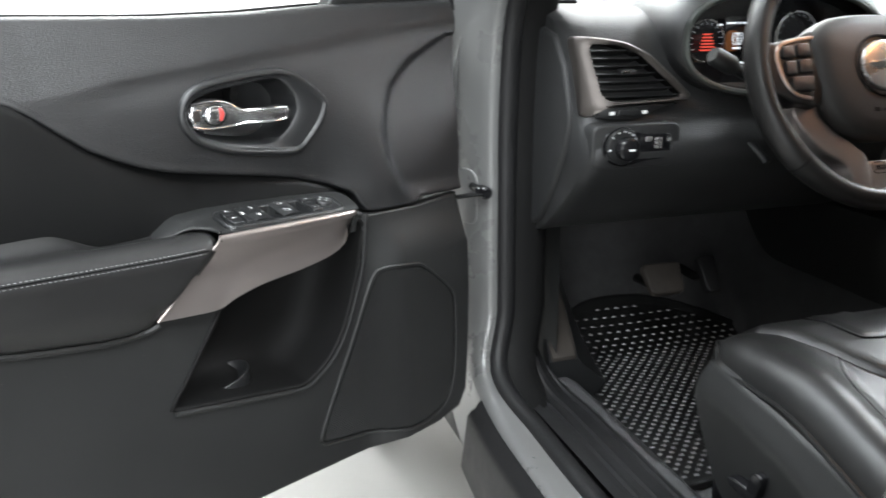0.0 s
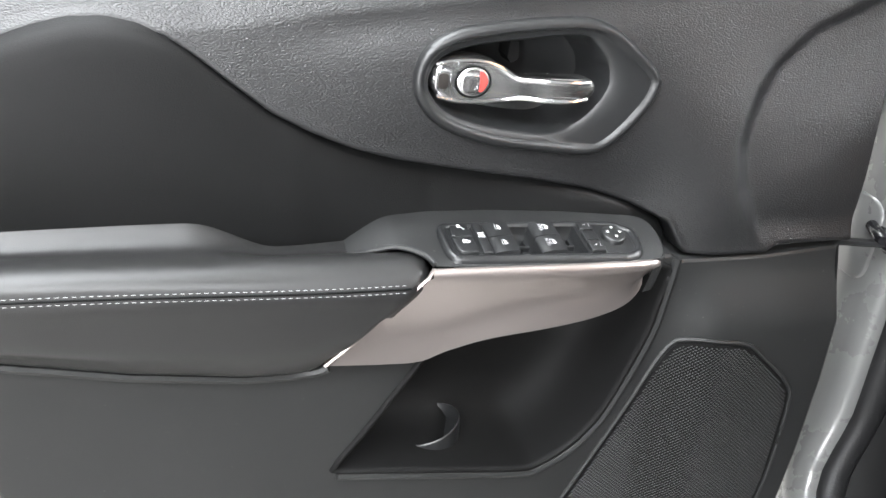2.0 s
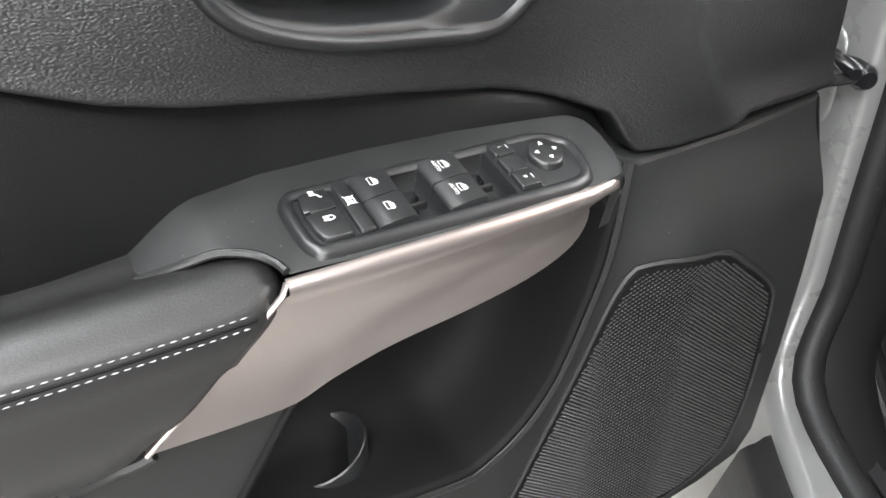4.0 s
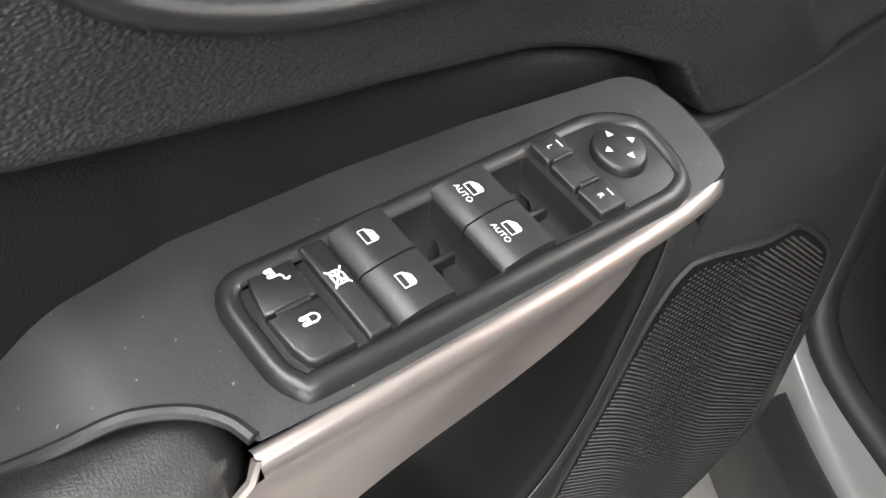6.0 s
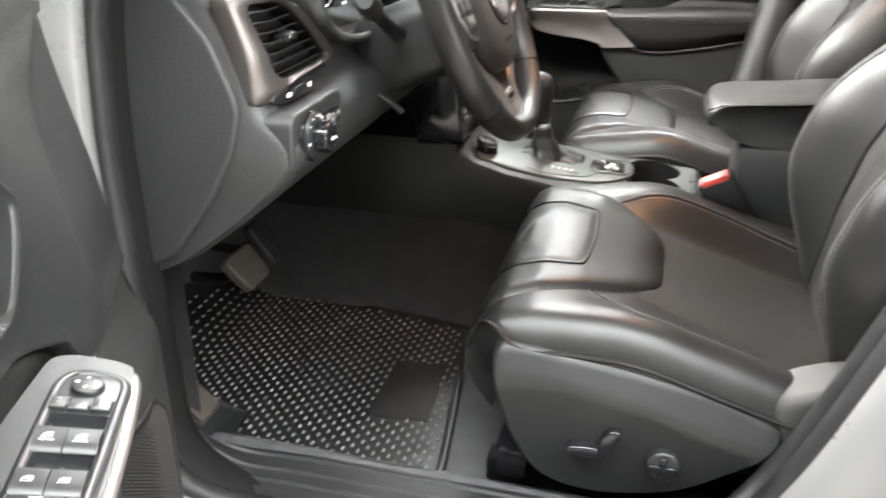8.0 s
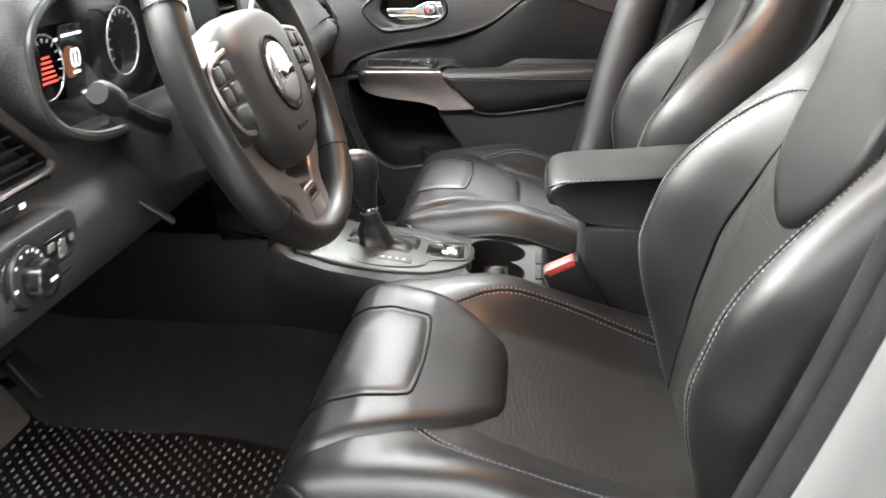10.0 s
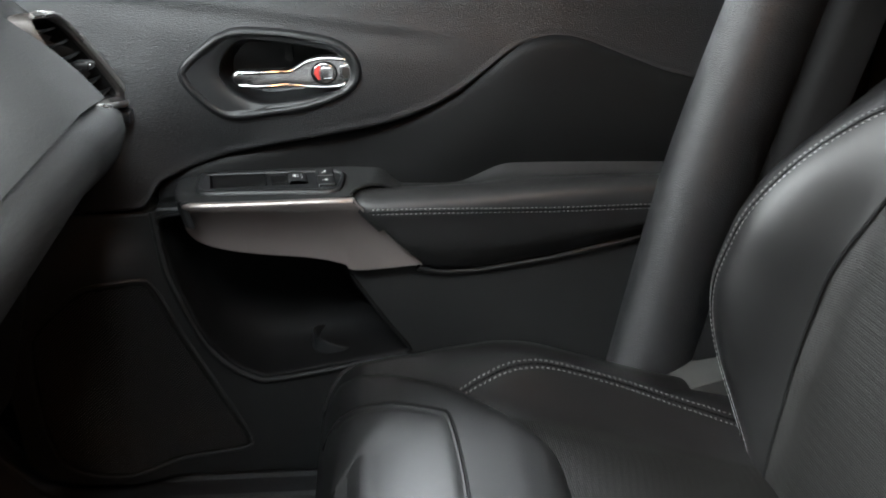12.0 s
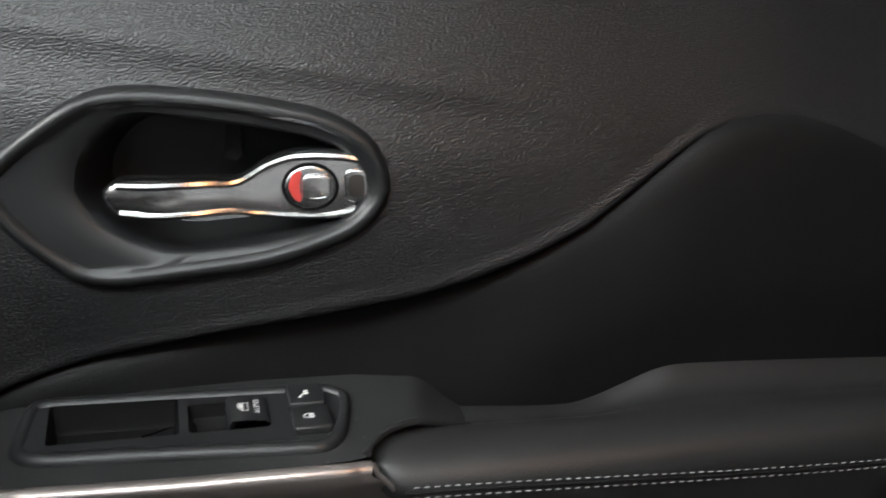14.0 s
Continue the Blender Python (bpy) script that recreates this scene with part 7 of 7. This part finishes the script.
tube(bm, [Vector((x, vyp(x, z) - 0.007, z)) for x, z in spline([(0.606, 1.057), (0.635, 1.055), (0.666, 1.034), (0.692, 0.998), (0.704, 0.970), (0.699, 0.957), (0.648, 0.965), (0.604, 0.971)], 40)], 0.0036, 8)
part("vent_edge", bm, SATIN, dash, "bright satin vent edge")
bm = bmesh.new()
slab(bm, rect(0.676, 0.938, 0.706, 0.952, 0.004), lambda x, z, k: Vector((x, vyp(x, z) - 0.008 - k, z)), -0.012, 0.006, 0.002)
part("vent_wheel", bm, BUTTON, dash, "small vent thumb wheel")
bm = bmesh.new()
slab(bm, rect(0.17, 0.62, 0.66, 0.785, 0.02), lambda x, z, k: Vector((x, -0.148 - k + 0.28 * (0.78 - z), z)), -0.02, 0.010, 0.006)
part("glovebox_lid", bm, HARD, dash, "black glovebox lid")
# ---- centre console ----
con = thing("centre_console", "black centre console with silver top and cupholders", "centre console")
TOPZ = [(-1.05, 0.585), (-0.80, 0.590), (-0.775, 0.610), (-0.752, 0.655), (-0.745, 0.661), (-0.70, 0.663), (-0.62, 0.672), (-0.50, 0.684), (-0.42, 0.694), (-0.36, 0.712), (-0.33, 0.745)]


def top_z(y):
    return along(y, TOPZ)


bm = bmesh.new()
rows = []
for y in sorted(set(np.linspace(-1.05, -0.33, 40)) | {-0.752, -0.745, -0.775, -0.764}):
    z = top_z(y)
    w = 0.122 - 0.012 * smooth(y, -0.6, -0.36)
    rows.append([Vector((x * w, y, zz)) for x, zz in ((-1.12, 0.40), (-1.10, z - 0.05), (-1.04, z - 0.012), (-0.97, z - 0.001), (-0.64, z), (0.90, z), (0.97, z - 0.001), (1.04, z - 0.012), (1.10, z - 0.05), (1.12, 0.40))])
vs = [[bm.verts.new(p) for p in r] for r in rows]
for a, b in zip(vs[:-1], vs[1:]):
    for i in range(9):
        if not (i == 4 and -0.722 < 0.5 * (a[0].co.y + b[0].co.y) < -0.622):
            bm.faces.new((a[i], a[i + 1], b[i + 1], b[i]))
part("console_body", bm, HARD, con, "black console body", sharp=45)
bm = bmesh.new()
grid(bm, lambda u, v: Vector(((-1 + 2 * u) * 0.128, -0.33 + 0.33 * v, 0.745 + 0.06 * v - 0.0 * u)), 8, 8)
rbox(bm, (-0.122, -0.345, 0.40), (0.122, 0.2, 0.752), 0.02)
part("console_front", bm, HARD, con, "black console front")

CT = lambda x, y, k: Vector((x, y, top_z(y) + k))
plate_o = spline([(-0.014, -0.629), (-0.036, -0.616), (-0.060, -0.592), (-0.078, -0.555), (-0.088, -0.48), (-0.082, -0.40), (-0.070, -0.365), (0.070, -0.365), (0.085, -0.40), (0.094, -0.48), (0.090, -0.56), (0.076, -0.605), (0.062, -0.627), (0.045, -0.634), (0.005, -0.634)], 90, True)
bm = bmesh.new()
slab(bm, plate_o, CT, -0.01, 0.004, 0.003)
pl = part("shifter_plate", bm, SILVERPAINT, con, "silver-grey shifter plate")
bm = bmesh.new()
bez = spline([(-0.046, -0.425), (-0.066, -0.455), (-0.075, -0.483), (-0.070, -0.525), (-0.057, -0.556), (-0.030, -0.572), (-0.019, -0.595), (-0.012, -0.618), (0.000, -0.626), (0.052, -0.624), (0.063, -0.615), (0.054, -0.580), (0.064, -0.545), (0.076, -0.50), (0.078, -0.44), (0.064, -0.405), (-0.030, -0.405)], 90, True)
tube(bm, [CT(x, y, 0.0045) for x, y in bez], 0.0030, 6, 0.7, closed=True)
part("plate_trim", bm, SILVERPAINT, pl, "satin trim line")
bm = bmesh.new()
slab(bm, rect(-0.028, -0.545, 0.060, -0.415, 0.014), CT, 0.003, 0.0055, 0.001)
part("boot_bed", bm, DARK, pl, "dark shifter opening")
bm = bmesh.new()
slab(bm, rect(-0.054, -0.543, -0.036, -0.476, 0.005), CT, 0.003, 0.0075, 0.002)
gi = part("gear_indicator", bm, SILVERPAINT, pl, "silver-grey gear indicator strip")
for k in range(5):
    bm = bmesh.new()
    slab(bm, rect(-0.048, -0.489 - 0.011 * k, -0.042, -0.484 - 0.011 * k, 0.001), CT, 0.0076, 0.0080, 0.0002)
    part("gear_mark", bm, LIT_AMBER if k == 0 else WHITE, gi, "amber gear mark" if k == 0 else "pale gear mark")
bm = bmesh.new()
loft(bm, [[CT(x, y, h) for x, y in inset([(-0.006, -0.560), (0.040, -0.560), (0.047, -0.575), (0.050, -0.616), (0.000, -0.619), (-0.008, -0.612), (-0.010, -0.575)], i)] for h, i in ((0.0045, -0.001), (0.005, 0.001), (0.0044, 0.003))], True, False, True)
bb = part("brake_recess", bm, GLOSS, pl, "gloss black recess")
bm = bmesh.new()
slab(bm, rect(-0.002, -0.612, 0.034, -0.582, 0.005), CT, 0.003, 0.0105, 0.003)
pk = part("parking_brake_switch", bm, CHROME, pl, "chrome parking brake switch")
bm = bmesh.new()
slab(bm, disc(0.016, -0.597, 0.006), CT, 0.0106, 0.0110, 0.0003)
part("switch_mark", bm, WHITE, pk, "pale round mark")
bm = bmesh.new()
slab(bm, disc(-0.045, -0.378, 0.019), CT, 0.003, 0.026, 0.004)
dk = part("terrain_dial", bm, GLOSS, con, "black drive mode dial")
bm = bmesh.new()
tube(bm, [CT(-0.045 + 0.019 * math.cos(t), -0.378 + 0.019 * math.sin(t), 0.020) for t in np.linspace(0, 2 * math.pi, 28, endpoint=False)], 0.0015, 6, closed=True)
part("dial_ring", bm, CHROME, dk)

# gear lever with leather boot
lev = thing("gear_lever", "black leather gear lever with chrome collar", "gear lever")
bm = bmesh.new()
base = Vector((0.006, -0.478, 0.692))
tip = Vector((0.004, -0.452, 0.845))
rings = []
for k in range(14):
    t = k / 13
    c = base.lerp(tip, t * 0.38)
    r = 0.020 * (1 - t) ** 1.6 + 0.0125 + 0.0010 * math.sin(t * 17)
    rings.append([c + Vector((r * math.cos(a) * (1 + 0.13 * math.sin(5 * a + t * 4) * (1 - t) + 0.04 * math.sin(9 * a - 5 * t)), 1.15 * r * math.sin(a), 0)) for a in np.linspace(0, 2 * math.pi, 28, endpoint=False)])
loft(bm, rings)
part("boot", bm, SHIFT, lev, "creased leather boot", sharp=70)
bm = bmesh.new()


def skirt(u, v):
    x, y = -0.022 + 0.076 * u, -0.540 + 0.120 * v
    e = min(1.0, 7 * min(u, 1 - u, v, 1 - v))
    dx, dy = x - 0.006, y + 0.478
    r, th = math.hypot(dx, dy), math.atan2(dy, dx)
    fold = 0.0016 * math.sin(5 * th + 60 * r) + 0.0010 * math.sin(9 * th - 90 * r)
    return Vector((x, y, top_z(y) + 0.0052 + e * (0.004 + 0.024 * max(0.0, 1 - r / 0.060) ** 1.4 + fold)))


grid(bm, skirt, 40, 48)
part("boot_skirt", bm, SHIFT, lev, "crumpled leather boot skirt", sharp=80)
bm = bmesh.new()
tube(bm, [base.lerp(tip, t) for t in (0.34, 0.36, 0.40, 0.42)], lambda t: 0.0145 if 0.2 < t < 0.8 else 0.0125, 20)
part("collar", bm, CHROME, lev, "chrome collar")
bm = bmesh.new()
prof = [(0.41, 0.0140), (0.50, 0.0170), (0.62, 0.0205), (0.75, 0.0240), (0.86, 0.0260), (0.93, 0.0250), (0.98, 0.0200), (1.01, 0.0110), (1.02, 0.002)]
pr = spline(prof, 24)
loft(bm, [[base.lerp(tip, t) + Vector((r * 0.92 * math.cos(a), r * math.sin(a) * (1.12 if t > 0.7 else 1.0), 0)) for a in np.linspace(0, 2 * math.pi, 28, endpoint=False)] for t, r in pr], True, False, True)
part("knob", bm, SHIFT, lev, "polished black leather knob", sharp=80)
bm = bmesh.new()
tube(bm, [base.lerp(tip, 0.995) + Vector((0.008 * math.cos(a), 0.009 * math.sin(a), 0)) for a in np.linspace(0, 2 * math.pi, 20, endpoint=False)], 0.0009, 4, closed=True)
part("knob_seam", bm, SATIN, lev)

# cupholders: two wells that run into one another, cusps of the plate between them
CR, CXA, CXB, CY = 0.0455, -0.027, 0.055, -0.671
half_open = math.acos((CXB - CXA) / 2 / CR)
eight = [(CXB + CR * math.cos(t), CY + CR * math.sin(t)) for t in np.linspace(-math.pi + half_open, math.pi - half_open, 40)]
eight += [(CXA + CR * math.cos(t), CY + CR * math.sin(t)) for t in np.linspace(half_open, 2 * math.pi - half_open, 40)]
bm = bmesh.new()
fill(bm, [spline([(-0.074, -0.622), (-0.082, -0.64), (-0.086, -0.68), (-0.098, -0.700), (-0.094, -0.738), (-0.03, -0.744), (0.06, -0.744), (0.094, -0.738), (0.102, -0.70), (0.106, -0.64), (0.098, -0.620), (0.045, -0.618), (-0.03, -0.618)], 60, True), eight], lambda x, y: CT(x, y, 0.0022))
cup_plate = part("cup_plate", bm, SILVERPAINT, con, "silver-grey cupholder plate", smooth=False)
bm = bmesh.new()
c8 = np.array([0.014, CY])
loft(bm, [[CT(*(c8 + (np.array(q) - c8) * k), h) for q in eight] for k, h in ((1.012, 0.0010), (1.008, 0.0034), (0.985, 0.0030), (0.965, -0.004), (0.93, -0.070), (0.85, -0.074))], True, False, True)
part("cupholder", bm, DARK, con, "deep black twin cupholder")
bm = bmesh.new()
grid(bm, lambda u, v: Vector((0.020 + 0.022 * (2 * u - 1), CY + 0.020 * (2 * v - 1), 0.655 - 0.030 * (2 * u - 1) ** 2 - 0.030 * (2 * v - 1) ** 4)), 12, 12)
part("cup_divider", bm, BUTTON, con, "black cup divider")
for k, (x0, x1) in enumerate(((-0.046, 0.010), (0.014, 0.066))):
    bm = bmesh.new()
    slab(bm, rect(x0, -0.744, x1, -0.733, 0.003), CT, -0.002, 0.0048, 0.001)
    part("plate_clip", bm, BUTTON, con, "small black flap in the plate")

# console armrest box and lid
box = thing("console_armrest", "padded black leather console armrest", "armrest")
LX = 0.004
LID = [(-0.747, 0.794), (-0.743, 0.805), (-0.750, 0.818), (-0.772, 0.828), (-0.85, 0.835), (-1.06, 0.846), (-1.06, 0.764), (-0.865, 0.762), (-0.806, 0.765), (-0.784, 0.774), (-0.760, 0.791)]
ls = spline(LID, 70, True)
bm = bmesh.new()
rr = []
for x, sc in ((-0.076, 0.90), (-0.078, 0.955), (-0.074, 0.985), (-0.064, 1.0), (-0.03, 1.012), (0.0, 1.016), (0.04, 1.012), (0.081, 1.0), (0.092, 0.985), (0.096, 0.955), (0.094, 0.90)):
    c = np.array((-0.90, 0.803))
    rr.append([Vector((x + LX, c[0] + (y - c[0]) * sc, c[1] + (z - c[1]) * sc)) for y, z in ls])
loft(bm, rr, True, True, True)
part("lid", bm, LEATHER, box, "padded leather lid", sharp=70)
bm = bmesh.new()
pts = [Vector((LX - 0.0752, y, 0.8265 + 0.050 * (-0.77 - y))) for y in np.linspace(-0.765, -1.04, 40)]
front = [Vector((LX + x, -0.7452 - 0.018 * (abs(x) / 0.097) ** 6, 0.817)) for x in np.linspace(0.088, -0.070, 24)]
stitches(bm, [p + Vector((-0.0003, 0, 0.003)) for p in pts], 0.0042, 0.0028, 0.00045)
tagged(part("stitching", bm, THREAD, box, "grey stitching along the lid"), kind="stuff")
bm = bmesh.new()
tube(bm, front + pts, 0.0012, 5)
part("lid_seam", bm, DARK, box)
bm = bmesh.new()
rbox(bm, (LX - 0.085, -1.06, 0.60), (LX + 0.085, -0.800, 0.764), 0.012)
part("bin", bm, HARD, box, "black storage bin")
bm = bmesh.new()
slab(bm, rect(-0.04, 0.790, -0.015, 0.800, 0.003), lambda x, z, k: Vector((x, -0.752 + 0.9 * (z - 0.795) - k, z)), 0.0, 0.006, 0.002)
part("latch", bm, GLOSS, box, "black lid latch")

# rear bench far behind
bench = thing("rear_bench", "black leather rear bench", "car seat")
bm = bmesh.new()
rbox(bm, (-0.64, -2.05, 0.42), (0.64, -1.55, 0.70), 0.06, 4)
part("cushion", bm, LEATHER, bench)
bm = bmesh.new()
rbox(bm, (-0.64, -0.09, 0.0), (0.64, 0.06, 0.62), 0.06, 4, Matrix.Translation((0, -2.05, 0.62)) @ Matrix.Rotation(radians(18), 4, "X"))
part("backrest", bm, LEATHER, bench)

# seat belt of the passenger
belt = thing("seat_belt", "black woven seat belt hanging by the pillar", "seat belt")
bm = bmesh.new()
tube(bm, [Vector((0.665, -1.00, 1.30)), Vector((0.66, -1.015, 1.10)), Vector((0.66, -1.02, 0.85)), Vector((0.67, -1.03, 0.55))], 0.022, 8, 0.06, up=(0, 1, 0))
part("webbing", bm, RUBBER, belt)

# ---- raised tread dashes of the driver's mat ----
def dash_mesh():
    bm = bmesh.new()
    w, d, h = 0.0044, 0.0021, 0.0028
    lo = [bm.verts.new((x * w, y * d, 0.0)) for x, y in ((-1, -0.5), (-0.6, -1), (0.6, -1), (1, -0.5), (1, 0.5), (0.6, 1), (-0.6, 1), (-1, 0.5))]
    hi = [bm.verts.new((v.co.x * 0.75, v.co.y * 0.7, h)) for v in lo]
    for i in range(8):
        bm.faces.new((lo[i], lo[(i + 1) % 8], hi[(i + 1) % 8], hi[i]))
    bm.faces.new(hi)
    me = bpy.data.meshes.new("tread_dash")
    bm.to_mesh(me)
    bm.free()
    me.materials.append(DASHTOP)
    return me


DASH = dash_mesh()
rest_bm = bmesh.new()
area = inset(mo, 0.013)
count = 0
for j in range(75):
    for i in range(62):
        x = -0.60 + 0.0212 * i + (0.0106 if j % 2 else 0)
        y = -0.44 + 0.0114 * j
        if x > -0.12 or not in_poly(x, y, area) or in_poly(x, y, HEEL):
            continue
        p = Vector((x, y, mat_z(x, y) + 0.0012))
        if y < -0.10 and x < -0.25 and count < 300:
            ob = new("tread_dash", DASH)
            ob.location = p
            ob.parent = mat
            count += 1
        else:
            n0 = len(rest_bm.verts)
            rest_bm.from_mesh(DASH)
            rest_bm.verts.ensure_lookup_table()
            for v in rest_bm.verts[n0:]:
                v.co += p
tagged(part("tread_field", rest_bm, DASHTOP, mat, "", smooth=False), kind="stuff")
